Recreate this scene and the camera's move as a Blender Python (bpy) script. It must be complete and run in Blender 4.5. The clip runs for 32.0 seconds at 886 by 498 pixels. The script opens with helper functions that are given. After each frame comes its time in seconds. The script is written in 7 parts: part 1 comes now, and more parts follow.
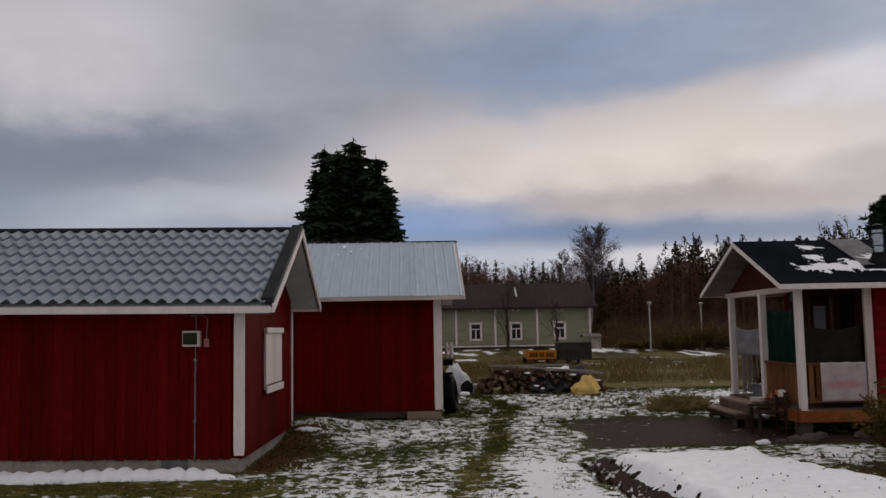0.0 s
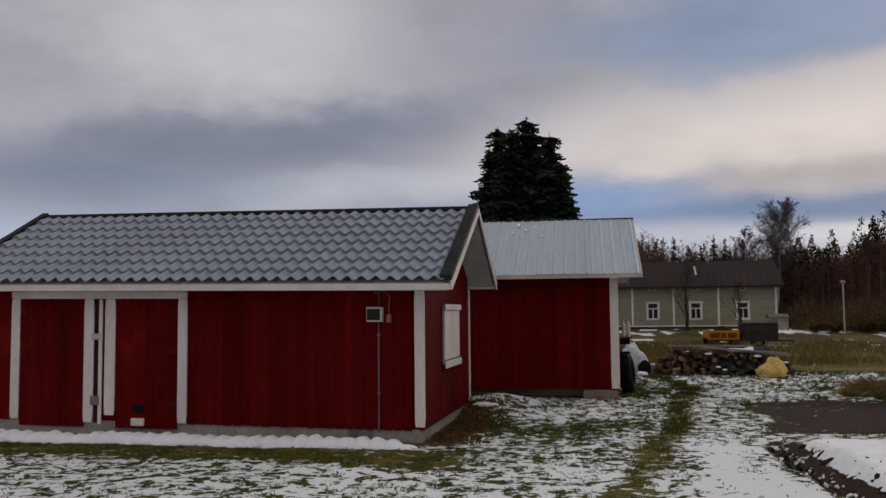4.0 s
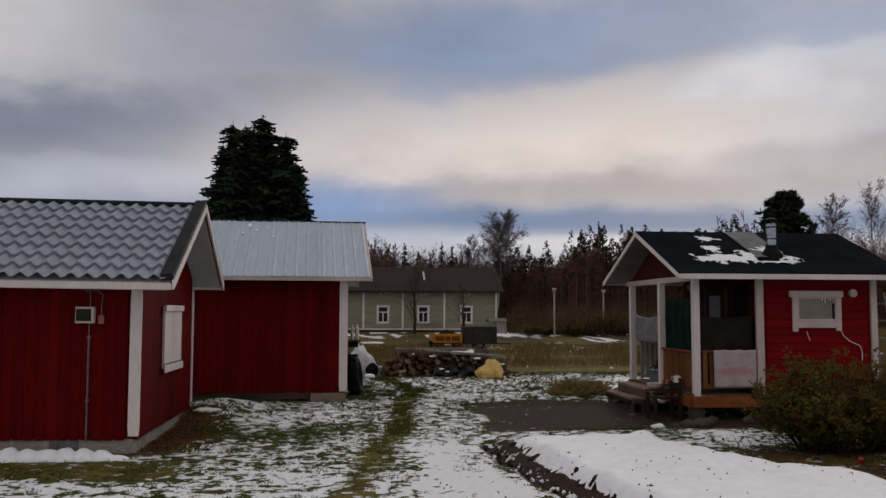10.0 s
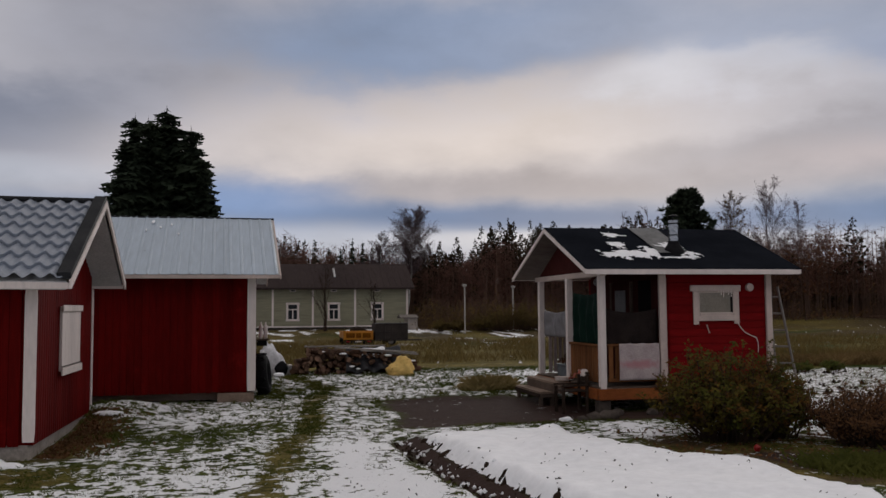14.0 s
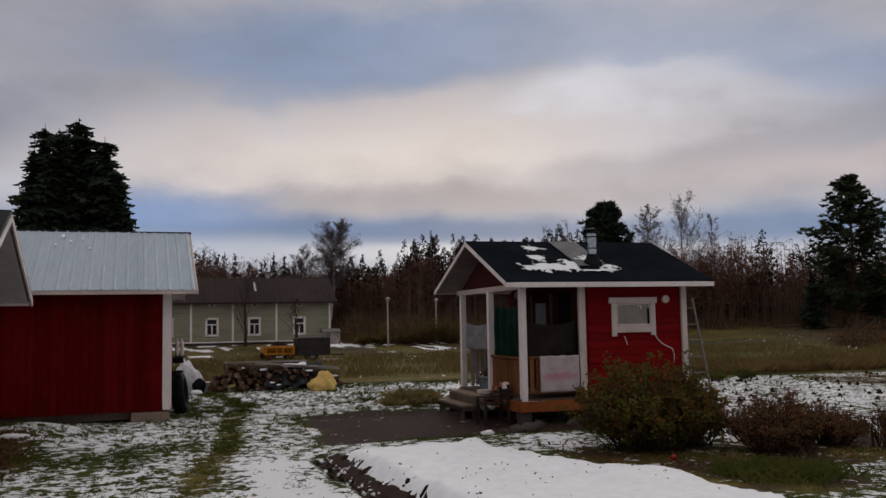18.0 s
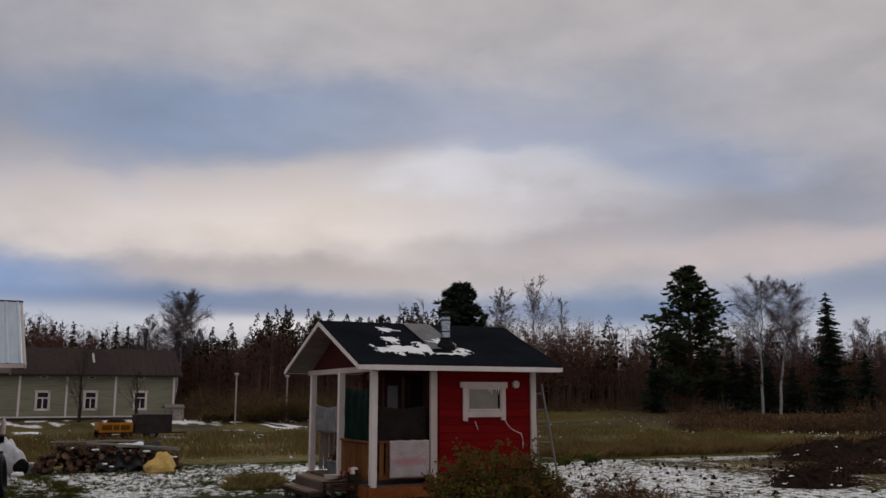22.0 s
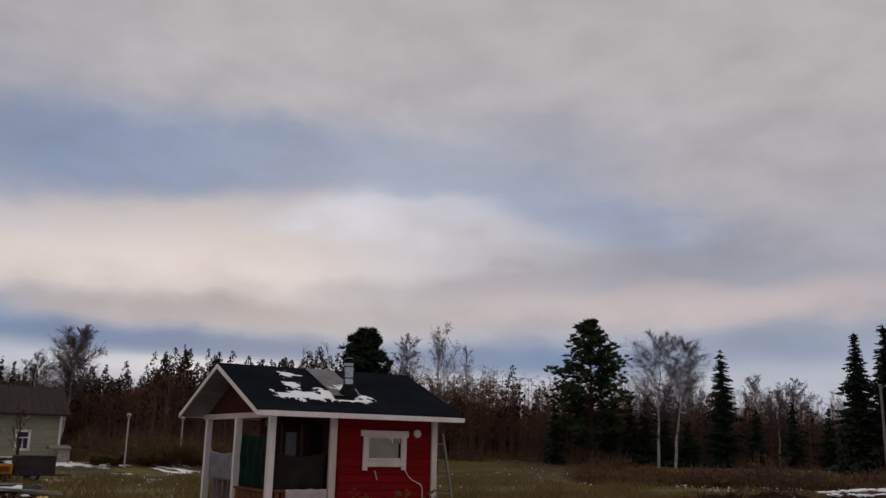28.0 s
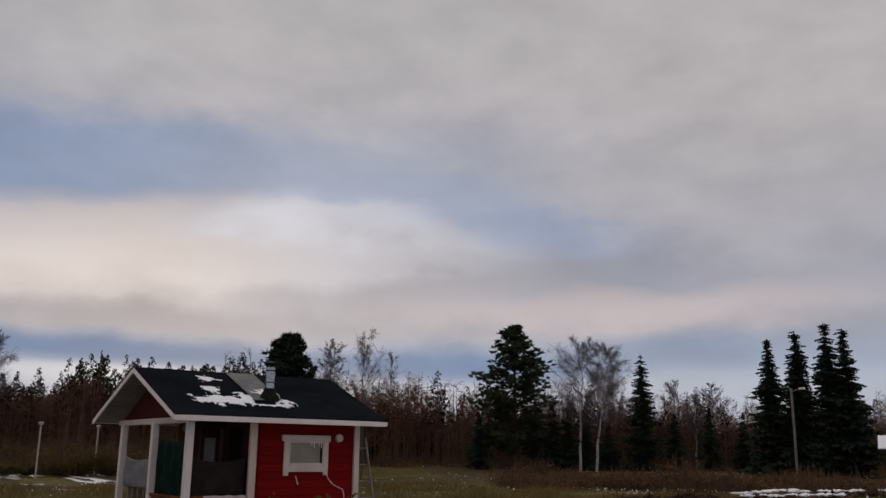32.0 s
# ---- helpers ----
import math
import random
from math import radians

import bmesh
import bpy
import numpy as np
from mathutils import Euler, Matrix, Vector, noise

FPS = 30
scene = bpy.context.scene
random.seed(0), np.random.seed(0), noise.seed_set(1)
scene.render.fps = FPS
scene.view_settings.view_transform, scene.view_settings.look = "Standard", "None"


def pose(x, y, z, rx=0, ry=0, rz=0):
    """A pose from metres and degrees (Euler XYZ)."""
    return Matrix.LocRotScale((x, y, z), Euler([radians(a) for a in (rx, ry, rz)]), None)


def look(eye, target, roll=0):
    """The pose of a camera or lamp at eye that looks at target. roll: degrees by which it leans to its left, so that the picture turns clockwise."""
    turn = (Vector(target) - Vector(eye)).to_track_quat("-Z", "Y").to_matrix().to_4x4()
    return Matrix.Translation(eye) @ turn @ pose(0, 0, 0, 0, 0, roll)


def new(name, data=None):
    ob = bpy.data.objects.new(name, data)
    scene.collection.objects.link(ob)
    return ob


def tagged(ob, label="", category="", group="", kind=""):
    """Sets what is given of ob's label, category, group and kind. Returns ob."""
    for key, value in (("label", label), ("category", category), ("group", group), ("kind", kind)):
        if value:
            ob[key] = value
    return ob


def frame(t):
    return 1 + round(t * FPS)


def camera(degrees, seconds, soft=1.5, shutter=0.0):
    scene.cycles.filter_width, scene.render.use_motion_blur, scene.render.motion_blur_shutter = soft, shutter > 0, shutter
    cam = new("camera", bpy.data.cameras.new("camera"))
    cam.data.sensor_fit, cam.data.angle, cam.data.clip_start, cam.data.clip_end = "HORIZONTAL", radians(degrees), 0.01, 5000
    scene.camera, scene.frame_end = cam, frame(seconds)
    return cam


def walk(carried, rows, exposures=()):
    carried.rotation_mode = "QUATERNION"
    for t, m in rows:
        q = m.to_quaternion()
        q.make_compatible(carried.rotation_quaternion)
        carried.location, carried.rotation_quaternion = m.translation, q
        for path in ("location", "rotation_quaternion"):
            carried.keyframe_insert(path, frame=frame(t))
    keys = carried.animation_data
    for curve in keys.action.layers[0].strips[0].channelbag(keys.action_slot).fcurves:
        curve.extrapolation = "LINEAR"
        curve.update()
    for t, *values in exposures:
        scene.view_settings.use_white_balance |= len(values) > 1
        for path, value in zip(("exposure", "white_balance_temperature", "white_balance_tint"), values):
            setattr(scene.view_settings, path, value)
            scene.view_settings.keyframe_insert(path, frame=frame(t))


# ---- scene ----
cam = camera(53.34, 32.0, soft=1.5)
PATH = [
    (0, pose(-0.000, -0.000, 1.660, 95.243, 1.003, -0.037)),
    (0.5, pose(-0.003, -0.009, 1.663, 94.776, 0.734, 1.427)),
    (1, pose(-0.010, -0.017, 1.670, 94.554, 0.544, 2.586)),
    (1.5, pose(-0.025, -0.001, 1.669, 94.542, -0.143, 3.819)),
    (2, pose(-0.030, -0.019, 1.663, 94.426, -0.251, 5.924)),
    (2.5, pose(-0.024, -0.039, 1.661, 94.224, -0.014, 8.047)),
    (3, pose(-0.027, -0.046, 1.661, 94.052, 0.314, 9.624)),
    (3.5, pose(-0.018, -0.073, 1.652, 93.966, 0.379, 10.605)),
    (5.5, pose(-0.047, -0.059, 1.637, 94.269, 0.792, 12.051)),
    (6, pose(-0.049, -0.067, 1.635, 94.220, 0.074, 12.251)),
    (6.5, pose(-0.056, -0.052, 1.626, 93.988, -0.353, 12.267)),
    (7, pose(-0.050, -0.046, 1.632, 93.742, -0.673, 11.173)),
    (7.5, pose(-0.034, -0.047, 1.642, 93.700, -0.680, 8.955)),
    (8, pose(-0.026, -0.011, 1.642, 93.899, -0.342, 5.571)),
    (8.5, pose(-0.010, 0.003, 1.645, 94.020, -0.098, 2.676)),
    (9, pose(0.008, 0.027, 1.647, 94.084, -0.083, -0.794)),
    (9.5, pose(0.019, 0.048, 1.647, 94.103, -0.098, -3.784)),
    (10, pose(0.025, 0.058, 1.648, 94.108, -0.144, -6.016)),
    (10.5, pose(0.037, 0.078, 1.649, 94.134, -0.151, -7.799)),
    (11, pose(0.034, 0.080, 1.658, 94.094, -0.062, -9.259)),
    (11.5, pose(0.039, 0.084, 1.655, 94.082, -0.060, -10.115)),
    (12, pose(0.046, 0.080, 1.654, 94.059, -0.026, -10.801)),
    (12.5, pose(0.042, 0.087, 1.654, 94.019, -0.079, -11.273)),
    (13, pose(0.048, 0.087, 1.653, 94.036, 0.074, -11.547)),
    (13.5, pose(0.051, 0.093, 1.652, 93.983, 0.261, -11.717)),
    (14, pose(0.038, 0.088, 1.655, 93.856, 0.434, -11.772)),
    (14.5, pose(0.049, 0.093, 1.660, 93.785, 0.347, -11.906)),
    (16.5, pose(0.060, 0.100, 1.646, 93.779, 0.192, -13.654)),
    (17, pose(0.064, 0.106, 1.648, 94.200, 0.842, -14.002)),
    (17.5, pose(0.069, 0.102, 1.656, 94.427, 2.285, -14.284)),
    (18, pose(0.079, 0.125, 1.673, 94.628, 1.019, -16.718)),
    (18.5, pose(0.078, 0.139, 1.680, 95.983, 0.700, -17.864)),
    (19, pose(0.094, 0.155, 1.700, 97.193, 0.074, -18.816)),
    (19.5, pose(0.107, 0.171, 1.700, 97.930, -0.075, -20.210)),
    (20, pose(0.110, 0.177, 1.724, 98.164, 0.150, -21.333)),
    (20.5, pose(0.128, 0.200, 1.738, 98.541, -0.093, -22.862)),
    (21, pose(0.140, 0.213, 1.750, 99.222, -0.573, -24.984)),
    (21.5, pose(0.146, 0.211, 1.762, 99.387, -0.445, -25.751)),
    (22, pose(0.144, 0.198, 1.762, 99.487, -0.027, -26.141)),
    (22.5, pose(0.137, 0.203, 1.764, 99.635, -0.616, -26.509)),
    (23, pose(0.141, 0.187, 1.770, 99.720, -0.098, -26.527)),
    (23.5, pose(0.153, 0.209, 1.775, 99.860, 0.262, -26.720)),
    (24, pose(0.166, 0.239, 1.779, 100.059, 0.130, -27.329)),
    (24.5, pose(0.166, 0.232, 1.778, 100.298, 0.339, -27.987)),
    (25, pose(0.172, 0.234, 1.779, 100.620, 0.133, -28.719)),
    (25.5, pose(0.179, 0.246, 1.777, 100.917, -0.075, -29.284)),
    (27.5, pose(0.194, 0.261, 1.795, 102.118, -1.395, -31.940)),
    (28, pose(0.185, 0.233, 1.796, 102.513, -1.281, -32.387)),
    (28.5, pose(0.193, 0.229, 1.793, 102.661, -0.814, -32.506)),
    (29, pose(0.190, 0.232, 1.784, 102.769, -1.031, -32.926)),
    (29.5, pose(0.182, 0.218, 1.777, 102.874, -1.236, -33.420)),
    (30, pose(0.190, 0.210, 1.771, 102.950, -0.920, -33.894)),
    (30.5, pose(0.187, 0.201, 1.762, 102.962, -0.802, -34.616)),
    (31, pose(0.195, 0.211, 1.761, 102.905, -0.907, -35.572)),
    (31.5, pose(0.205, 0.203, 1.764, 102.853, -0.603, -36.114)),
    (32, pose(0.225, 0.215, 1.751, 103.007, -0.727, -37.138)),
]
walk(cam, PATH)

# ---- world: broken evening clouds over a pale blue sky ----
def srgb(r, g, b):
    return tuple(((c / 255 + 0.055) / 1.055) ** 2.4 if c > 10 else c / 255 / 12.92 for c in (r, g, b)) + (1.0,)


world = bpy.data.worlds.new("evening_sky")
scene.world = world
world.use_nodes = True
WT = world.node_tree
WT.nodes.clear()


def wn(kind, **inputs):
    n = WT.nodes.new(kind)
    for k, v in inputs.items():
        if hasattr(v, "is_output"):
            WT.links.new(v, n.inputs[k.replace("_", " ")])
        else:
            n.inputs[k.replace("_", " ")].default_value = v
    return n


def wm(op, a, b=0.0, c=0.0):
    n = WT.nodes.new("ShaderNodeMath")
    n.operation = op
    for k, v in enumerate((a, b, c)):
        if hasattr(v, "is_output"):
            WT.links.new(v, n.inputs[k])
        else:
            n.inputs[k].default_value = v
    return n.outputs[0]


def wmix(fac, a, b):
    n = WT.nodes.new("ShaderNodeMix")
    n.data_type = "RGBA"
    for k, v in ((0, fac), (6, a), (7, b)):
        if hasattr(v, "is_output"):
            WT.links.new(v, n.inputs[k])
        else:
            n.inputs[k].default_value = v
    return n.outputs[2]


gen = WT.nodes.new("ShaderNodeTexCoord").outputs["Generated"]
sep = wn("ShaderNodeSeparateXYZ", Vector=gen)
azim = wm("MULTIPLY", wm("ARCTAN2", sep.outputs[0], sep.outputs[1]), 57.2958)
elev = wm("MULTIPLY", wm("ARCSINE", sep.outputs[2]), 57.2958)
chart = wn("ShaderNodeCombineXYZ", X=wm("MULTIPLY", azim, 0.5), Y=elev)


def wnoise(scale, detail, shift, rough=0.5):
    m = WT.nodes.new("ShaderNodeMapping")
    m.inputs["Location"].default_value = (shift, shift * 0.7, shift * 1.3)
    WT.links.new(chart.outputs[0], m.inputs["Vector"])
    return wn("ShaderNodeTexNoise", Vector=m.outputs[0], Scale=scale, Detail=detail, Roughness=rough).outputs["Fac"]


billow = wm("SUBTRACT", wnoise(0.13, 4.0, 3.0), 0.5)
puffs = wm("SUBTRACT", wnoise(0.34, 5.0, 11.0, 0.55), 0.5)
sway = wm("SUBTRACT", wnoise(0.09, 2.0, 25.0), 0.5)
# the cloud pattern sways the chart, so that no edge is straight
az_w = wm("ADD", azim, wm("ADD", wm("MULTIPLY", sway, 9.0), wm("MULTIPLY", puffs, 4.0)))
calm = wm("MINIMUM", wm("MAXIMUM", wm("DIVIDE", wm("SUBTRACT", elev, 4.5), 7.0), 0.16), 1.0)
el_w = wm("ADD", elev, wm("MULTIPLY", calm, wm("ADD", wm("MULTIPLY", billow, 4.0), wm("MULTIPLY", puffs, 3.6))))

nishita = WT.nodes.new("ShaderNodeTexSky")
nishita.sky_type, nishita.sun_disc = "NISHITA", False
nishita.sun_elevation, nishita.sun_rotation = radians(14), radians(24)
clear = wn("ShaderNodeMix")
clear.data_type, clear.blend_type = "RGBA", "MULTIPLY"
clear.inputs[0].default_value = 1.0
WT.links.new(nishita.outputs[0], clear.inputs[6])
clear.inputs[7].default_value = (0.05, 0.05, 0.05, 1)

ramp = WT.nodes.new("ShaderNodeValToRGB")
ramp.color_ramp.elements.remove(ramp.color_ramp.elements[1])
for k, (deg, col) in enumerate(((0, (178, 181, 192)), (4.4, (182, 185, 196)), (5.4, (166, 173, 190)), (7.5, (170, 168, 176)),
                                (12, (170, 167, 174)), (20, (168, 165, 171)), (29, (184, 178, 177)), (38, (201, 193, 189)), (45, (209, 201, 197)))):
    e = ramp.color_ramp.elements[0] if k == 0 else ramp.color_ramp.elements.new(deg / 45)
    e.position, e.color = deg / 45, srgb(*col)
WT.links.new(wm("DIVIDE", el_w, 45.0), ramp.inputs[0])
cloud = ramp.outputs[0]


def bank(colour, a0, e0, sa, up, down, tilt, power, soft, a, e):
    """One cloud bank or gap: bearing, height, half-width, upper and lower half-height in degrees, its tilt, strength and edge softness."""
    da = wm("SUBTRACT", az_w, float(a0))
    de = wm("SUBTRACT", wm("SUBTRACT", el_w, float(e0)), wm("MULTIPLY", da, float(tilt)))
    u = wm("DIVIDE", da, float(sa))
    v = wm("ADD", wm("DIVIDE", wm("MAXIMUM", de, 0.0), float(up)), wm("DIVIDE", wm("MINIMUM", de, 0.0), float(down)))
    d2 = wm("SQRT", wm("ADD", wm("MULTIPLY", u, u), wm("MULTIPLY", v, v)))
    body = WT.nodes.new("ShaderNodeMapRange")
    body.interpolation_type = "SMOOTHSTEP"
    WT.links.new(d2, body.inputs[0])
    body.inputs[1].default_value, body.inputs[2].default_value = 1.0 + soft, 1.0 - soft
    return wmix(wm("MULTIPLY", body.outputs[0], power), colour, srgb(a, e[0], e[1]))


# grey sheets and pale patches high up and far to the sides
FAR_BANKS = [
    (-24, 17.5, 11, 4, 4, 0.0, 0.9, 0.7, 198, (193, 194)), (-6, 17, 10, 5, 3, 0.0, 0.7, 0.8, 150, (150, 160)),
    (-20, 11.0, 20, 1.9, 2.0, 0.1, 0.9, 0.7, 122, (127, 143)), (-15, 8.3, 14, 0.9, 1.4, 0.08, 0.85, 0.7, 180, (182, 191)),
    (-31, 8.2, 9, 1.0, 2.0, 0.0, 0.7, 0.7, 120, (131, 152)), (62, 24, 22, 8, 8, 0.0, 0.8, 0.8, 191, (183, 179)),
    (22, 27, 26, 5, 3.5, 0.0, 0.75, 0.8, 180, (175, 174)),
]
# the lit bank in the middle, with the blue gap above it
MID_BANKS = [
    (11, 11.0, 19, 4.2, 4.6, 0.02, 0.85, 0.5, 194, (186, 187)), (32, 12.0, 15, 4.0, 3.6, -0.04, 0.85, 0.5, 192, (188, 193)),
    (14, 17.4, 16, 3.2, 2.8, 0.05, 0.95, 0.5, 129, (145, 172)), (32, 18.4, 11, 2.2, 1.8, 0.02, 0.5, 0.8, 158, (165, 182)), (36, 15.6, 10, 2.0, 1.6, -0.1, 0.7, 0.7, 150, (163, 187)),
    (12, 10.7, 14, 2.3, 2.1, 0.03, 0.95, 0.75, 217, (204, 196)), (26.4, 14.4, 3.4, 1.6, 1.5, 0.2, 0.8, 0.6, 208, (207, 213)),
    (33, 14.6, 4.0, 1.2, 1.6, -0.1, 0.7, 0.6, 202, (201, 208)), (41, 13.2, 2.6, 0.9, 1.1, 0.1, 0.6, 0.7, 198, (197, 204)), (47, 11.2, 7, 2.0, 1.8, -0.05, 0.85, 0.7, 150, (151, 162)), (44, 13.8, 5, 1.2, 1.3, -0.1, 0.7, 0.8, 140, (152, 178)),
]
# low down: the grey foot of the bank, the blue band under it, the pink streak over the far spruces
LOW_BANKS = [
    (14, 7.7, 17, 0.8, 0.9, 0.0, 0.55, 0.85, 156, (148, 152)), (36, 9.6, 11, 1.0, 1.4, 0.03, 0.65, 0.8, 164, (159, 165)),
    (50, 8.8, 14, 1.0, 1.2, 0.02, 0.9, 0.8, 198, (184, 183)), (15, 5.95, 21, 0.8, 0.85, -0.03, 0.95, 0.75, 92, (119, 157)),
    (37, 5.5, 8, 0.9, 1.0, 0.0, 0.85, 0.75, 96, (125, 164)), (-1, 7.3, 5, 1.2, 1.2, 0.0, 0.9, 0.8, 124, (149, 189)),
    (52, 6.4, 8, 0.8, 0.9, 0.0, 0.75, 0.8, 138, (150, 174)), (19, 4.4, 9, 0.45, 0.8, -0.02, 0.75, 0.8, 218, (215, 218)),
]
for row in FAR_BANKS + MID_BANKS + LOW_BANKS:
    cloud = bank(cloud, *row)
# soft folds of light and shade inside the cloud layer
fold = wm("ADD", wm("ADD", wm("MULTIPLY", billow, 0.28), wm("MULTIPLY", puffs, 0.36)), 0.952)
hsv = wn("ShaderNodeHueSaturation", Color=cloud, Value=fold, Saturation=0.97)
cool = wn("ShaderNodeMix")
cool.data_type, cool.blend_type = "RGBA", "MULTIPLY"
cool.inputs[0].default_value = 1.0
WT.links.new(hsv.outputs[0], cool.inputs[6])
cool.inputs[7].default_value = (0.98, 1.0, 1.04, 1)
final = wmix(0.94, clear.outputs[2], cool.outputs[2])
bg = wn("ShaderNodeBackground", Color=final, Strength=1.04)
WT.links.new(bg.outputs[0], WT.nodes.new("ShaderNodeOutputWorld").inputs[0])

sun = new("sun", bpy.data.lights.new("sun", "SUN"))
sun.data.energy, sun.data.angle, sun.data.color = 0.6, radians(25), (1.0, 0.97, 0.93)
sun.matrix_basis = look((20, 45, 16), (0, 0, 0))
scene.view_settings.exposure = 0.0


# ---- materials ----
def material(name, c1, c2, scale=3.0, rough=0.7, bump=0.3, stretch=(1, 1, 1), metal=0.0, fine=40.0, spots=None, spot_scale=1.0, spot_at=0.6, random=0.0, contrast=1.0):
    """Two colours mixed by a coarse and a fine noise in world space, with relief; spots: a third colour in patches of its own."""
    m = bpy.data.materials.new(name)
    m.use_nodes = True
    t = m.node_tree
    bsdf = t.nodes["Principled BSDF"]

    def n(kind, **kw):
        node = t.nodes.new(kind)
        for k, v in kw.items():
            if hasattr(v, "is_output"):
                t.links.new(v, node.inputs[k.replace("_", " ")])
            else:
                node.inputs[k.replace("_", " ")].default_value = v
        return node

    def mix(fac, a, b, mode="MIX"):
        node = t.nodes.new("ShaderNodeMix")
        node.data_type, node.blend_type = "RGBA", mode
        for k, v in ((0, fac), (6, a), (7, b)):
            if hasattr(v, "is_output"):
                t.links.new(v, node.inputs[k])
            else:
                node.inputs[k].default_value = v
        return node.outputs[2]

    def ramp(fac, lo, hi):
        node = t.nodes.new("ShaderNodeMapRange")
        node.interpolation_type = "SMOOTHSTEP"
        t.links.new(fac, node.inputs[0])
        node.inputs[1].default_value, node.inputs[2].default_value = lo, hi
        return node.outputs[0]

    pos = t.nodes.new("ShaderNodeNewGeometry").outputs["Position"]
    mp = n("ShaderNodeMapping", Vector=pos)
    mp.inputs["Scale"].default_value = stretch
    coarse = n("ShaderNodeTexNoise", Vector=mp.outputs[0], Scale=scale, Detail=5.0, Roughness=0.6).outputs["Fac"]
    grain = n("ShaderNodeTexNoise", Vector=mp.outputs[0], Scale=fine, Detail=4.0, Roughness=0.65).outputs["Fac"]
    col = mix(ramp(coarse, 0.3, 0.7), (*c1, 1), (*c2, 1))
    shade = n("ShaderNodeMapRange", Value=grain)
    shade.inputs[1].default_value, shade.inputs[2].default_value, shade.inputs[3].default_value, shade.inputs[4].default_value = 0.3, 0.7, 1 - 0.22 * contrast, 1 + 0.18 * contrast
    value = shade.outputs[0]
    if random:
        rnd = t.nodes.new("ShaderNodeObjectInfo").outputs["Random"]
        rr = n("ShaderNodeMapRange", Value=rnd)
        rr.inputs[3].default_value, rr.inputs[4].default_value = 1 - random, 1 + random
        mul = t.nodes.new("ShaderNodeMath")
        mul.operation = "MULTIPLY"
        t.links.new(value, mul.inputs[0]), t.links.new(rr.outputs[0], mul.inputs[1])
        value = mul.outputs[0]
    if spots:
        sn = n("ShaderNodeTexNoise", Vector=pos, Scale=spot_scale, Detail=6.0, Roughness=0.65).outputs["Fac"]
        col = mix(ramp(sn, spot_at, spot_at + 0.08), col, (*spots, 1))
    hs = n("ShaderNodeHueSaturation", Color=col, Value=value)
    t.links.new(hs.outputs[0], bsdf.inputs["Base Color"])
    rr2 = n("ShaderNodeMapRange", Value=coarse)
    rr2.inputs[3].default_value, rr2.inputs[4].default_value = max(rough - 0.12, 0.05), min(rough + 0.12, 1.0)
    t.links.new(rr2.outputs[0], bsdf.inputs["Roughness"])
    bsdf.inputs["Metallic"].default_value = metal
    bsdf.inputs["Specular IOR Level"].default_value = 0.04 if rough > 0.55 else 0.35
    if bump:
        b = n("ShaderNodeBump", Height=grain, Strength=bump, Distance=0.01)
        t.links.new(b.outputs[0], bsdf.inputs["Normal"])
    return m


RED = material("red_paint", (0.122, 0.0036, 0.003), (0.084, 0.0025, 0.0022), 1.3, 0.75, 0.35, (1, 1, 0.12), fine=34, random=0.15, spots=(0.15, 0.0065, 0.0055), spot_scale=1.1, spot_at=0.6)
RED_S = material("red_paint_sauna", (0.19, 0.006, 0.007), (0.155, 0.005, 0.006), 1.5, 0.7, 0.3, (0.12, 0.12, 1), fine=34, random=0.12)
RED_DARK = material("red_brown_gable", (0.07, 0.018, 0.016), (0.05, 0.013, 0.012), 2.0, 0.8, 0.3)
WHITE = material("worn_white_paint", (0.8, 0.71, 0.665), (0.68, 0.6, 0.56), 2.2, 0.6, 0.25, (1, 1, 0.25), fine=28, spots=(0.33, 0.31, 0.29), spot_scale=3.0, spot_at=0.68, contrast=0.35)
CREAM = material("cream_paint", (0.62, 0.505, 0.45), (0.5, 0.41, 0.365), 2.2, 0.6, 0.25, fine=28, spots=(0.33, 0.28, 0.25), spot_scale=4.0, spot_at=0.66, contrast=0.4)
CONCRETE = material("grey_concrete", (0.37, 0.325, 0.285), (0.25, 0.22, 0.195), 2.0, 0.9, 0.6, fine=25, spots=(0.1, 0.1, 0.09), spot_scale=2.0, spot_at=0.62)
TILE_METAL = material("grey_tile_sheet", (0.255, 0.285, 0.335), (0.215, 0.24, 0.283), 0.8, 0.34, 0.12, fine=60, spots=(0.28, 0.295, 0.32), spot_scale=2.5, spot_at=0.6)
TRIM_METAL = material("dark_grey_trim", (0.028, 0.029, 0.031), (0.02, 0.021, 0.023), 2.0, 0.58, 0.1)
PORCH_BOARDS = material("grey_brown_boarding", (0.2, 0.165, 0.15), (0.145, 0.118, 0.108), 2.0, 0.8, 0.3, (0.3, 1, 1), fine=26)
SOFFIT = material("grey_soffit", (0.5, 0.49, 0.48), (0.4, 0.39, 0.385), 2.0, 0.7, 0.2)
RIB_METAL = material("galvanised_ribs", (0.385, 0.455, 0.525), (0.345, 0.41, 0.475), 0.7, 0.42, 0.05, (1, 0.12, 0.12), fine=14, random=0.05, spots=(0.27, 0.31, 0.35), spot_scale=1.2, spot_at=0.66, contrast=0.5)
FELT = material("black_roof_felt", (0.015, 0.017, 0.022), (0.0095, 0.011, 0.0145), 1.5, 0.8, 0.5, fine=70)
FELT.node_tree.nodes["Principled BSDF"].inputs["Specular IOR Level"].default_value = 0.0
SNOW = material("snow", (0.92, 0.925, 0.94), (0.87, 0.88, 0.9), 2.5, 0.75, 0.5, fine=9, contrast=0.3)
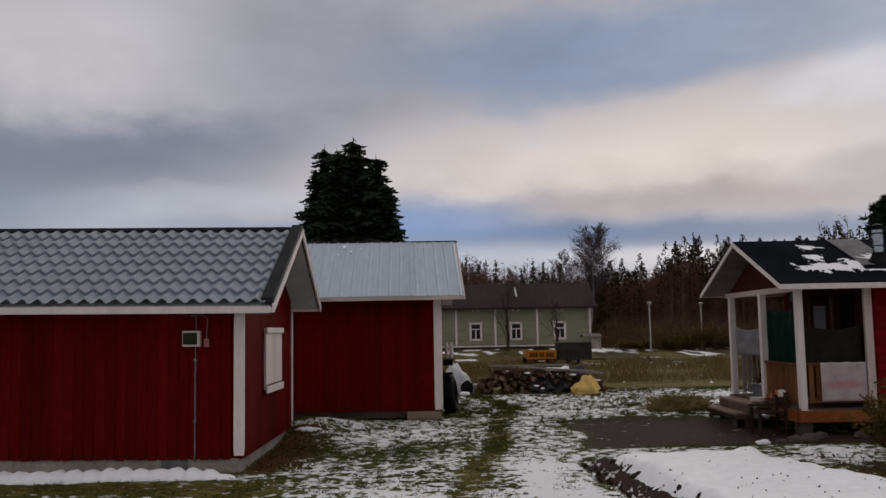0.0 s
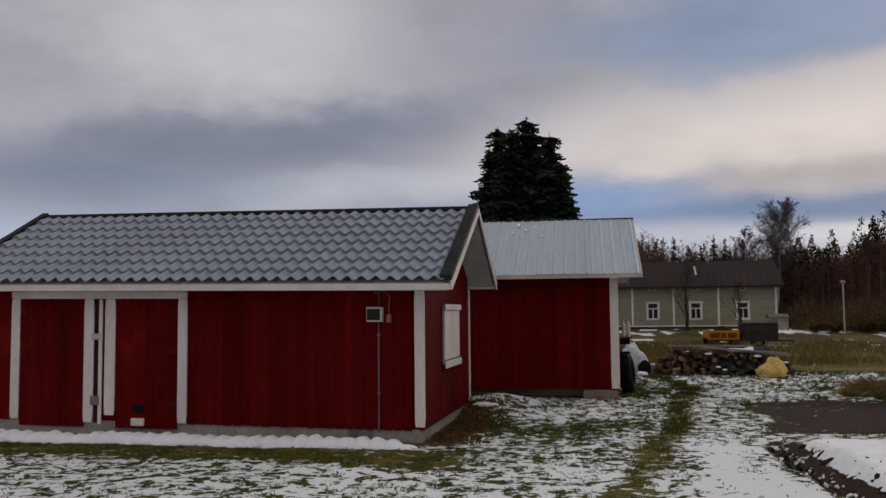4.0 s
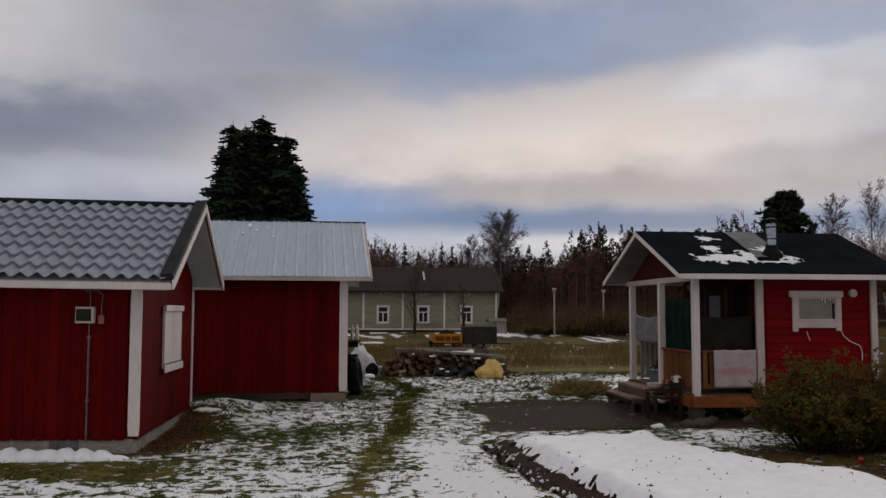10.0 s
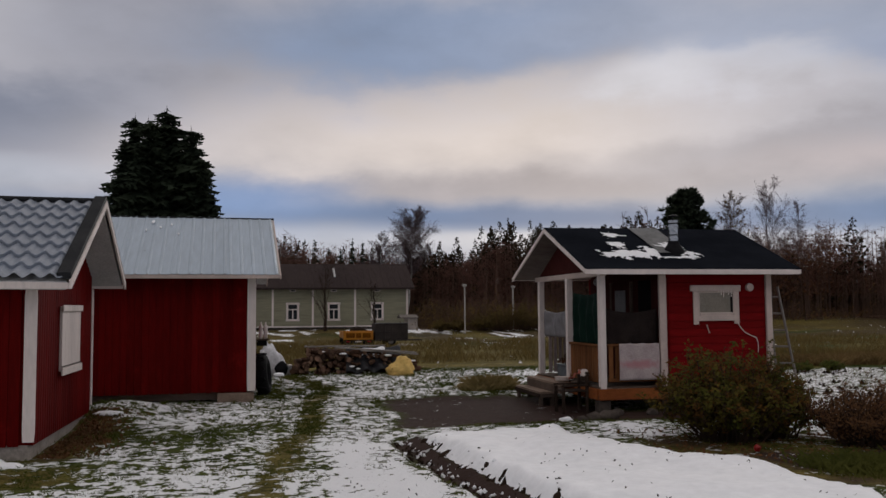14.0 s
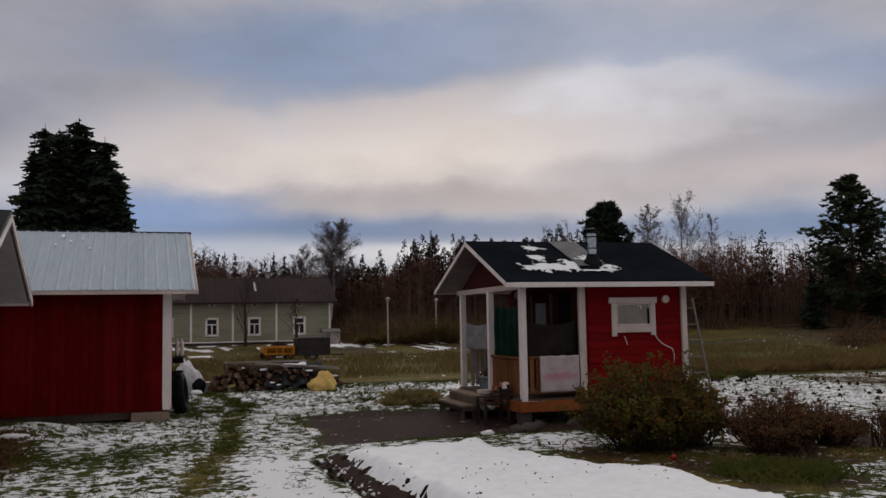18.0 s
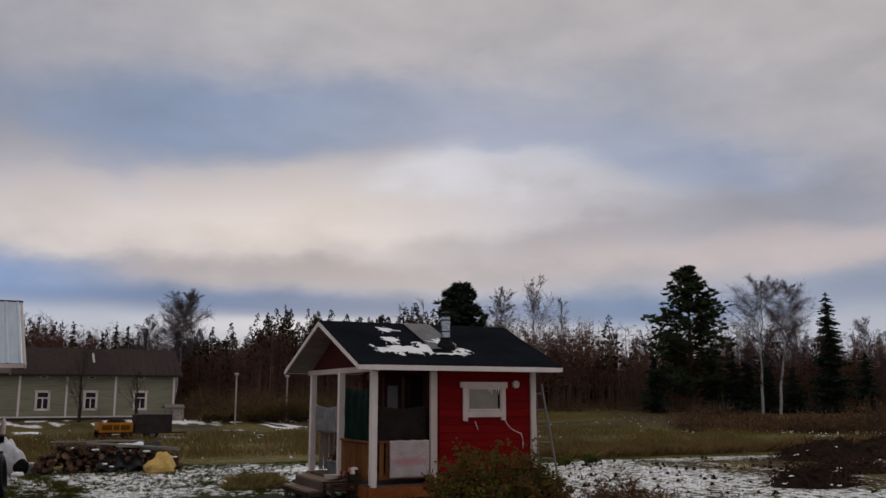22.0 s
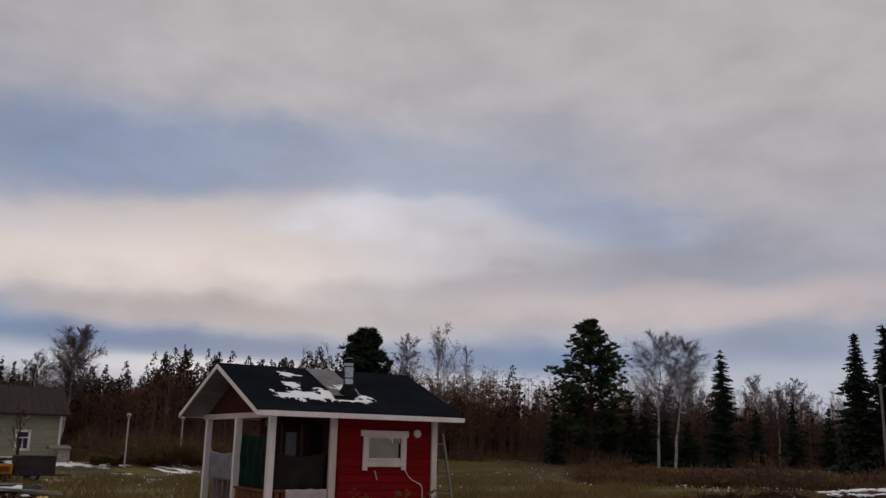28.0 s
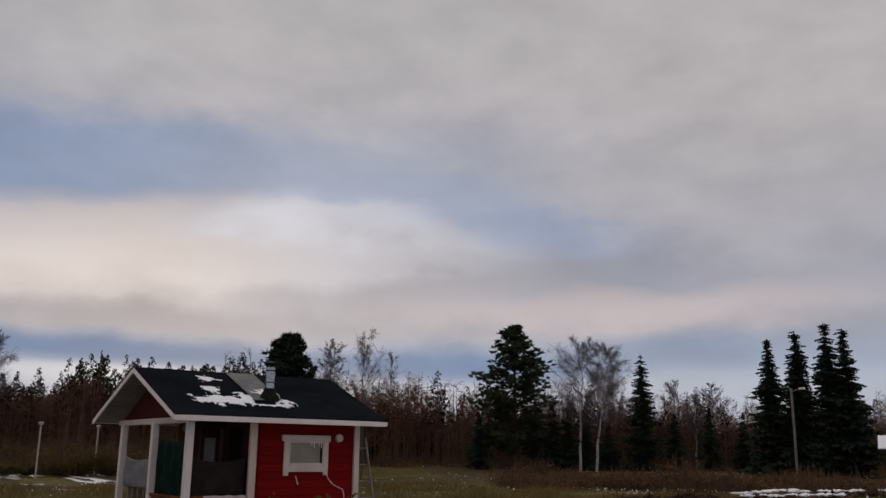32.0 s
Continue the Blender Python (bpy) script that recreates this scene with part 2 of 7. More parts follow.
DARK = material("dark_opening", (0.01, 0.009, 0.009), (0.014, 0.012, 0.012), 3, 0.9, 0.1)
IRON = material("grey_iron", (0.2, 0.19, 0.19), (0.12, 0.12, 0.12), 8, 0.5, 0.2, metal=0.5)
STEEL = material("bright_steel", (0.4, 0.4, 0.4), (0.28, 0.28, 0.28), 9, 0.1, 0.05, metal=1.0)
DECK = material("orange_stained_wood", (0.26, 0.085, 0.026), (0.2, 0.06, 0.02), 2.0, 0.65, 0.3, (0.3, 0.3, 1), fine=30, random=0.15)
OLD_WOOD = material("weathered_wood", (0.13, 0.095, 0.075), (0.085, 0.062, 0.05), 2.0, 0.85, 0.5, fine=30, random=0.2)
GREY_WOOD = material("grey_wood", (0.2, 0.18, 0.16), (0.14, 0.12, 0.11), 2.0, 0.85, 0.5, fine=30, random=0.2)
DARK_WOOD = material("dark_old_wood", (0.05, 0.034, 0.026), (0.032, 0.022, 0.017), 2.0, 0.85, 0.5, fine=30, random=0.2)
RUBBER = material("black_rubber", (0.014, 0.014, 0.015), (0.01, 0.01, 0.011), 5, 0.7, 0.3)
STONE = material("field_stone", (0.1, 0.082, 0.07), (0.06, 0.05, 0.043), 4, 0.9, 0.7, fine=18, random=0.2)
SAGE = material("sage_green_paint", (0.285, 0.272, 0.192), (0.245, 0.234, 0.165), 0.4, 0.75, 0.2, (0.1, 0.1, 1), fine=6)
BROWN_ROOF = material("brown_tin_roof", (0.047, 0.034, 0.032), (0.036, 0.026, 0.025), 0.3, 0.7, 0.1, (1, 0.2, 0.2), fine=8)
GLASS = material("dark_glass", (0.012, 0.013, 0.015), (0.01, 0.01, 0.012), 1, 0.12, 0.0)
BARK = material("grey_brown_bark", (0.14, 0.098, 0.082), (0.08, 0.056, 0.048), 2, 0.95, 0.6, (1, 1, 0.3), fine=20)
PINE_BARK = material("pine_bark", (0.12, 0.068, 0.045), (0.07, 0.045, 0.035), 1.5, 0.95, 0.6, (1, 1, 0.3), fine=20)
BIRCH_BARK = material("birch_bark", (0.42, 0.4, 0.385), (0.3, 0.285, 0.27), 2, 0.8, 0.3, (0.6, 0.6, 3), fine=10, spots=(0.04, 0.035, 0.035), spot_scale=2.2, spot_at=0.56)
NEEDLES = material("spruce_needles", (0.018, 0.026, 0.018), (0.031, 0.041, 0.025), 0.8, 0.85, 0.0, fine=6)
PINE_NEEDLES = material("pine_needles", (0.028, 0.04, 0.02), (0.05, 0.062, 0.031), 0.6, 0.85, 0.0, fine=5)
TWIGS = material("bare_birch_twigs", (0.135, 0.105, 0.112), (0.1, 0.076, 0.083), 0.6, 0.9, 0.0, fine=5)
TWIGS_B = material("brown_twigs", (0.18, 0.092, 0.07), (0.105, 0.055, 0.043), 0.3, 0.9, 0.0, fine=4)
GOLD_LEAF = material("last_golden_leaves", (0.13, 0.08, 0.02), (0.055, 0.036, 0.012), 0.8, 0.8, 0.0, fine=5)
RUST_LEAF = material("rusty_leaves", (0.11, 0.045, 0.02), (0.068, 0.031, 0.015), 0.5, 0.8, 0.0, fine=5)
SHRUB_TWIG = material("dark_shrub_twigs", (0.06, 0.038, 0.028), (0.035, 0.023, 0.018), 3, 0.9, 0.0, fine=12)
BUSH_LEAF = material("bush_leaves", (0.05, 0.056, 0.01), (0.098, 0.07, 0.015), 2.6, 0.75, 0.0, fine=12)
BUSH_BROWN = material("brown_bush_leaves", (0.125, 0.06, 0.027), (0.075, 0.04, 0.018), 1.6, 0.8, 0.0, fine=12)
GRASS = material("wet_autumn_grass", (0.055, 0.073, 0.015), (0.1, 0.1, 0.024), 0.7, 0.85, 0.0, fine=9)
STRAW = material("dead_grass_stalks", (0.2, 0.142, 0.052), (0.13, 0.098, 0.036), 0.7, 0.9, 0.0, fine=9)
SOIL = material("dark_soil", (0.016, 0.0105, 0.0075), (0.034, 0.022, 0.015), 5, 0.95, 0.8, fine=30)


# ---- building helpers ----
EYE4 = Matrix.Identity(4)
INV = {}


def thing(name, loc, label, category, group="", kind="", local=False):
    ob = new(name)
    ob.empty_display_size = 0.2
    ob.matrix_basis = Matrix.Translation(loc)
    INV[ob.name] = EYE4 if local else Matrix.Translation(loc).inverted()
    return tagged(ob, label, category, group, kind)


def mesh_of(bm, mat, name, smooth=False):
    me = bpy.data.meshes.new(name)
    bm.normal_update()
    bm.to_mesh(me)
    bm.free()
    me.materials.append(mat)
    if smooth:
        me.polygons.foreach_set("use_smooth", [True] * len(me.polygons))
    return me


def link_part(name, me, parent, label="", m=None, kind=""):
    ob = new(name, me)
    ob.parent = parent
    ob.matrix_parent_inverse = INV.get(parent.name, EYE4)
    if m is not None:
        ob.matrix_basis = m
    return tagged(ob, label, kind=kind)


def part(name, bm, mat, parent, label="", smooth=False, kind=""):
    return link_part(name, mesh_of(bm, mat, name, smooth), parent, label, kind=kind)


def add_box(bm, lo, hi, bevel=0.004, m=None):
    c, s = [(a + b) / 2 for a, b in zip(lo, hi)], [max(abs(b - a), 1e-4) for a, b in zip(lo, hi)]
    r = bmesh.ops.create_cube(bm, size=1.0, matrix=Matrix.Translation(c) @ Matrix.Diagonal((*s, 1)))
    if bevel:
        es = list({e for v in r["verts"] for e in v.link_edges})
        res = bmesh.ops.bevel(bm, geom=es, offset=min(bevel, min(s) * 0.3), segments=1, affect="EDGES")
        vs = res["verts"]
    else:
        vs = r["verts"]
    if m is not None:
        bmesh.ops.transform(bm, matrix=m, verts=list(vs))
    return bm


def box(name, lo, hi, mat, parent, label="", bevel=0.004, m=None):
    return part(name, add_box(bmesh.new(), lo, hi, bevel, m), mat, parent, label)


def prism(name, pts, axis, a, b, mat, parent, label=""):
    """A flat outline of (u, v) points pushed from a to b along x, y or z."""
    bm = bmesh.new()

    def at(u, v, w):
        return (w, u, v) if axis == "x" else (u, w, v) if axis == "y" else (u, v, w)
    one, two = [bm.verts.new(at(u, v, a)) for u, v in pts], [bm.verts.new(at(u, v, b)) for u, v in pts]
    bm.faces.new(one), bm.faces.new(two)
    for k in range(len(pts)):
        j = (k + 1) % len(pts)
        bm.faces.new((one[k], one[j], two[j], two[k]))
    bmesh.ops.recalc_face_normals(bm, faces=bm.faces)
    return part(name, bm, mat, parent, label)


def tube(verts, faces, a, b, ra, rb, sides=4):
    """Adds a tapered limb from a to b to plain lists."""
    a, b = Vector(a), Vector(b)
    d = (b - a)
    if d.length < 1e-5:
        return
    d.normalize()
    u = d.orthogonal().normalized()
    w = d.cross(u)
    k0 = len(verts)
    for p, r in ((a, ra), (b, rb)):
        for i in range(sides):
            an = 2 * math.pi * i / sides
            verts.append(tuple(p + (u * math.cos(an) + w * math.sin(an)) * r))
    for i in range(sides):
        j = (i + 1) % sides
        faces.append((k0 + i, k0 + j, k0 + sides + j, k0 + sides + i))


def plain_mesh(name, verts, faces, mat, smooth=False):
    me = bpy.data.meshes.new(name)
    me.from_pydata(verts, [], faces)
    me.materials.append(mat)
    if smooth:
        me.polygons.foreach_set("use_smooth", [True] * len(me.polygons))
    me.update()
    return me


UNIT = {}


def unit_board(mat, bevel=0.06):
    """One board, a metre each way, whose copies share the mesh."""
    key = mat.name
    if key not in UNIT:
        UNIT[key] = mesh_of(add_box(bmesh.new(), (-0.5, -0.5, 0), (0.5, 0.5, 1), bevel), mat, "board")
    return UNIT[key]


def board(name, c, size, mat, parent, label="", rz=0.0, ry=0.0):
    """A board with its foot at c; size: width, thickness, height."""
    m = pose(*c, 0, ry, rz) @ Matrix.Diagonal((*size, 1))
    return link_part(name, unit_board(mat), parent, label, m)


# ---- ground ----
def bump01(v, a, b):
    t = min(max((v - a) / (b - a), 0.0), 1.0)
    return t * t * (3 - 2 * t)


def inside(x, y, x0, x1, y0, y1, s=0.4):
    return bump01(x, x0 - s, x0 + s) * (1 - bump01(x, x1 - s, x1 + s)) * bump01(y, y0 - s, y0 + s) * (1 - bump01(y, y1 - s, y1 + s))


def path_x(y):
    return float(np.interp(y, (5, 8.2, 9.5, 11, 13.2, 16.4, 18.3, 20.5, 22.5, 26), (-0.6, 0.05, 0.25, 0.45, 0.78, 1.06, 1.35, 1.2, 0.8, 0.3)))


def bed_foot(y):
    """The line along which the garden bed rises from its trench."""
    return float(np.interp(y, (4.6, 7, 8, 9, 10, 11.7), (2.6, 2.34, 2.16, 2.02, 1.92, 1.87)))


def height(x, y):
    h = 0.03 * noise.noise((x * 0.5, y * 0.5, 0.3)) + 0.014 * noise.noise((x * 2.1, y * 2.1, 1.3))
    h += 0.25 * inside(x, y, -2.6, -1.7, 13.6, 16.2, 0.8)
    h -= 0.09 * (1 - bump01(abs(x - bed_foot(y) + 0.08), 0.04, 0.2)) * (1 - bump01(y, 11.4, 11.9))
    h -= 0.05 * inside(x, y, 2.2, 5.3, 12.6, 16.2, 0.3)
    far = math.hypot(x, y)
    return h * (1 - bump01(far, 60, 90)) + 0.5 * bump01(far, 45, 75) * bump01(x, 20, 40) + 0.3 * bump01(y, 50, 60)


def cover(x, y):
    """Snow cover, bare gravel and how brown the grass is, each 0 to 1."""
    wob = 0.5 * noise.noise((x * 0.35, y * 0.35, 5.0)) + 0.25 * noise.noise((x * 1.1, y * 1.1, 7.0))
    xs, ys = x + wob * 0.9, y + wob * 0.9
    snow = 0.52 + 0.16 * wob
    brown = 0.12 + 0.3 * wob
    snow += 0.13 * (1 - bump01(ys, 9.0, 9.8)) * (1 - bump01(xs, 0.2, 1.4))
    snow -= 0.4 * inside(xs, ys, -9.6, -1.6, 9.2, 10.5, 0.35)
    brown += 0.4 * inside(xs, ys, -9.6, -1.6, 9.3, 10.4, 0.3)
    snow -= 0.04 * inside(xs, ys, -9.6, -0.3, 5.0, 9.1, 0.5)
    snow -= 0.2 * inside(xs, ys, -1.9, -0.3, 11.6, 13.0, 0.5)
    litter = inside(xs, ys, -2.5, -1.85, 10.8, 14.2, 0.25)
    snow -= 0.45 * litter
    brown += 0.5 * litter
    snow += 0.42 * inside(xs, ys, 1.0, bed_foot(y) - 0.2, 4.0, 11.4, 0.2)
    snow += 0.1 * inside(xs, ys, 1.6, 8.0, 16.6, 22.5, 0.8)
    d = abs(x + wob * 0.25 - path_x(y))
    snow -= 0.38 * (1 - bump01(d, 0.04, 0.27)) * (1 - bump01(y, 23, 25))
    brown += 0.42 * (1 - bump01(d, 0.1, 0.34))
    snow -= 0.16 * inside(x, y, -1.2, 1.4, 17.0, 19.5, 0.6)
    snow += 0.07 * inside(xs, ys, -2.0, 2.4, 10.8, 22.5, 0.8)
    rag = 0.16 * noise.noise((x * 2.6, y * 2.6, 8.0)) + 0.1 * noise.noise((x * 7, y * 7, 8.0))
    gravel = inside(xs + rag, ys + rag, 2.1 + 0.12 * (y - 12.5) * (y < 14.5), 5.6, 12.5, 16.2, 0.14)
    trench = bed_foot(y) - 0.09 + 0.04 * wob
    soil = inside(x, y, trench - 0.08, trench + 0.32, 4.0, 11.5, 0.05)
    gravel = max(gravel, inside(xs + rag, ys + rag, 4.7, 8.3, 12.1, 13.4, 0.2))
    snow -= 1.2 * max(gravel, soil)
    open_grass = max(bump01(ys, 23.6, 25.0), bump01(xs, 8.6, 9.6) * bump01(ys, 20.4, 21.4))
    snow -= 0.62 * open_grass
    brown += ((0.55 if x < 9 else 0.42) + 0.5 * wob + 0.45 * noise.noise((x * 0.5, y * 0.16, 3.0))) * open_grass
    brown += 0.3 * inside(x, ys, -6, 9, 25.5, 37, 1.5)
    streak = 0.5 + 0.8 * noise.noise((x * 0.4, y * 0.13, 9.0)) + 0.55 * noise.noise((x * 1.5, y * 0.4, 4.0))
    far_snow = 0.6 * inside(x, ys, -8, 30, 38.3, 42.5, 0.8) + inside(x, ys, -8, 30, 47.5, 61, 1.5) + 0.45 * inside(x, ys, -8, 4, 42, 61, 1.0)
    snow += open_grass * (0.95 * min(far_snow, 1) * bump01(streak, 0.48, 0.66) + 0.75 * bump01(streak, 1.05, 1.2))
    track = inside(x, y + 0.5 * wob, -12, 60, 43.6, 46.0, 0.5)
    snow -= 0.5 * track
    brown += 0.4 * track
    snow += 0.08 * inside(xs, ys, 8.6, 17.5, 11.5, 20.9, 0.6) - 0.5 * bump01(xs, 16.6, 18.0) * (1 - bump01(ys, 19.0, 20.5))
    under = max(inside(xs, ys, 4.5, 9.4, 8.4, 10.6, 0.45), inside(xs, ys, 4.9, 6.8, 7.3, 8.6, 0.3))
    snow -= (0.3 + 0.3 * noise.noise((x * 1.7, y * 1.7, 2.0))) * under
    brown += 0.5 * under
    gravel = max(gravel, (0.35 if x < 9 else 0.6) * inside(x, y, -12, 30, 43.0, 62, 2.0) * bump01((0.2 if x < 9 else 0.0) + noise.noise((x * 0.35, y * 0.1, 7.0)) + 0.4 * noise.noise((x * 1.1, y * 0.3, 2.0)), -0.3, 0.2))
    gravel = max(gravel, 0.6 * inside(x, y + 0.3 * x, 20, 62, 51, 75, 2.0) * bump01(noise.noise((x * 0.3, y * 0.15, 4.0)), -0.35, 0.1))
    gravel = max(gravel, 0.75 * litter * bump01(noise.noise((x * 2.3, y * 2.3, 1.0)), -0.35, 0.2))
    gravel = max(gravel, under * bump01(noise.noise((x * 1.3, y * 1.3, 6.0)), -0.2, 0.25))
    snow += 0.25 * inside(xs, ys, 4.3, 5.3, 10.7, 12.0, 0.25)
    snow -= 0.5 * bump01(math.hypot(x, y), 62, 68)
    brown += 0.5 * bump01(math.hypot(x, y), 58, 66)
    dug = bump01(xs, 14.9, 16.4) * (1 - bump01(ys, 19.4, 20.6)) * bump01(ys, 9, 10)
    brown += 0.6 * dug
    snow += (0.08 - 0.42 * (1 - bump01(xs, 16.4, 17.6))) * dug
    gravel = max(gravel, 0.8 * dug * bump01(noise.noise((x * 0.9, y * 0.9, 6.0)), -0.4, 0.1))
    return min(max(snow, 0), 1), min(max(max(gravel, soil), 0), 1), min(max(brown, 0), 1)


def axis_steps(lo, hi, near_lo, near_hi, fine, growth=1.22):
    out, v, s = [], near_lo, fine
    while v < near_hi:
        out.append(v)
        v += fine
    while v < hi:
        out.append(v)
        v += s
        s *= growth
    out.append(hi)
    v, s = near_lo, fine
    while v > lo:
        v -= s
        s *= growth
        out.insert(0, max(v, lo))
    return sorted(set(out))


GX = axis_steps(-1200, 1200, -10, 24, 0.14)
GY = axis_steps(-1200, 1200, 5.5, 26, 0.14, 1.035)
gv, gm = [], []
for yy in GY:
    for xx in GX:
        gv.append((xx, yy, height(xx, yy)))
        gm.extend((*cover(xx, yy), 1.0))
nx = len(GX)
gf = [(r * nx + c, r * nx + c + 1, (r + 1) * nx + c + 1, (r + 1) * nx + c) for r in range(len(GY) - 1) for c in range(nx - 1)]


def ground_material():
    m = bpy.data.materials.new("snowy_yard")
    m.use_nodes = True
    t = m.node_tree
    bsdf = t.nodes["Principled BSDF"]

    def n(kind, **kw):
        node = t.nodes.new(kind)
        for k, v in kw.items():
            if hasattr(v, "is_output"):
                t.links.new(v, node.inputs[k.replace("_", " ")])
            else:
                node.inputs[k.replace("_", " ")].default_value = v
        return node

    def math_(op, a, b=0.0):
        node = t.nodes.new("ShaderNodeMath")
        node.operation = op
        for k, v in enumerate((a, b)):
            if hasattr(v, "is_output"):
                t.links.new(v, node.inputs[k])
            else:
                node.inputs[k].default_value = v
        return node.outputs[0]

    def mix(fac, a, b):
        node = t.nodes.new("ShaderNodeMix")
        node.data_type = "RGBA"
        for k, v in ((0, fac), (6, a), (7, b)):
            if hasattr(v, "is_output"):
                t.links.new(v, node.inputs[k])
            else:
                node.inputs[k].default_value = v
        return node.outputs[2]

    def step(v, lo, hi):
        node = t.nodes.new("ShaderNodeMapRange")
        node.interpolation_type = "SMOOTHSTEP"
        t.links.new(v, node.inputs[0])
        for k, w in ((1, lo), (2, hi)):
            if hasattr(w, "is_output"):
                t.links.new(w, node.inputs[k])
            else:
                node.inputs[k].default_value = w
        return node.outputs[0]

    pos = t.nodes.new("ShaderNodeNewGeometry").outputs["Position"]
    att = t.nodes.new("ShaderNodeAttribute")
    att.attribute_name = "cover"
    sp = n("ShaderNodeSeparateColor", Color=att.outputs["Color"])
    snow, gravel, brown = sp.outputs[0], sp.outputs[1], sp.outputs[2]
    n1 = n("ShaderNodeTexNoise", Vector=pos, Scale=5.0, Detail=4.0, Roughness=0.55).outputs["Fac"]
    n2 = n("ShaderNodeTexNoise", Vector=pos, Scale=13.0, Detail=3.0, Roughness=0.6).outputs["Fac"]
    n3 = n("ShaderNodeTexNoise", Vector=pos, Scale=60.0, Detail=3.0, Roughness=0.6).outputs["Fac"]
    n4 = n("ShaderNodeTexNoise", Vector=pos, Scale=0.6, Detail=4.0, Roughness=0.6).outputs["Fac"]
    tuft = math_("ADD", math_("MULTIPLY", n1, 0.56), math_("MULTIPLY", n2, 0.44))
    tuft = math_("ADD", math_("MULTIPLY", math_("SUBTRACT", tuft, 0.5), 3.6), 0.5)
    tuft = math_("ADD", tuft, math_("MULTIPLY", math_("SUBTRACT", n4, 0.5), 0.9))
    # noise gathers round a half: stretch the cover to its range
    lvl = math_("ADD", math_("MULTIPLY", math_("SUBTRACT", snow, 0.5), 0.95), 0.5)
    amount = step(math_("SUBTRACT", lvl, tuft), -0.03, 0.09)
    thin = math_("MULTIPLY", amount, math_("ADD", math_("MULTIPLY", step(math_("ADD", math_("MULTIPLY", n3, 0.5), math_("MULTIPLY", snow, 0.75)), 0.2, 0.8), 0.45), 0.55))
    n5 = n("ShaderNodeTexNoise", Vector=pos, Scale=1.7, Detail=5.0, Roughness=0.7).outputs["Fac"]
    tone = step(math_("ADD", math_("MULTIPLY", n2, 0.5), math_("MULTIPLY", n5, 0.5)), 0.33, 0.67)
    green = mix(tone, (0.014, 0.022, 0.0045, 1), (0.08, 0.096, 0.02, 1))
    tan = mix(tone, (0.045, 0.037, 0.01, 1), (0.2, 0.155, 0.044, 1))
    grass = mix(step(math_("ADD", math_("MULTIPLY", n4, 0.5), brown), 0.4, 0.95), green, tan)
    grit = mix(math_("ADD", math_("MULTIPLY", n3, 0.5), math_("MULTIPLY", n1, 0.5)), (0.011, 0.0072, 0.0064, 1), (0.08, 0.05, 0.042, 1))
    base = mix(gravel, grass, grit)
    white = mix(n3, (0.78, 0.79, 0.815, 1), (0.92, 0.925, 0.935, 1))
    t.links.new(mix(thin, base, white), bsdf.inputs["Base Color"])
    bsdf.inputs["Roughness"].default_value = 0.85
    bsdf.inputs["Specular IOR Level"].default_value = 0.03
    hgt = math_("ADD", math_("MULTIPLY", amount, 0.5), math_("ADD", math_("MULTIPLY", n2, 0.6), math_("MULTIPLY", n3, 0.3)))
    b = n("ShaderNodeBump", Height=hgt, Strength=0.9, Distance=0.05)
    t.links.new(b.outputs[0], bsdf.inputs["Normal"])
    return m


gme = plain_mesh("ground", gv, gf, ground_material(), True)
gme.color_attributes.new("cover", "FLOAT_COLOR", "POINT").data.foreach_set("color", gm)
ground = tagged(new("ground", gme), "patchy thin snow over wet autumn grass and gravel", "ground", kind="structure")


# ---- the grey-roofed shed ----
def tile_sheet(name, xa, xb, eave, ridge, rows, mat, parent, period=0.183, amp=0.036, lip=0.04):
    """A pressed tile-pattern sheet from eave (y, z) up to ridge (y, z)."""
    (ey, ez), (ry, rz) = eave, ridge
    length = math.hypot(ry - ey, rz - ez)
    ty, tz = (ry - ey) / length, (rz - ez) / length
    ny, nz = -tz, ty
    if nz < 0:
        ny, nz = -ny, -nz
    count = max(int((xb - xa) / (period / 8)), 8)
    vs, fs, rowlen = [], [], length / rows
    lines = []
    for r in range(rows):
        lines += [(r * rowlen - 0.008, lip * 0.9, 1.0), (r * rowlen, lip, 1.0), (r * rowlen + rowlen * 0.2, lip * 0.92, 0.8), (r * rowlen + rowlen * 0.55, lip * 0.5, 0.4), ((r + 1) * rowlen - 0.012, 0.0, 1.0)]
    for s, up, curl in lines:
        for c in range(count + 1):
            x = xa + (xb - xa) * c / count
            wave = 0.5 + 0.5 * math.cos(2 * math.pi * x / period)
            h = amp * wave ** 1.25 + up
            bulge = 0.045 * wave * curl
            vs.append((x, ey + ty * (s + bulge) + ny * h, ez + tz * (s + bulge) + nz * h))
    n = count + 1
    for r in range(len(lines) - 1):
        for c in range(count):
            fs.append((r * n + c, r * n + c + 1, (r + 1) * n + c + 1, (r + 1) * n + c))
    return link_part(name, plain_mesh(name, vs, fs, mat), parent)


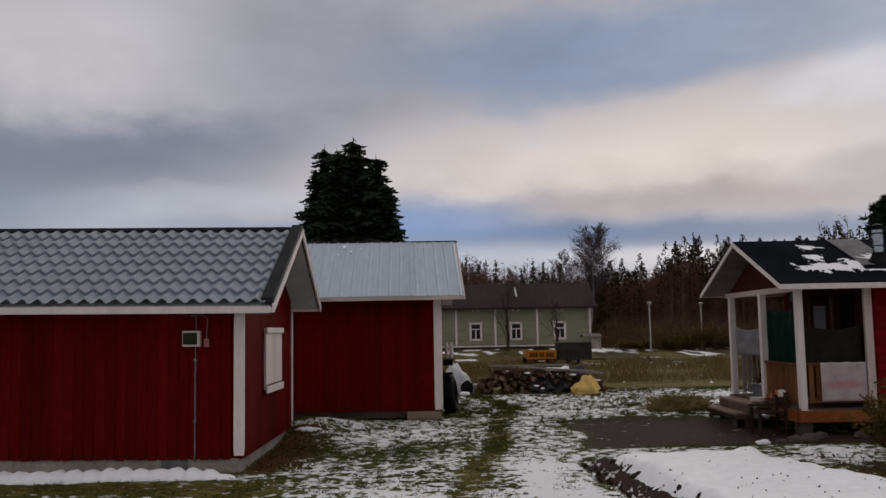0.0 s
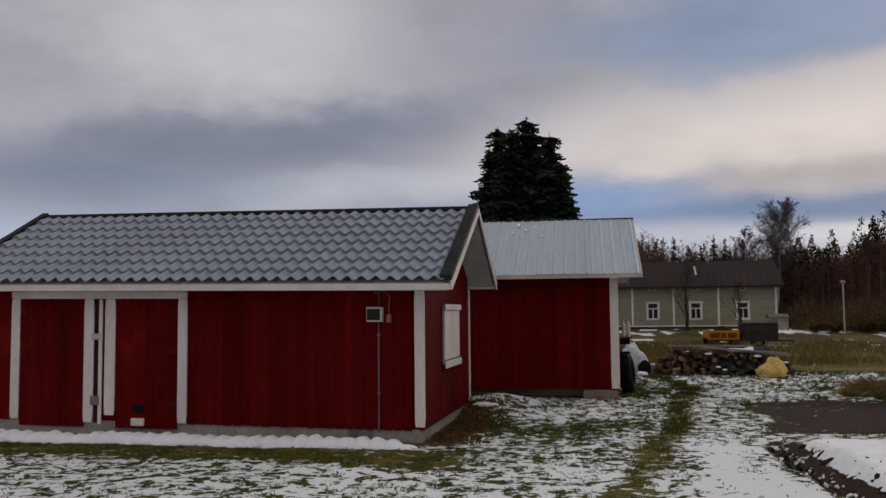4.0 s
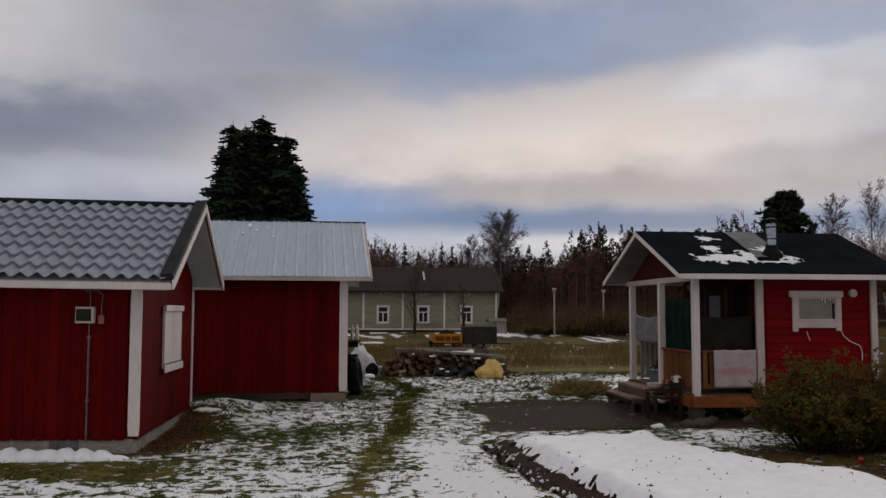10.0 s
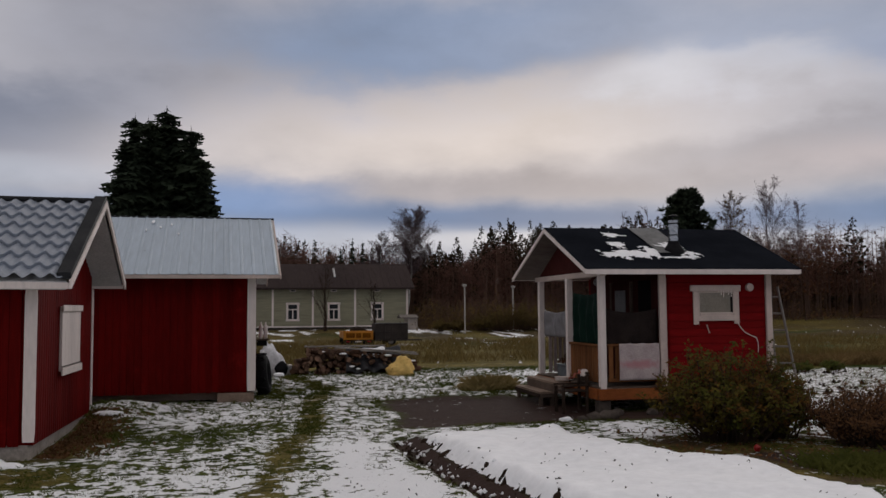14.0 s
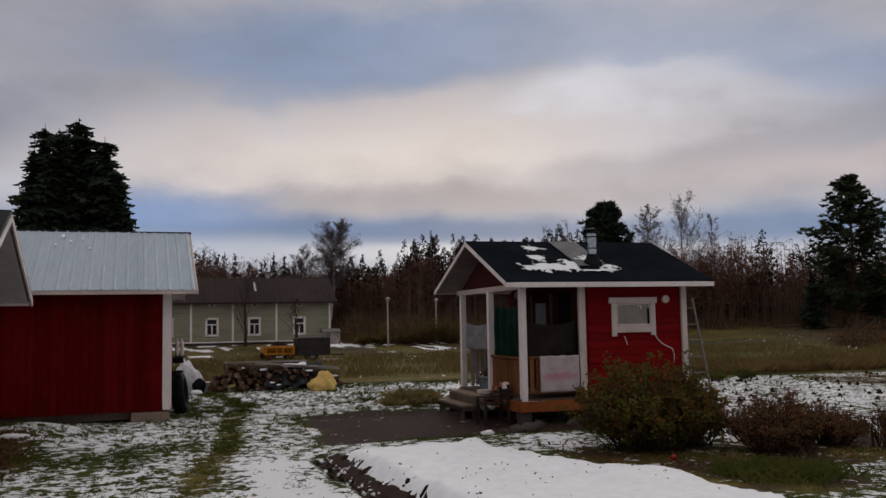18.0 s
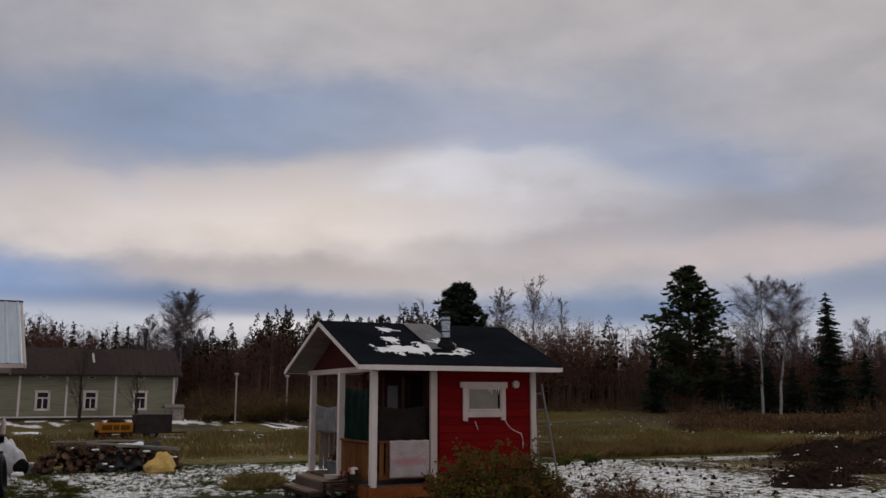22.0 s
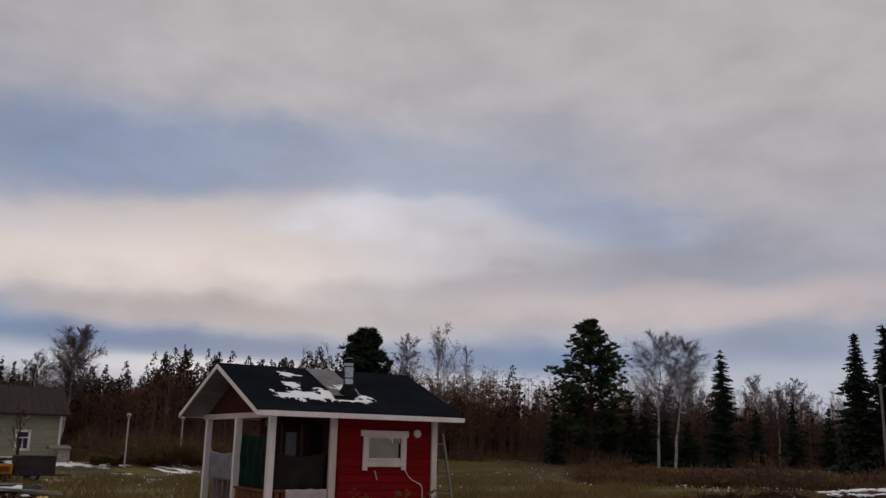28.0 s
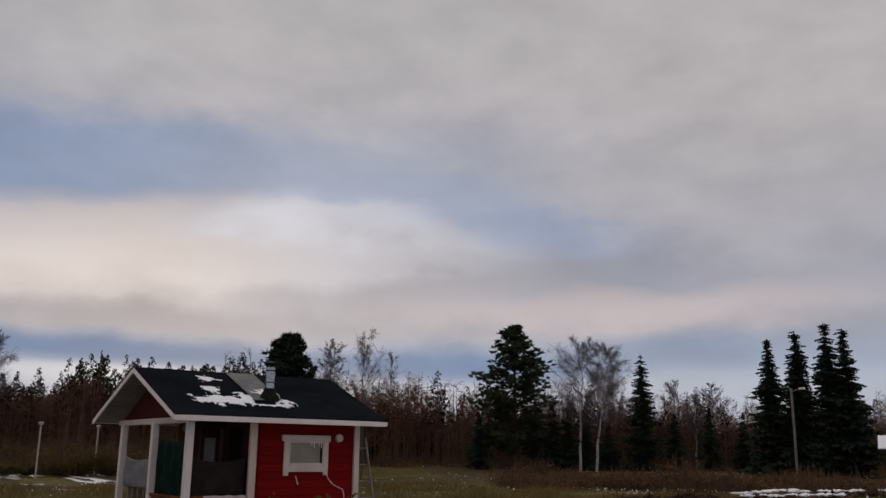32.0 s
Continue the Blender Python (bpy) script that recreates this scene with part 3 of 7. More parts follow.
def rib_sheet(name, xa, xb, eave, ridge, mat, parent, period=0.2, amp=0.022):
    (ey, ez), (ry, rz) = eave, ridge
    vs, fs = [], []
    prof = []
    x = xa
    while x < xb - 1e-6:
        for dx, h in ((0.0, 0), (0.30, 0), (0.38, 1), (0.52, 1), (0.6, 0)):
            if x + dx * period <= xb:
                prof.append((x + dx * period, h * amp))
        x += period
    prof.append((xb, 0.0))
    for px, h in prof:
        vs += [(px, ey, ez + h), (px, ry, rz + h), (px, ey, ez + h - 0.004), (px, ry, rz + h - 0.004)]
    for k in range(len(prof) - 1):
        a, b = 4 * k, 4 * k + 4
        fs += [(a, b, b + 1, a + 1), (a + 2, a + 3, b + 3, b + 2), (a, a + 2, b + 2, b), (a + 1, b + 1, b + 3, a + 3)]
    return link_part(name, plain_mesh(name, vs, fs, mat), parent)


def slab(name, x0, x1, a, b, thick, mat, parent, label=""):
    """A sloping roof board layer between (y, z) lines a and b."""
    return prism(name, [a, b, (b[0], b[1] - thick), (a[0], a[1] - thick)], "x", x0, x1, mat, parent, label)


SX0, SX1, SY0, SY1 = -8.75, -2.42, 10.75, 14.2
RY, RZ, EZ = 12.6, 3.1, 1.985
shed = thing("tile_roofed_shed", (SX1, SY0, 0), "red board shed with white corner boards and grey tile-pattern metal roof", "shed")
# the old shed has sunk: its far-left end stands a little higher
sunk = Matrix.Identity(4)
sunk[2][0] = -0.0115
INV[shed.name] = sunk @ INV[shed.name]
box("foundation", (SX0 + 0.03, SY0 + 0.02, -0.25), (SX1 - 0.045, SY1 - 0.03, 0.19), CONCRETE, shed, "grey concrete plinth", 0.01)
box("plinth_vent", (-3.4, SY0 + 0.005, 0.02), (-3.08, SY0 + 0.03, 0.15), IRON, shed, "dark grey board in the plinth")
box("front_wall", (SX0 + 0.02, SY0 + 0.02, 0.165), (SX1 - 0.02, SY0 + 0.12, 1.98), RED, shed)
box("back_wall", (SX0 + 0.02, SY1 - 0.12, 0.165), (SX1 - 0.02, SY1, 1.98), RED, shed)


def gable_outline(ya, yb, z0, ry, rz, ez):
    return [(ya, z0), (yb, z0), (yb, ez), (ry, rz), (ya, ez)]


prism("gable_wall", gable_outline(SY0 + 0.122, SY1 - 0.122, 0.165, RY, RZ - 0.14, 2.02), "x", SX1 - 0.12, SX1 - 0.02, RED, shed)
prism("gable_wall", gable_outline(SY0 + 0.122, SY1 - 0.122, 0.165, RY, RZ - 0.14, 2.02), "x", SX0 + 0.02, SX0 + 0.12, RED, shed)

rng = random.Random(4)


def boards_x(xa, xb, y, z0, z1, mat, parent, width=0.125, name="wall_board", thick=0.024):
    count = max(1, round((xb - xa) / width))
    w = (xb - xa) / count
    for k in range(count):
        board(name, (xa + w * (k + 0.5), y - thick / 2 + rng.uniform(-0.003, 0.003), z0 - rng.uniform(0, 0.012)), (w - 0.004, thick, z1 - z0), mat, parent)


boards_x(SX0 + 0.12, -8.22, SY0 + 0.02, 0.16, 1.95, RED, shed)
boards_x(-5.6, -2.56, SY0 + 0.02, 0.16, 1.95, RED, shed)
count = 30
for k in range(count):
    w = (SY1 - 0.06 - SY0) / count
    yc = SY0 + w * (k + 0.5)
    top = RZ - 0.16 - abs(yc - RY) * (RZ - EZ) / (RY - 10.42)
    board("wall_board", (SX1 - 0.02 + 0.012, yc, 0.165), (w - 0.009, 0.024, top - 0.165), RED, shed, rz=90)
for name, x, wd in (("corner_board", -2.46, 0.13), ("corner_board", -8.69, 0.12)):
    board(name, (x, SY0 - 0.014, 0.205), (wd, 0.026, 1.71), WHITE, shed, "worn white corner board")
board("corner_board", (SX1 + 0.012, SY1 - 0.03, 0.26), (0.07, 0.026, 1.72), WHITE, shed, "worn white corner board", 90)

# door: white frame, two board leaves
frame_y = SY0 - 0.012
board("door_post", (-8.145, frame_y, 0.175), (0.13, 0.03, 1.625), WHITE, shed, "white door post")
board("door_post", (-5.665, frame_y, 0.17), (0.13, 0.03, 1.63), WHITE, shed, "white door post")
board("lintel", (-6.905, frame_y - 0.002, 1.8), (2.61, 0.034, 0.1), WHITE, shed, "long white lintel over the double door")
for xa, xb, wa, wb, zb in ((-8.075, -7.1, -7.1, -6.96, 0.15), (-6.63, -5.735, -6.79, -6.64, 0.25)):
    leaf = part("door_leaf", add_box(bmesh.new(), (xa, SY0 + 0.005, 0.14), (xb, SY0 + 0.018, 1.8)), RED, shed, "red board door leaf, closed")
    nb = 8
    for k in range(nb):
        w = (xb - xa) / nb
        board("door_board", (xa + w * (k + 0.5), SY0 - 0.006, 0.085), (w - 0.004, 0.022, 1.71), RED, leaf)
    board("edge_board", ((wa + wb) / 2, SY0 - 0.016, zb), (wb - wa, 0.026, 1.795 - zb), WHITE, leaf, "white edge board")
    for z in (0.42, 1.1, 1.62):
        hx = xa + 0.06 if xa < -7.5 else xb - 0.06
        box("hinge", (hx - 0.05, SY0 - 0.026, z - 0.03), (hx + 0.05, SY0 - 0.017, z + 0.03), RED_DARK, leaf, "", 0.003)
board("stop_board", (-6.86, SY0 - 0.01, 0.13), (0.05, 0.026, 1.66), WHITE, shed, "narrow white stop board")
box("recess", (-6.955, SY0 + 0.003, 0.14), (-6.89, SY0 + 0.016, 1.8), RED_DARK, shed)
box("latch", (-6.98, SY0 - 0.05, 1.25), (-6.86, SY0 - 0.028, 1.33), CREAM, shed, "pale latch plate", 0.006)
box("latch", (-6.99, SY0 - 0.04, 0.38), (-6.86, SY0 - 0.026, 0.5), GREY_WOOD, shed, "grey wooden latch", 0.006)
box("cat_hatch", (-6.37, SY0 - 0.032, 0.29), (-6.2, SY0 - 0.0185, 0.395), DARK, shed, "black opening low in the door")
box("sill_block", (-6.38, SY0 - 0.06, 0.12), (-6.19, SY0 - 0.02, 0.22), WHITE, shed, "white painted block", 0.01)

# closed hatch on the gable
hatch = part("shutter", add_box(bmesh.new(), (SX1 + 0.005, 11.98, 0.9), (SX1 + 0.03, 13.12, 1.72), 0.005), WHITE, shed, "white board shutter, closed")
for k in range(6):
    board("shutter_board", (SX1 + 0.036, 12.065 + k * 0.192, 0.9), (0.189, 0.014, 0.82), WHITE, hatch, rz=90)
box("shutter_rail", (SX1 + 0.045, 11.93, 1.655), (SX1 + 0.07, 13.14, 1.735), WHITE, hatch, "", 0.006)
box("shutter_rail", (SX1 + 0.045, 11.93, 0.85), (SX1 + 0.07, 13.14, 0.945), WHITE, hatch, "", 0.006)
box("shutter_brace", (SX1 + 0.045, 11.95, 0.955), (SX1 + 0.062, 13.12, 0.968), GREY_WOOD, hatch, "", 0.004)

# meter box with its pipe and tag
meter = part("meter_box", add_box(bmesh.new(), (-3.125, SY0 - 0.11, 1.505), (-2.92, SY0 - 0.01, 1.695), 0.008), CREAM, shed, "small cream metal box on the wall")
box("face_plate", (-3.115, SY0 - 0.116, 1.53), (-2.945, SY0 - 0.109, 1.67), material("olive_plate", (0.035, 0.038, 0.024), (0.025, 0.027, 0.018), 9), meter, "olive face plate", 0.002)
vs, fs = [], []
tube(vs, fs, (-2.985, SY0 - 0.03, 0.14), (-2.985, SY0 - 0.03, 1.33), 0.011, 0.011, 8)
link_part("cable_pipe", plain_mesh("cable_pipe", vs, fs, IRON, True), shed, "grey cable pipe")
vs, fs = [], []
cable = [(-2.985, 1.33), (-2.985, 1.5), (-2.98, 1.7), (-2.98, 1.86), (-3.05, 1.88), (-2.9, 1.885), (-2.84, 1.84), (-2.85, 1.72), (-2.85, 1.6)]
for a, b in zip(cable[:-1], cable[1:]):
    tube(vs, fs, (a[0], SY0 - 0.03, a[1]), (b[0], SY0 - 0.03, b[1]), 0.006, 0.006, 6)
link_part("cable", plain_mesh("cable", vs, fs, IRON, True), shed, "thin loose cable")
box("tag", (-2.885, SY0 - 0.045, 1.5), (-2.82, SY0 - 0.03, 1.6), material("faded_red_tag", (0.4, 0.16, 0.15), (0.3, 0.12, 0.12), 20), shed, "faded pinkish tag", 0.01)
for z in (0.6, 1.33):
    box("pipe_clip", (-3.005, SY0 - 0.045, z), (-2.965, SY0 - 0.008, z + 0.03), IRON, shed, "", 0.003)

# roof
EY0, EY1 = 10.42, 14.42
EZ1 = EZ + 0.085
slab("roof_deck", -9.08, -2.03, (EY0, EZ), (RY, RZ), 0.05, SOFFIT, shed, "grey roof boarding")
slab("roof_deck", -9.08, -2.03, (EY1, EZ1), (RY, RZ), 0.05, SOFFIT, shed, "grey roof boarding")
xs = [-9.1 + k * 1.17 for k in range(7)]
for xa, xb in zip(xs[:-1], xs[1:]):
    tile_sheet("roof_sheet", xa, xb + 0.01, (EY0 - 0.03, EZ + 0.008), (RY, RZ + 0.008), 8, TILE_METAL, shed)
rib_sheet("roof_sheet", -9.1, -2.02, (EY1 + 0.03, EZ1 + 0.01), (RY, RZ + 0.01), TILE_METAL, shed)
board("fascia", (-5.56, EY0 + 0.012, EZ - 0.085), (7.1, 0.03, 0.08), WHITE, shed, "white eaves board")
board("fascia", (-5.56, EY1 - 0.012, EZ1 - 0.075), (7.1, 0.03, 0.07), WHITE, shed, "white eaves board")
slab("soffit", -9.05, -2.05, (EY0 + 0.03, EZ - 0.07), (SY0 - 0.004, EZ - 0.02), 0.02, SOFFIT, shed)
vs, fs = [], []
tube(vs, fs, (-9.12, RY, RZ + 0.03), (-1.99, RY, RZ + 0.03), 0.045, 0.045, 8)
link_part("ridge_cap", plain_mesh("ridge_cap", vs, fs, TRIM_METAL, True), shed, "dark grey rolled ridge cap")
for ya, ez in ((EY0 - 0.02, EZ), (EY1 + 0.02, EZ1)):
    for x0, x1, xo in ((-2.13, -1.985, -1.985), (-9.115, -9.02, -9.115)):
        prism("verge_trim", [(ya, ez + 0.1), (RY, RZ + 0.105), (RY, RZ + 0.045), (ya, ez + 0.03)], "x", x0, x1, TRIM_METAL, shed, "dark grey verge flashing")
        prism("bargeboard", [(ya, ez + 0.028), (RY, RZ + 0.043), (RY, RZ - 0.05), (ya, ez - 0.08)], "x", xo - 0.014, xo + 0.012, WHITE, shed, "white bargeboard")

# ---- the shed with the ribbed tin roof, turned a little ----
TURN = pose(0.02, 16.5, 0, 0, 0, 2.4)
shed2 = new("tin_roofed_shed")
shed2.matrix_basis = TURN
tagged(shed2, "red vertical-board outbuilding with a galvanised ribbed roof", "shed")
SAND_BLOCK = material("sandy_block", (0.27, 0.2, 0.155), (0.2, 0.15, 0.115), 3.0, 0.9, 0.5, fine=22)
W2, D2, R2Y, R2Z, E2Z = 5.6, 4.0, 2.0, 3.53, 2.31
box("wall_front", (-W2, 0.02, 0.2), (-0.05, 0.12, 2.3), RED, shed2)
box("wall_back", (-W2, D2 - 0.12, 0.2), (-0.02, D2, 2.3), RED, shed2)
prism("wall_gable", gable_outline(0.122, D2 - 0.122, 0.2, R2Y, R2Z - 0.1, 2.34), "x", -0.15, -0.05, RED, shed2)
prism("wall_gable", gable_outline(0.122, D2 - 0.122, 0.2, R2Y, R2Z - 0.1, 2.34), "x", -W2, -W2 + 0.1, RED, shed2)
boards_x(-W2, -0.19, 0.02, 0.19, 2.27, RED, shed2, 0.12)
for k in range(32):
    w = D2 / 32
    yc = w * (k + 0.5)
    top = R2Z - 0.12 - abs(yc - R2Y) * (R2Z - E2Z) / 2.4
    board("wall_board", (-0.038, yc, 0.2), (w - 0.009, 0.024, top - 0.2), RED, shed2, rz=90)
board("corner_board", (-0.108, -0.016, 0.2), (0.152, 0.028, 2.04), WHITE, shed2, "white corner board")
for x0, x1, yf in ((-0.7, -0.06, -0.02), (-2.3, -1.95, 0.3), (-4.2, -3.8, 0.3)):
    box("foundation_stone", (x0, yf, -0.2), (x1, 0.5, 0.17), SAND_BLOCK, shed2, "flat foundation block", 0.02)
box("sill_beam", (-W2 + 0.05, 0.14, 0.05), (-0.05, 0.3, 0.2), OLD_WOOD, shed2)
slab("roof_deck", -W2 - 0.35, 0.37, (-0.38, E2Z - 0.03), (R2Y, R2Z - 0.03), 0.04, SOFFIT, shed2)
slab("roof_deck", -W2 - 0.35, 0.37, (D2 + 0.38, E2Z - 0.03), (R2Y, R2Z - 0.03), 0.04, SOFFIT, shed2)
for k in range(7):
    rib_sheet("roof_sheet", -W2 - 0.38 + k * 0.9, -W2 - 0.38 + min((k + 1) * 0.9 + 0.02, W2 + 0.38 + 0.4), (-0.42, E2Z - 0.028 + 0.004 * (k % 2)), (R2Y + 0.02, R2Z - 0.02 + 0.004 * (k % 2)), RIB_METAL, shed2, 0.2, 0.014)
rib_sheet("roof_sheet", -W2 - 0.38, 0.4, (D2 + 0.42, E2Z - 0.02), (R2Y + 0.03, R2Z - 0.012), RIB_METAL, shed2)
# added dark rod draws the shadow line at the ridge
vs, fs = [], []
tube(vs, fs, (-W2 - 0.38, R2Y + 0.02, R2Z - 0.012), (0.4, R2Y + 0.02, R2Z - 0.012), 0.016, 0.016, 8)
link_part("ridge_strip", plain_mesh("ridge_strip", vs, fs, TRIM_METAL, True), shed2, "dark strip drawn as the shadow line along the ridge")
board("fascia", (-W2 / 2, -0.4, E2Z - 0.1), (W2 + 0.72, 0.028, 0.068), CREAM, shed2, "pale eaves board")
prism("bargeboard", [(-0.4, E2Z - 0.045), (R2Y, R2Z - 0.045), (R2Y, R2Z - 0.115), (-0.4, E2Z - 0.105)], "x", 0.372, 0.395, CREAM, shed2)
prism("bargeboard", [(D2 + 0.4, E2Z - 0.045), (R2Y, R2Z - 0.045), (R2Y, R2Z - 0.115), (D2 + 0.4, E2Z - 0.105)], "x", 0.372, 0.395, CREAM, shed2)

for k, (lx, ly, s) in enumerate(((-1.95, 1.75, 0.05), (-1.8, 1.5, 0.035), (-1.6, 1.62, 0.03), (-1.45, 1.2, 0.025), (-2.05, 1.35, 0.03))):
    fm = bmesh.new()
    bmesh.ops.create_icosphere(fm, subdivisions=2, radius=1.0)
    for v in fm.verts:
        v.co = Vector((v.co.x * s * 0.7, v.co.y * s * 1.6, v.co.z * 0.02)) * (1 + 0.3 * noise.noise(v.co * 2 + Vector((k, 0, 0))))
    fleck = new("snow_fleck", mesh_of(fm, SNOW, "snow_fleck", True))
    fleck.matrix_basis = TURN @ pose(lx, ly, E2Z - 0.004 + (ly + 0.42) * 0.5033, 26.7, 0, 0)
    tagged(fleck, "small leftover fleck of snow on the tin roof", "snow")

# ---- the sauna cabin with its porch ----
AX0, AX1, AY0, AY1 = 5.3, 8.34, 13.3, 16.6
PX = 6.42
AYR, AZR, AZE = 14.95, 3.05, 2.25
cabin = thing("sauna_cabin", (AX0, AY0, 0), "small red cabin with an open front porch and black felt roof", "cabin")
box("side_wall", (PX, AY0 + 0.02, 0.3), (AX1 - 0.02, AY0 + 0.12, 2.2), RED_S, cabin)
box("side_wall", (PX, AY1 - 0.12, 0.3), (AX1 - 0.02, AY1 - 0.02, 2.2), RED_S, cabin)
prism("end_wall", gable_outline(AY0 + 0.122, AY1 - 0.122, 0.3, AYR, AZR - 0.12, 2.2), "x", AX1 - 0.12, AX1 - 0.02, RED_S, cabin)
prism("end_wall", gable_outline(AY0 + 0.122, AY1 - 0.122, 0.3, AYR, AZR - 0.12, 2.2), "x", PX, PX + 0.1, RED_DARK, cabin)
nb = 15
for k in range(nb):
    z0 = 0.3 + 1.88 * k / nb
    m = pose((PX + 0.09 + AX1 - 0.14) / 2, AY0 + 0.012, z0) @ Matrix.Diagonal((AX1 - 0.23 - PX, 0.026, 1.88 / nb - 0.008, 1))
    link_part("wall_board", unit_board(RED_S), cabin, "", m)
board("corner_post", (6.395, AY0 - 0.01, 0.4), (0.118, 0.06, 1.8), CREAM, cabin, "pale wall-end board")
board("corner_post", (8.285, AY0 - 0.012, 0.3), (0.1, 0.05, 1.9), CREAM, cabin, "pale corner board")
for x, y, z1 in ((5.38, AY0 + 0.05, 2.2), (5.38, 14.86, 2.24), (5.38, 16.42, 2.2)):
    board("porch_post", (x, y, 0.36), (0.105, 0.105, z1 - 0.36), WHITE, cabin, "white square porch post")
board("porch_beam", (5.38, 14.95, 2.15), (3.4, 0.1, 0.09), CREAM, cabin, "pale porch beam", 90)
prism("gable_panel", [(13.45, 2.245), (16.45, 2.245), (AYR, AZR - 0.13)], "x", 5.36, 5.4, RED_DARK, cabin, "dark red gable panel")
slab("roof_deck", AX0 - 0.31, AX1 + 0.32, (AY0 - 0.33, AZE), (AYR, AZR), 0.05, PORCH_BOARDS, cabin, "grey-brown boarding under the roof")
slab("roof_deck", AX0 - 0.31, AX1 + 0.32, (AY1 + 0.33, AZE), (AYR, AZR), 0.05, PORCH_BOARDS, cabin, "grey-brown boarding under the roof")
slab("felt", AX0 - 0.33, AX1 + 0.34, (AY0 - 0.35, AZE + 0.012), (AYR, AZR + 0.02), 0.018, FELT, cabin, "black roofing felt")
slab("felt", AX0 - 0.33, AX1 + 0.34, (AY1 + 0.35, AZE + 0.012), (AYR, AZR + 0.02), 0.018, FELT, cabin, "black roofing felt")
board("fascia", ((AX0 + AX1) / 2, AY0 - 0.345, AZE - 0.085), (AX1 - AX0 + 0.64, 0.028, 0.08), WHITE, cabin, "white eaves board")
board("fascia", ((AX0 + AX1) / 2, AY1 + 0.345, AZE - 0.06), (AX1 - AX0 + 0.64, 0.028, 0.055), WHITE, cabin, "white eaves board")
for ya in (AY0 - 0.35, AY1 + 0.35):
    for x in (AX0 - 0.33, AX1 + 0.33):
        prism("bargeboard", [(ya, AZE - 0.008), (AYR, AZR - 0.002), (AYR, AZR - 0.075), (ya, AZE - 0.075)], "x", x - 0.012, x + 0.012, WHITE, cabin, "white bargeboard")

# ---- the sage-green farmhouse across the field ----
HX0, HX1, HY = -6.0, 10.1, 60.0
house = thing("farmhouse", (HX1, HY, 0.3), "long sage-green wooden farmhouse with brown tin roof and white window frames", "house")
box("foundation", (HX0, HY + 0.05, -0.3), (HX1, HY + 6, 0.5), STONE, house, "dark stone base", 0.02)
box("wall", (HX0, HY, 0.5), (HX1, HY + 0.2, 3.12), SAGE, house)
box("wall", (HX0, HY + 5.8, 0.5), (HX1, HY + 6.0, 3.12), SAGE, house)
prism("gable", gable_outline(HY + 0.21, HY + 5.79, 0.5, HY + 3, 4.72, 3.12), "x", HX1 - 0.2, HX1, SAGE, house)
prism("gable", gable_outline(HY + 0.21, HY + 5.79, 0.5, HY + 3, 4.72, 3.12), "x", HX0, HX0 + 0.2, SAGE, house)
for z in [0.56 + 0.16 * k for k in range(16)]:
    box("siding_board", (HX0 + 0.02, HY - 0.022, z), (HX1 - 0.02, HY - 0.002, z + 0.15), SAGE, house, "", 0.006)
for a, b in (((HY - 0.5, 3.1), (HY + 3.0, 4.86)), ((HY + 6.5, 3.1), (HY + 3.0, 4.86))):
    slab("roof", HX0 - 0.4, HX1 + 0.35, a, b, 0.12, BROWN_ROOF, house)
    for k in range(40):
        x = HX0 - 0.3 + k * 0.42
        prism("roof_seam", [(a[0], a[1] + 0.035), b, (b[0], b[1] - 0.02), (a[0], a[1] - 0.01)], "x", x, x + 0.03, BROWN_ROOF, house)
board("base_rail", ((HX0 + HX1) / 2, HY - 0.03, 0.46), (HX1 - HX0, 0.06, 0.09), WHITE, house, "white base rail")
for x in (-4.6, -1.7, 0.94, 3.59, 6.43, HX1 - 0.1):
    board("pilaster", (x, HY - 0.04, 0.55), (0.13, 0.05, 2.5), WHITE, house, "pale vertical batten")
for x0, x1 in ((-3.6, -2.94), (-0.9, -0.24), (1.92, 2.6), (4.66, 5.32), (7.61, 8.28)):
    win = part("window", add_box(bmesh.new(), (x0, HY - 0.045, 1.0), (x1, HY - 0.024, 2.02), 0.004), GLASS, house, "white-framed window with a crossbar")
    for lo, hi in (((x0 - 0.09, 0.92), (x0 + 0.05, 2.1)), ((x1 - 0.05, 0.92), (x1 + 0.09, 2.1)), ((x0 - 0.12, 1.98), (x1 + 0.12, 2.12)), ((x0 - 0.12, 0.88), (x1 + 0.12, 1.02)),
                   ((x0, 1.62), (x1, 1.69)), (((x0 + x1) / 2 - 0.035, 1.0), ((x0 + x1) / 2 + 0.035, 1.63))):
        box("window_frame", (lo[0], HY - 0.075, lo[1]), (hi[0], HY - 0.046, hi[1]), WHITE, win, "", 0.005)
    box("attic_vent", ((x0 + x1) / 2 - 0.2, HY - 0.06, 2.84), ((x0 + x1) / 2 + 0.2, HY - 0.024, 3.0), WHITE, house, "small white-framed attic window", 0.005)
    box("attic_pane", ((x0 + x1) / 2 - 0.14, HY - 0.064, 2.87), ((x0 + x1) / 2 + 0.14, HY - 0.058, 2.97), GLASS, house, "", 0.0)
bunker = thing("concrete_well", (10.1, 58.6, 0.1), "pale concrete block shed beside the farmhouse", "outbuilding")
prism("walls", [(57.9, 0), (59.3, 0), (59.3, 1.0), (58.6, 1.15), (57.9, 1.0)], "x", 9.7, 10.35, CONCRETE, bunker)
prism("roof", [(57.8, 1.02), (58.6, 1.2), (59.4, 1.02), (59.4, 1.08), (58.6, 1.27), (57.8, 1.08)], "x", 9.2, 10.4, GREY_WOOD, bunker)
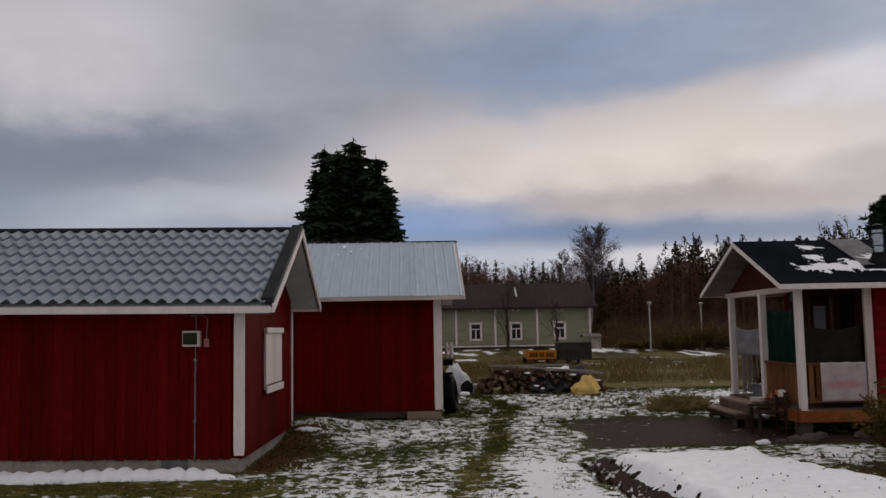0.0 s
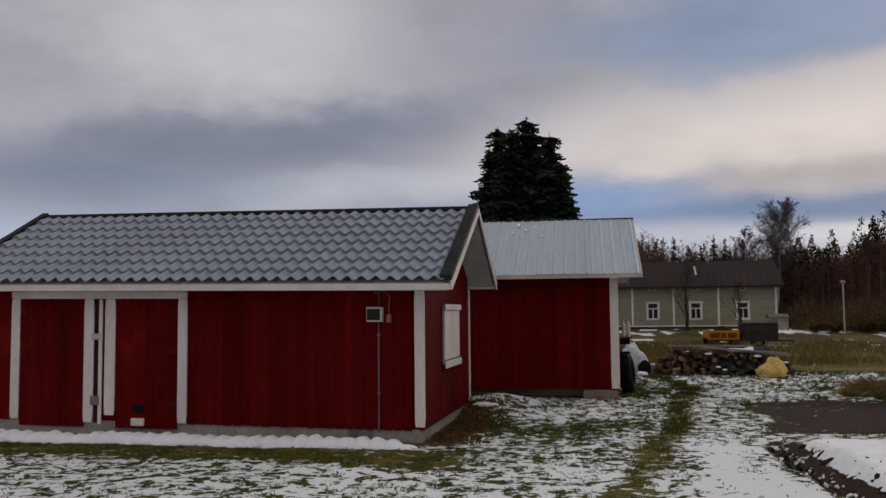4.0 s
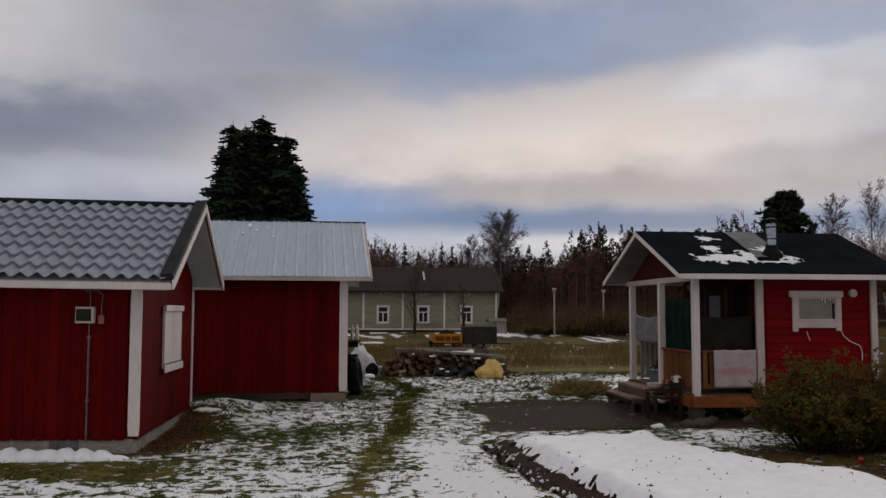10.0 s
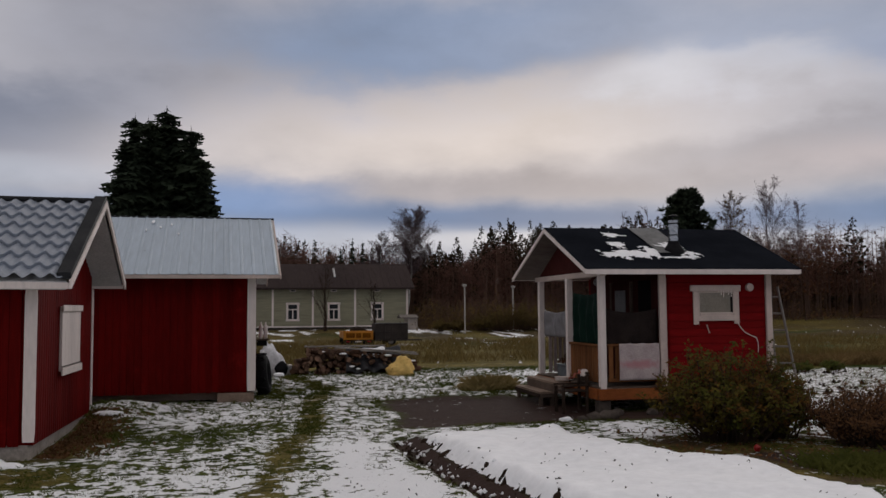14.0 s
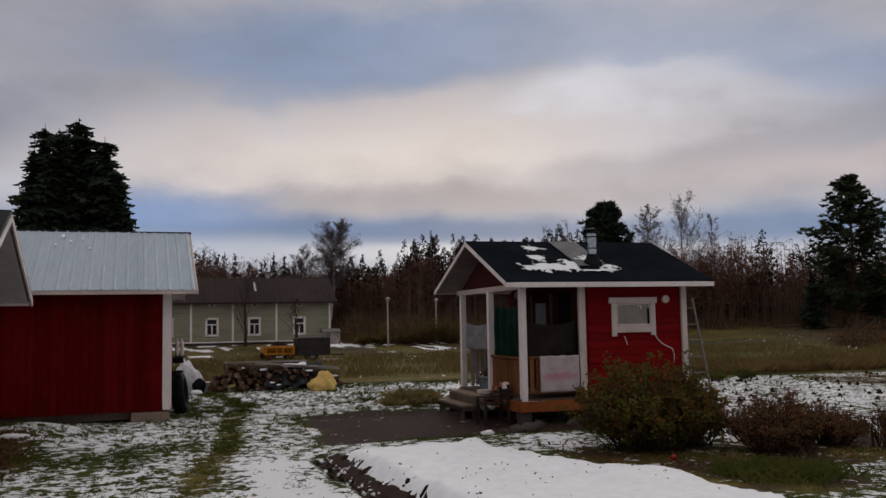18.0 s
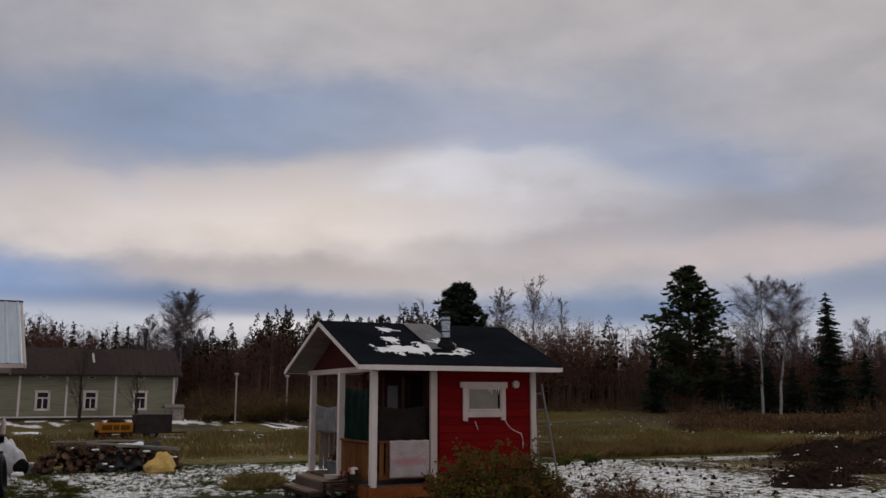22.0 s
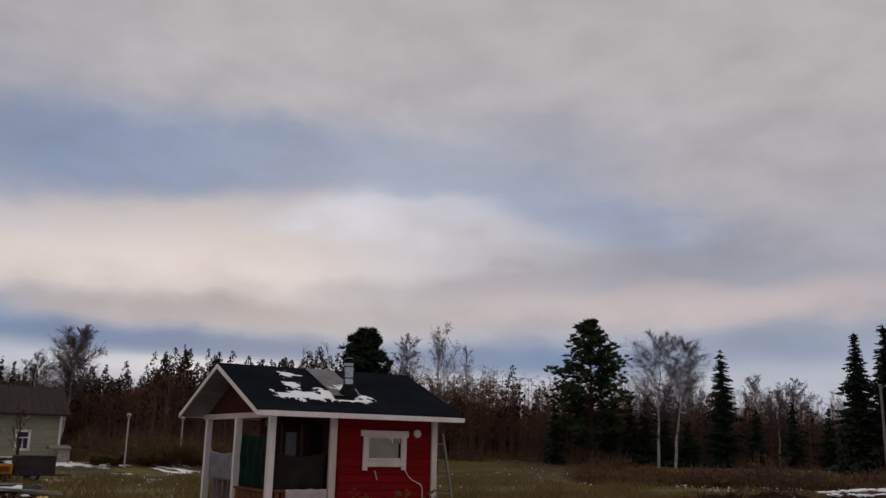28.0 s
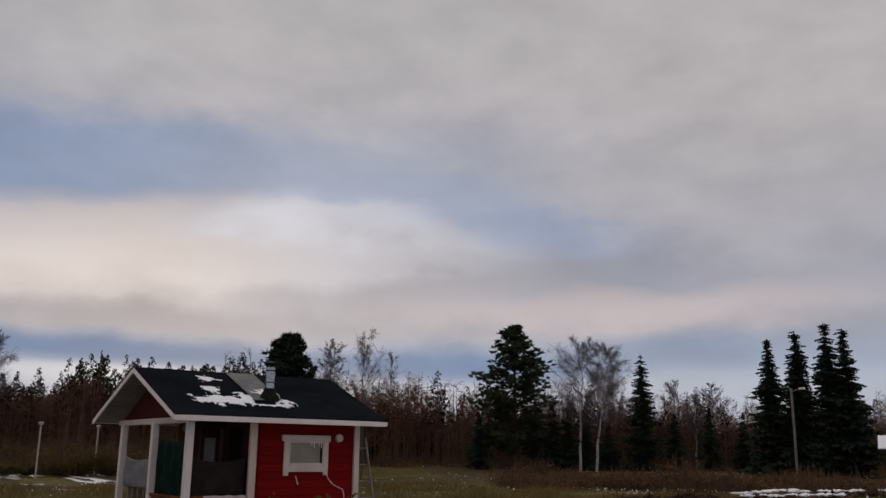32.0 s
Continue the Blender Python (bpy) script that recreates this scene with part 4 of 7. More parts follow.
# added steel strip stands in for a shiny streak on the roof
slab("roof_ladder", 5.08, 5.22, (HY + 1.0, 3.9), (HY + 2.3, 4.55), 0.03, STEEL, house, "short bright metal strip for the shiny streak on the roof")


# ---- trees ----
def spruce_meshes(name, h, r, seed, whorls=26, per=9, mat=None, base=0.06, power=0.85, droop=0.35, rag=0.35):
    """Trunk and crown of a conifer: whorls of drooping boughs, each with side sprays of needles."""
    g = random.Random(seed)
    tv, tf = [], []
    stem(tv, tf, [(0, 0, h * k / 5 - 0.1) for k in range(6)], [0.012 * h * (1 - k / 5) + 0.01 for k in range(6)])
    vs, fs = [], []
    for k in range(whorls):
        f = base + (1 - base) * ((k + g.random() * 0.6) / whorls) ** 0.8
        z = h * min(f, 0.985)
        reach = r * max(1 - f, 0.07) ** power * g.uniform(1 - rag, 1.12)
        n = max(6, int(per * (0.5 + 0.7 * (1 - f))))
        a0 = g.random() * 6.28
        for b in range(n):
            an = a0 + 6.283 * b / n + g.uniform(-0.25, 0.25)
            z = h * min(f, 0.985) + g.gauss(0, 0.5) * h / whorls
            ln = reach * g.uniform(0.7, 1.12)
            dx, dy = math.cos(an), math.sin(an)
            px, py = -dy, dx
            steps = 5 if ln > 0.8 else 3
            width = max(0.36 * ln, 0.16)
            for s in range(steps):
                u0, u1 = ln * s / steps, ln * (s + 1.25) / steps
                z0 = z - droop * u0 + 0.25 * droop * u0 * u0 / max(ln, 0.1)
                z1 = z - droop * u1 + 0.25 * droop * u1 * u1 / max(ln, 0.1) + g.uniform(-0.05, 0.05)
                wd = width * (1 - 0.75 * s / steps) * g.uniform(0.7, 1.2)
                hang = -wd * g.uniform(0.4, 1.1)
                i = len(vs)
                vs += [(dx * u0, dy * u0, z0), (dx * u1, dy * u1, z1),
                       (dx * (u0 + u1) / 2 + px * wd, dy * (u0 + u1) / 2 + py * wd, (z0 + z1) / 2 + hang),
                       (dx * (u0 + u1) / 2 - px * wd, dy * (u0 + u1) / 2 - py * wd, (z0 + z1) / 2 + hang * g.uniform(0.6, 1.3)),
                       (dx * u0 + px * 0.02, dy * u0 + py * 0.02, z0 - wd * g.uniform(0.8, 1.4))]
                fs += [(i, i + 2, i + 1), (i, i + 1, i + 3), (i, i + 1, i + 4)]
    i = len(vs)
    vs += [(0.04, 0, h * 0.95), (-0.03, 0.04, h * 0.95), (-0.02, -0.04, h * 0.95), (0, 0, h * 1.02)]
    fs += [(i, i + 1, i + 3), (i + 1, i + 2, i + 3), (i + 2, i, i + 3)]
    return plain_mesh("trunk", tv, tf, BARK, True), plain_mesh("crown", vs, fs, mat or NEEDLES)


def stem(vs, fs, pts, radii, sides=7):
    """One continuous tapered stem through pts."""
    k0 = len(vs)
    for p, r in zip(pts, radii):
        for i in range(sides):
            an = 6.283 * i / sides
            vs.append((p[0] + math.cos(an) * r, p[1] + math.sin(an) * r, p[2]))
    for k in range(len(pts) - 1):
        for i in range(sides):
            j = (i + 1) % sides
            a = k0 + k * sides
            fs.append((a + i, a + j, a + sides + j, a + sides + i))


def sliver(vs, fs, a, b, w, g):
    """One fine twig: a narrow blade from a to its tip b."""
    s = Vector((g.uniform(-1, 1), g.uniform(-1, 1), g.uniform(-1, 1))).cross(b - a)
    s = s.normalized() * w
    i = len(vs)
    vs += [tuple(a - s), tuple(a + s), tuple(b)]
    fs.append((i, i + 1, i + 2))


def leaf_mesh(name, pts, size, mat, seed):
    g = random.Random(seed)
    vs, fs = [], []
    for q in pts:
        a = Vector((g.uniform(-1, 1), g.uniform(-1, 1), g.uniform(-1, 1))).normalized() * size * g.uniform(0.6, 1.3)
        b = a.orthogonal().normalized() * size * g.uniform(0.35, 0.7)
        i = len(vs)
        vs += [tuple(q - a), tuple(q + b), tuple(q + a), tuple(q - b)]
        fs.append((i, i + 1, i + 2, i + 3))
    return plain_mesh(name, vs, fs, mat)


def bare_tree(name, loc, h, seed, bark, twig, label, crown_from=0.35, reach=0.36, r0=None, limbs=14, spread=0.75, lift=0.35, lean=(0, 0), leaf_mat=None, leaf_size=0.12, min_r=0.008, twigs=14, group="", fine=9, up=0.75, oval=False):
    g = random.Random(seed)
    tree = thing(name, loc, label, "tree", group, local=True)
    r0 = r0 or h * 0.013
    tv, tf, cv, cf, lv = [], [], [], [], []
    p = Vector((0, 0, -0.2))
    n = 9
    pts = [p]
    for k in range(n):
        q = Vector((lean[0] * (k + 1) / n + g.uniform(-0.02, 0.02) * h * 0.7, lean[1] * (k + 1) / n + g.uniform(-0.02, 0.02) * h * 0.7, h * 0.95 * (k + 1) / n))
        p = q
        pts.append(p)
    stem(tv, tf, pts, [r0 * (1 - k / n) + 0.01 for k in range(n + 1)])
    for k in range(limbs):
        f = crown_from + (0.97 - crown_from) * (k + g.random()) / limbs
        i = min(int(f * n), n - 1)
        at = pts[i].lerp(pts[i + 1], f * n - i)
        an = g.uniform(0, 6.283)
        ln = h * reach * (0.62 * math.sin(math.pi * min(0.36 + 0.6 * (f - crown_from) / (1 - crown_from), 1.0)) if oval else (1.1 - f) ** 0.7) * g.uniform(0.7, 1.15)
        d = Vector((math.cos(an), math.sin(an), g.uniform(up, up + 0.9))).normalized()
        way = [at]
        for s in range(4):
            d = (d + Vector((g.gauss(0, 0.1), g.gauss(0, 0.1), 0.12 - 0.1 * s))).normalized()
            way.append(way[-1] + d * ln / 4)
        rr = max(r0 * (1 - f) * 0.3, min_r * 1.6)
        for s in range(4):
            tube(cv, cf, way[s], way[s + 1], rr * (1 - 0.2 * s), rr * (0.8 - 0.2 * s) + min_r * 0.4, 4)
        for t_ in range(twigs):
            u = g.uniform(0.15, 1.0) * 4
            i0 = min(int(u), 3)
            q = way[i0].lerp(way[i0 + 1], u - i0)
            sd = (d + Vector((g.uniform(-1, 1), g.uniform(-1, 1), g.uniform(-0.5, 0.8)))).normalized() * ln * g.uniform(0.18, 0.42)
            tube(cv, cf, q, q + sd, min_r, min_r * 0.6, 3)
            for _ in range(fine):
                q2 = q + sd * g.uniform(0.15, 1.0)
                e2 = q2 + (sd.normalized() * 0.6 + Vector((g.uniform(-1, 1), g.uniform(-1, 1), g.uniform(-0.9, 0.7)))).normalized() * ln * g.uniform(0.1, 0.26)
                sliver(cv, cf, q2, e2, min_r * 0.8, g)
                if leaf_mat and g.random() < 0.12:
                    lv.append(e2)
    link_part("trunk", plain_mesh("trunk", tv, tf, bark, True), tree)
    link_part("crown", plain_mesh("crown", cv, cf, twig), tree, "bare fine twigs")
    if leaf_mat:
        link_part("leaves", leaf_mesh("leaves", lv, leaf_size, leaf_mat, seed), tree, "thin last leaves")
    return tree


def spruce(loc, h, r, seed, label, mat=None, rz=0.0, **kw):
    tree = thing("spruce", loc, label, "tree", local=True)
    trunk, crown = spruce_meshes("spruce", h, r, seed, mat=mat, **kw)
    link_part("trunk", trunk, tree)
    link_part("crown", crown, tree)
    return tree


BIG = "tall dense dark spruce behind the tin-roofed shed"
for x, y, h, r, sd in ((-3.35, 33.8, 9.1, 3.3, 1), (-4.5, 34.1, 8.85, 2.1, 2), (-2.5, 34.2, 8.5, 2.2, 3), (-3.9, 33.0, 8.5, 2.3, 8), (-2.05, 33.4, 7.3, 1.9, 9), (-4.75, 33.5, 7.9, 1.7, 10)):
    spruce((x, y, 0), h, r, sd, BIG, whorls=52, per=17, power=0.55, rag=0.36, droop=0.4)
spruce((57.3, 48.7, 0.5), 9.3, 2.0, 5, "slim dark spruce at the edge of the field", whorls=36, per=13, power=0.55, rag=0.45)
for x, y, h, sd in ((57.4, 37.0, 9.6, 11), (58.4, 35.4, 10.1, 12), (59.4, 33.7, 10.6, 13), (60.0, 32.7, 10.2, 14)):
    spruce((x, y, 0.5), h, 2.2, sd, "dark spruce in a row beside the street lamp", whorls=50, per=16, power=0.58, rag=0.4)
for x, y, h, sd in ((8.13, 78.0, 7.4, 18), (9.08, 78.4, 7.3, 19), (7.15, 78.8, 6.7, 20), (4.88, 79.0, 7.5, 24), (10.6, 78.0, 6.7, 25)):
    spruce((x, y, 0.3), h, 1.5, sd, "dark pointed spruce rising behind the farmhouse roof", whorls=24, per=10, power=0.7)
for x, y, h, sd in ((-37.9, 46.5, 7.0, 15), (-36.7, 47.4, 6.4, 16), (-35.5, 48.5, 6.6, 17)):
    spruce((x, y, 0), h, 1.7, sd, "dark spruce behind the tile-roofed shed", whorls=24, per=9)


def pine_tree(loc, h, r, seed, label, mat=None, dome=0.85):
    """A full field pine: a stout trunk and upswept boughs that carry needle tufts."""
    g = random.Random(seed)
    tree = thing("pine", loc, label, "tree", local=True)
    tv, tf, vs, fs = [], [], [], []
    stem(tv, tf, [(0, 0, h * k / 6 - 0.1) for k in range(7)], [0.22 * (1 - k / 6) + 0.02 for k in range(7)], 8)
    bv_, bf_ = [], []
    for k in range(260):
        f = 0.1 + 0.89 * (k + g.random()) / 260
        z = h * f
        prof = min(2.2 * (1 - f) ** dome, 1.0) * (0.8 + 0.2 * min(f / 0.4, 1.0)) + 0.04
        ln = r * prof * g.uniform(0.45, 1.08)
        an = g.uniform(0, 6.283)
        d = Vector((math.cos(an), math.sin(an), g.uniform(0.05, 0.45))).normalized()
        tip = Vector((0, 0, z)) + d * ln
        tube(bv_, bf_, (0, 0, z), tip, 0.05 * (1 - f) + 0.012, 0.01, 4)
        for s in range(6):
            c = Vector((0, 0, z)).lerp(tip, 0.35 + 0.65 * (s + 1) / 6) + Vector((g.uniform(-1, 1), g.uniform(-1, 1), g.uniform(-0.5, 0.9))) * 0.28
            for _ in range(14):
                e = Vector((g.uniform(-1, 1), g.uniform(-1, 1), g.uniform(-0.4, 1.0))).normalized() * g.uniform(0.18, 0.44)
                w = e.orthogonal().normalized() * 0.11
                i = len(vs)
                vs += [tuple(c - w), tuple(c + w), tuple(c + e)]
                fs.append((i, i + 1, i + 2))
    link_part("trunk", plain_mesh("trunk", tv, tf, PINE_BARK, True), tree)
    link_part("boughwork", plain_mesh("boughwork", bv_, bf_, PINE_BARK), tree, kind="stuff")
    link_part("crown", plain_mesh("crown", vs, fs, mat or PINE_NEEDLES), tree)
    return tree


for x, y, h, sd in ((48.3, 51.6, 4.8, 26), (49.6, 51.2, 5.4, 27), (51.0, 51.0, 5.0, 28), (52.6, 50.6, 4.4, 29), (44.6, 54.2, 4.4, 30), (54.6, 50.0, 3.6, 40), (59.6, 47.4, 4.6, 47), (62.3, 46.0, 5.2, 48), (65.0, 44.6, 4.8, 49), (63.9, 41.6, 5.4, 50)):
    spruce((x, y, 0.5), h, 1.5, sd, "dark young spruce in the thicket at the wood's edge", whorls=22, per=10, power=0.6)
pine_tree((46.8, 52.5, 0.5), 11.0, 3.25, 21, "full dark green pine at the far edge of the field")
pine_tree((23.0, 44.6, 0), 7.85, 1.4, 22, "broad dark rounded pine standing behind the cabin", NEEDLES, 0.6)
pine_tree((-20.55, 23.45, 0), 8.2, 1.05, 23, "pine with sparse boughs behind the tile-roofed shed")
bare_tree("birch", (50.3, 49.0, 0.5), 10.4, 31, BIRCH_BARK, TWIGS, "white-stemmed leafless birch by the field", limbs=44, twigs=22, fine=20, reach=0.55, min_r=0.0045, r0=0.11, crown_from=0.3, lean=(0.3, -0.2), up=0.4, oval=True)
bare_tree("birch", (51.2, 48.2, 0.5), 9.9, 32, BIRCH_BARK, TWIGS, "white-stemmed leafless birch by the field", limbs=44, twigs=22, fine=20, reach=0.55, min_r=0.0045, r0=0.11, crown_from=0.3, lean=(0.9, -0.7), up=0.4, oval=True)
bare_tree("birch", (12.2, 74.0, 0.3), 10.2, 33, BIRCH_BARK, TWIGS, "tall leafless birch leaning behind the farmhouse", limbs=52, twigs=24, fine=16, reach=0.5, min_r=0.007, lean=(0.9, 0), crown_from=0.36, up=0.8, oval=True)
bare_tree("birch", (10.4, 76.0, 0.3), 8.0, 34, BIRCH_BARK, TWIGS, "leafless birch behind the farmhouse", limbs=26, reach=0.42, min_r=0.011, fine=14)
for x, y, h, sd, lf, up, reach in ((27.5, 47.4, 8.1, 41, GOLD_LEAF, 0.5, 0.34), (29.2, 46.6, 8.8, 42, None, 1.3, 0.42), (28.5, 49.5, 8.4, 44, None, 1.3, 0.36), (40.4, 60.3, 9.6, 43, None, 1.4, 0.3), (22.0, 47.5, 7.5, 45, None, 2.2, 0.26), (20.9, 48.5, 7.3, 46, None, 2.2, 0.26), (21.5, 48.0, 7.1, 54, None, 2.2, 0.24)):
    bare_tree("birch", (x, y, 0.3), h, sd, TWIGS, TWIGS, "thin birch with a few golden leaves" if lf else "thin leafless birch behind the cabin", limbs=24 if x > 25 else 12, twigs=16 if x > 25 else 8, fine=11 if x > 25 else 5, reach=reach, min_r=0.0055, leaf_mat=lf, r0=0.045, leaf_size=0.09, up=up)
for x, y, h, sd in ((66.8, 53.0, 8.4, 51), (68.8, 50.5, 8.2, 52), (62.5, 47.5, 6.5, 53)):
    bare_tree("birch", (x, y, 0.5), h, sd, BIRCH_BARK, TWIGS, "leafless birch standing above the thicket", limbs=28, twigs=20, fine=14, reach=0.42, min_r=0.006, up=0.8, oval=True)
for x, y, h, sd in ((4.22, 57.4, 4.1, 61), (7.42, 57.6, 2.9, 62)):
    bare_tree("apple_tree", (x, y, 0.3), h, sd, DARK_WOOD, DARK_WOOD, "small bare fruit tree in front of the farmhouse", crown_from=0.06, limbs=15, twigs=7, fine=4, reach=0.6, min_r=0.007, r0=0.1, up=1.6)

WOOD_BARK = material("brown_wood_bark", (0.175, 0.11, 0.085), (0.08, 0.05, 0.04), 0.35, 0.95, 0.0, (1, 1, 0.1), fine=3, spots=(0.3, 0.27, 0.25), spot_scale=0.45, spot_at=0.66)
WOOD_NEEDLES = material("brownish_far_needles", (0.021, 0.019, 0.0105), (0.042, 0.029, 0.017), 0.25, 0.9, 0.0, fine=3)
# ---- the woods round the field: many stems nobody could count ----
gw = random.Random(77)
fir_v, fir_f, stem_v, stem_f, twig_v, twig_f, rust = [], [], [], [], [], [], []


def far_fir(x, y, z0, h, r, tall=True):
    """A far conifer: a bare stem and a pointed crown of needle clumps in tiers."""
    tube(stem_v, stem_f, (x, y, z0 - 0.2), (x, y, z0 + h * 0.85), 0.1, 0.03, 3)
    lo = gw.uniform(0.42, 0.62) if tall else 0.08
    tiers = gw.uniform(26, 40)
    for k in range(230 if tall or h > 5.5 else 120):
        u = gw.random() ** 0.95
        f = lo + (1 - lo) * u
        rr = r * ((1 - u) ** 0.78 + 0.03) * (0.84 + 0.16 * math.sin(u * tiers + x)) * gw.random() ** 0.5
        an = gw.uniform(0, 6.283)
        c, s = math.cos(an), math.sin(an)
        p = Vector((x + c * rr, y + s * rr, z0 + h * f - 0.25 * rr))
        e = p + Vector((c * gw.uniform(0.15, 0.4), s * gw.uniform(0.15, 0.4), gw.uniform(-0.3, 0.0))) * (1.1 - 0.75 * u)
        sliver(fir_v, fir_f, p, e, gw.uniform(0.12, 0.26) * (1 - 0.55 * u), gw)
    i = len(fir_v)
    fir_v.extend([(x + 0.06, y, z0 + h * 0.92), (x - 0.06, y, z0 + h * 0.92), (x, y, z0 + h * 1.01)])
    fir_f.append((i, i + 1, i + 2))


def far_bare(x, y, z0, h):
    """A far leafless tree: a thin stem and a haze of fine upswept twigs."""
    tube(stem_v, stem_f, (x, y, z0 - 0.2), (x + gw.uniform(-0.3, 0.3), y, z0 + h * 0.96), 0.035 + 0.035 * gw.random(), 0.01, 3)
    wide = gw.uniform(0.7, 1.3)
    for k in range(18):
        f = gw.uniform(0.22, 0.95)
        an = gw.uniform(0, 6.283)
        ln = (1.12 - f) * h * 0.25 * gw.uniform(0.5, 1.3)
        a = Vector((x, y, z0 + h * f))
        b = a + Vector((math.cos(an) * ln * wide, math.sin(an) * ln * wide, ln * gw.uniform(0.5, 1.0)))
        sliver(twig_v, twig_f, a, b, 0.018, gw)
        for _ in range(8):
            q = a.lerp(b, gw.uniform(0.1, 1.0))
            sliver(twig_v, twig_f, q, q + Vector((gw.uniform(-1, 1), gw.uniform(-1, 1), gw.uniform(-0.3, 0.9))) * (0.25 + ln * 0.35), 0.011, gw)


def wood_edge(deg):
    """Distance of the wood's edge by bearing, degrees to the right of the way ahead."""
    return float(np.interp(deg, (-50, -38, -20, 0, 10, 14, 25, 33, 40, 52, 60, 80), (58, 62, 80, 82, 84, 74, 69, 70, 76, 81, 78, 76)))


def wood_top(deg):
    return float(np.interp(deg, (-50, 0, 6, 10, 14, 24, 30, 38, 45, 60, 80), (6.8, 8.4, 8.1, 7.9, 8.7, 8.7, 7.7, 7.6, 7.8, 6.9, 6.7)))


for k in range(4500):
    deg = gw.uniform(-6, 10) if k >= 4150 else gw.uniform(9, 30) if k >= 3700 else gw.uniform(-48, 78) if k % 3 == 0 else gw.uniform(24, 78) if k % 3 == 1 else gw.uniform(-3, 28)
    dist = wood_edge(deg) + (gw.random() ** 1.5 * 26 if k < 3700 else gw.uniform(-2, 3) if k < 4150 else gw.uniform(-6, 6))
    x, y = dist * math.sin(radians(deg)), dist * math.cos(radians(deg))
    z0 = height(x, y)
    h = wood_top(deg) * (gw.uniform(0.62, 0.98) + 0.14 * noise.noise((deg * 0.35, 0.0, 3.0))) * (1 + 0.003 * (dist - wood_edge(deg)))
    back = dist > wood_edge(deg) + 8
    if back and gw.random() < (0.34 if deg < 27 else 0.34 if 37 < deg < 66 else 0.16):
        far_fir(x, y, z0, h * gw.uniform(0.5, 0.8), gw.uniform(1.0, 1.6), False)
        continue
    firs = 0.0 if k >= 3700 else 0.36 if 10 < deg < 27 else 0.2 if deg < 10 else 0.05
    if gw.random() < firs:
        far_fir(x, y, z0, h * gw.uniform(0.9, 1.07), gw.uniform(1.0, 1.7), gw.random() < (0.25 if deg < 11 else 0.75))
    else:
        far_bare(x, y, z0, h * (0.8 if 9 < deg < 27 else 1.0))
        if 24 < deg < 36 and gw.random() < 0.5:
            for _ in range(120):
                rust.append(Vector((x + gw.gauss(0, 0.6), y + gw.gauss(0, 0.6), z0 + h * gw.uniform(0.25, 0.9))))
for nm, v_, f_, mt, lb in (("fir_wood", fir_v, fir_f, WOOD_NEEDLES, "dark mixed spruce wood behind the field"), ("wood_stems", stem_v, stem_f, WOOD_BARK, "thin grey-brown trunks of the wood"),
                           ("wood_twigs", twig_v, twig_f, TWIGS_B, "bare brown branches of the wood")):
    tagged(new(nm, plain_mesh(nm, v_, f_, mt)), lb, "wood", kind="stuff")
tagged(new("rusty_foliage", leaf_mesh("rusty_foliage", rust, 0.13, RUST_LEAF, 5)), "rust-brown withered foliage in the wood", "foliage", kind="stuff")

# the dim depth of the wood: close-standing thin stems behind the edge
dv_, df_ = [], []
for k in range(2600):
    deg = gw.uniform(-8, 78)
    dist = wood_edge(deg) + gw.uniform(12, 30)
    x, y = dist * math.sin(radians(deg)), dist * math.cos(radians(deg))
    top = wood_top(deg) * (0.66 + 0.12 * noise.noise((deg * 0.5, dist * 0.1, 7.0)))
    for _ in range(9):
        a = Vector((x + gw.gauss(0, 0.8), y + gw.gauss(0, 0.8), height(x, y) - 0.2))
        sliver(dv_, df_, a, a + Vector((gw.gauss(0, 0.25), gw.gauss(0, 0.25), top * gw.uniform(0.6, 1.15))), gw.uniform(0.05, 0.13), gw)
tagged(new("deep_wood", plain_mesh("deep_wood", dv_, df_, material("dim_brown_stems", (0.075, 0.042, 0.033), (0.045, 0.027, 0.022), 0.3, 0.95, 0.0, (1, 1, 0.2), fine=2))), "close-standing brown stems deep in the wood", "wood", kind="stuff")

# thicket at the foot of the wood, and a brown hedge before it
sv, sf, pts1, pts2 = [], [], [], []
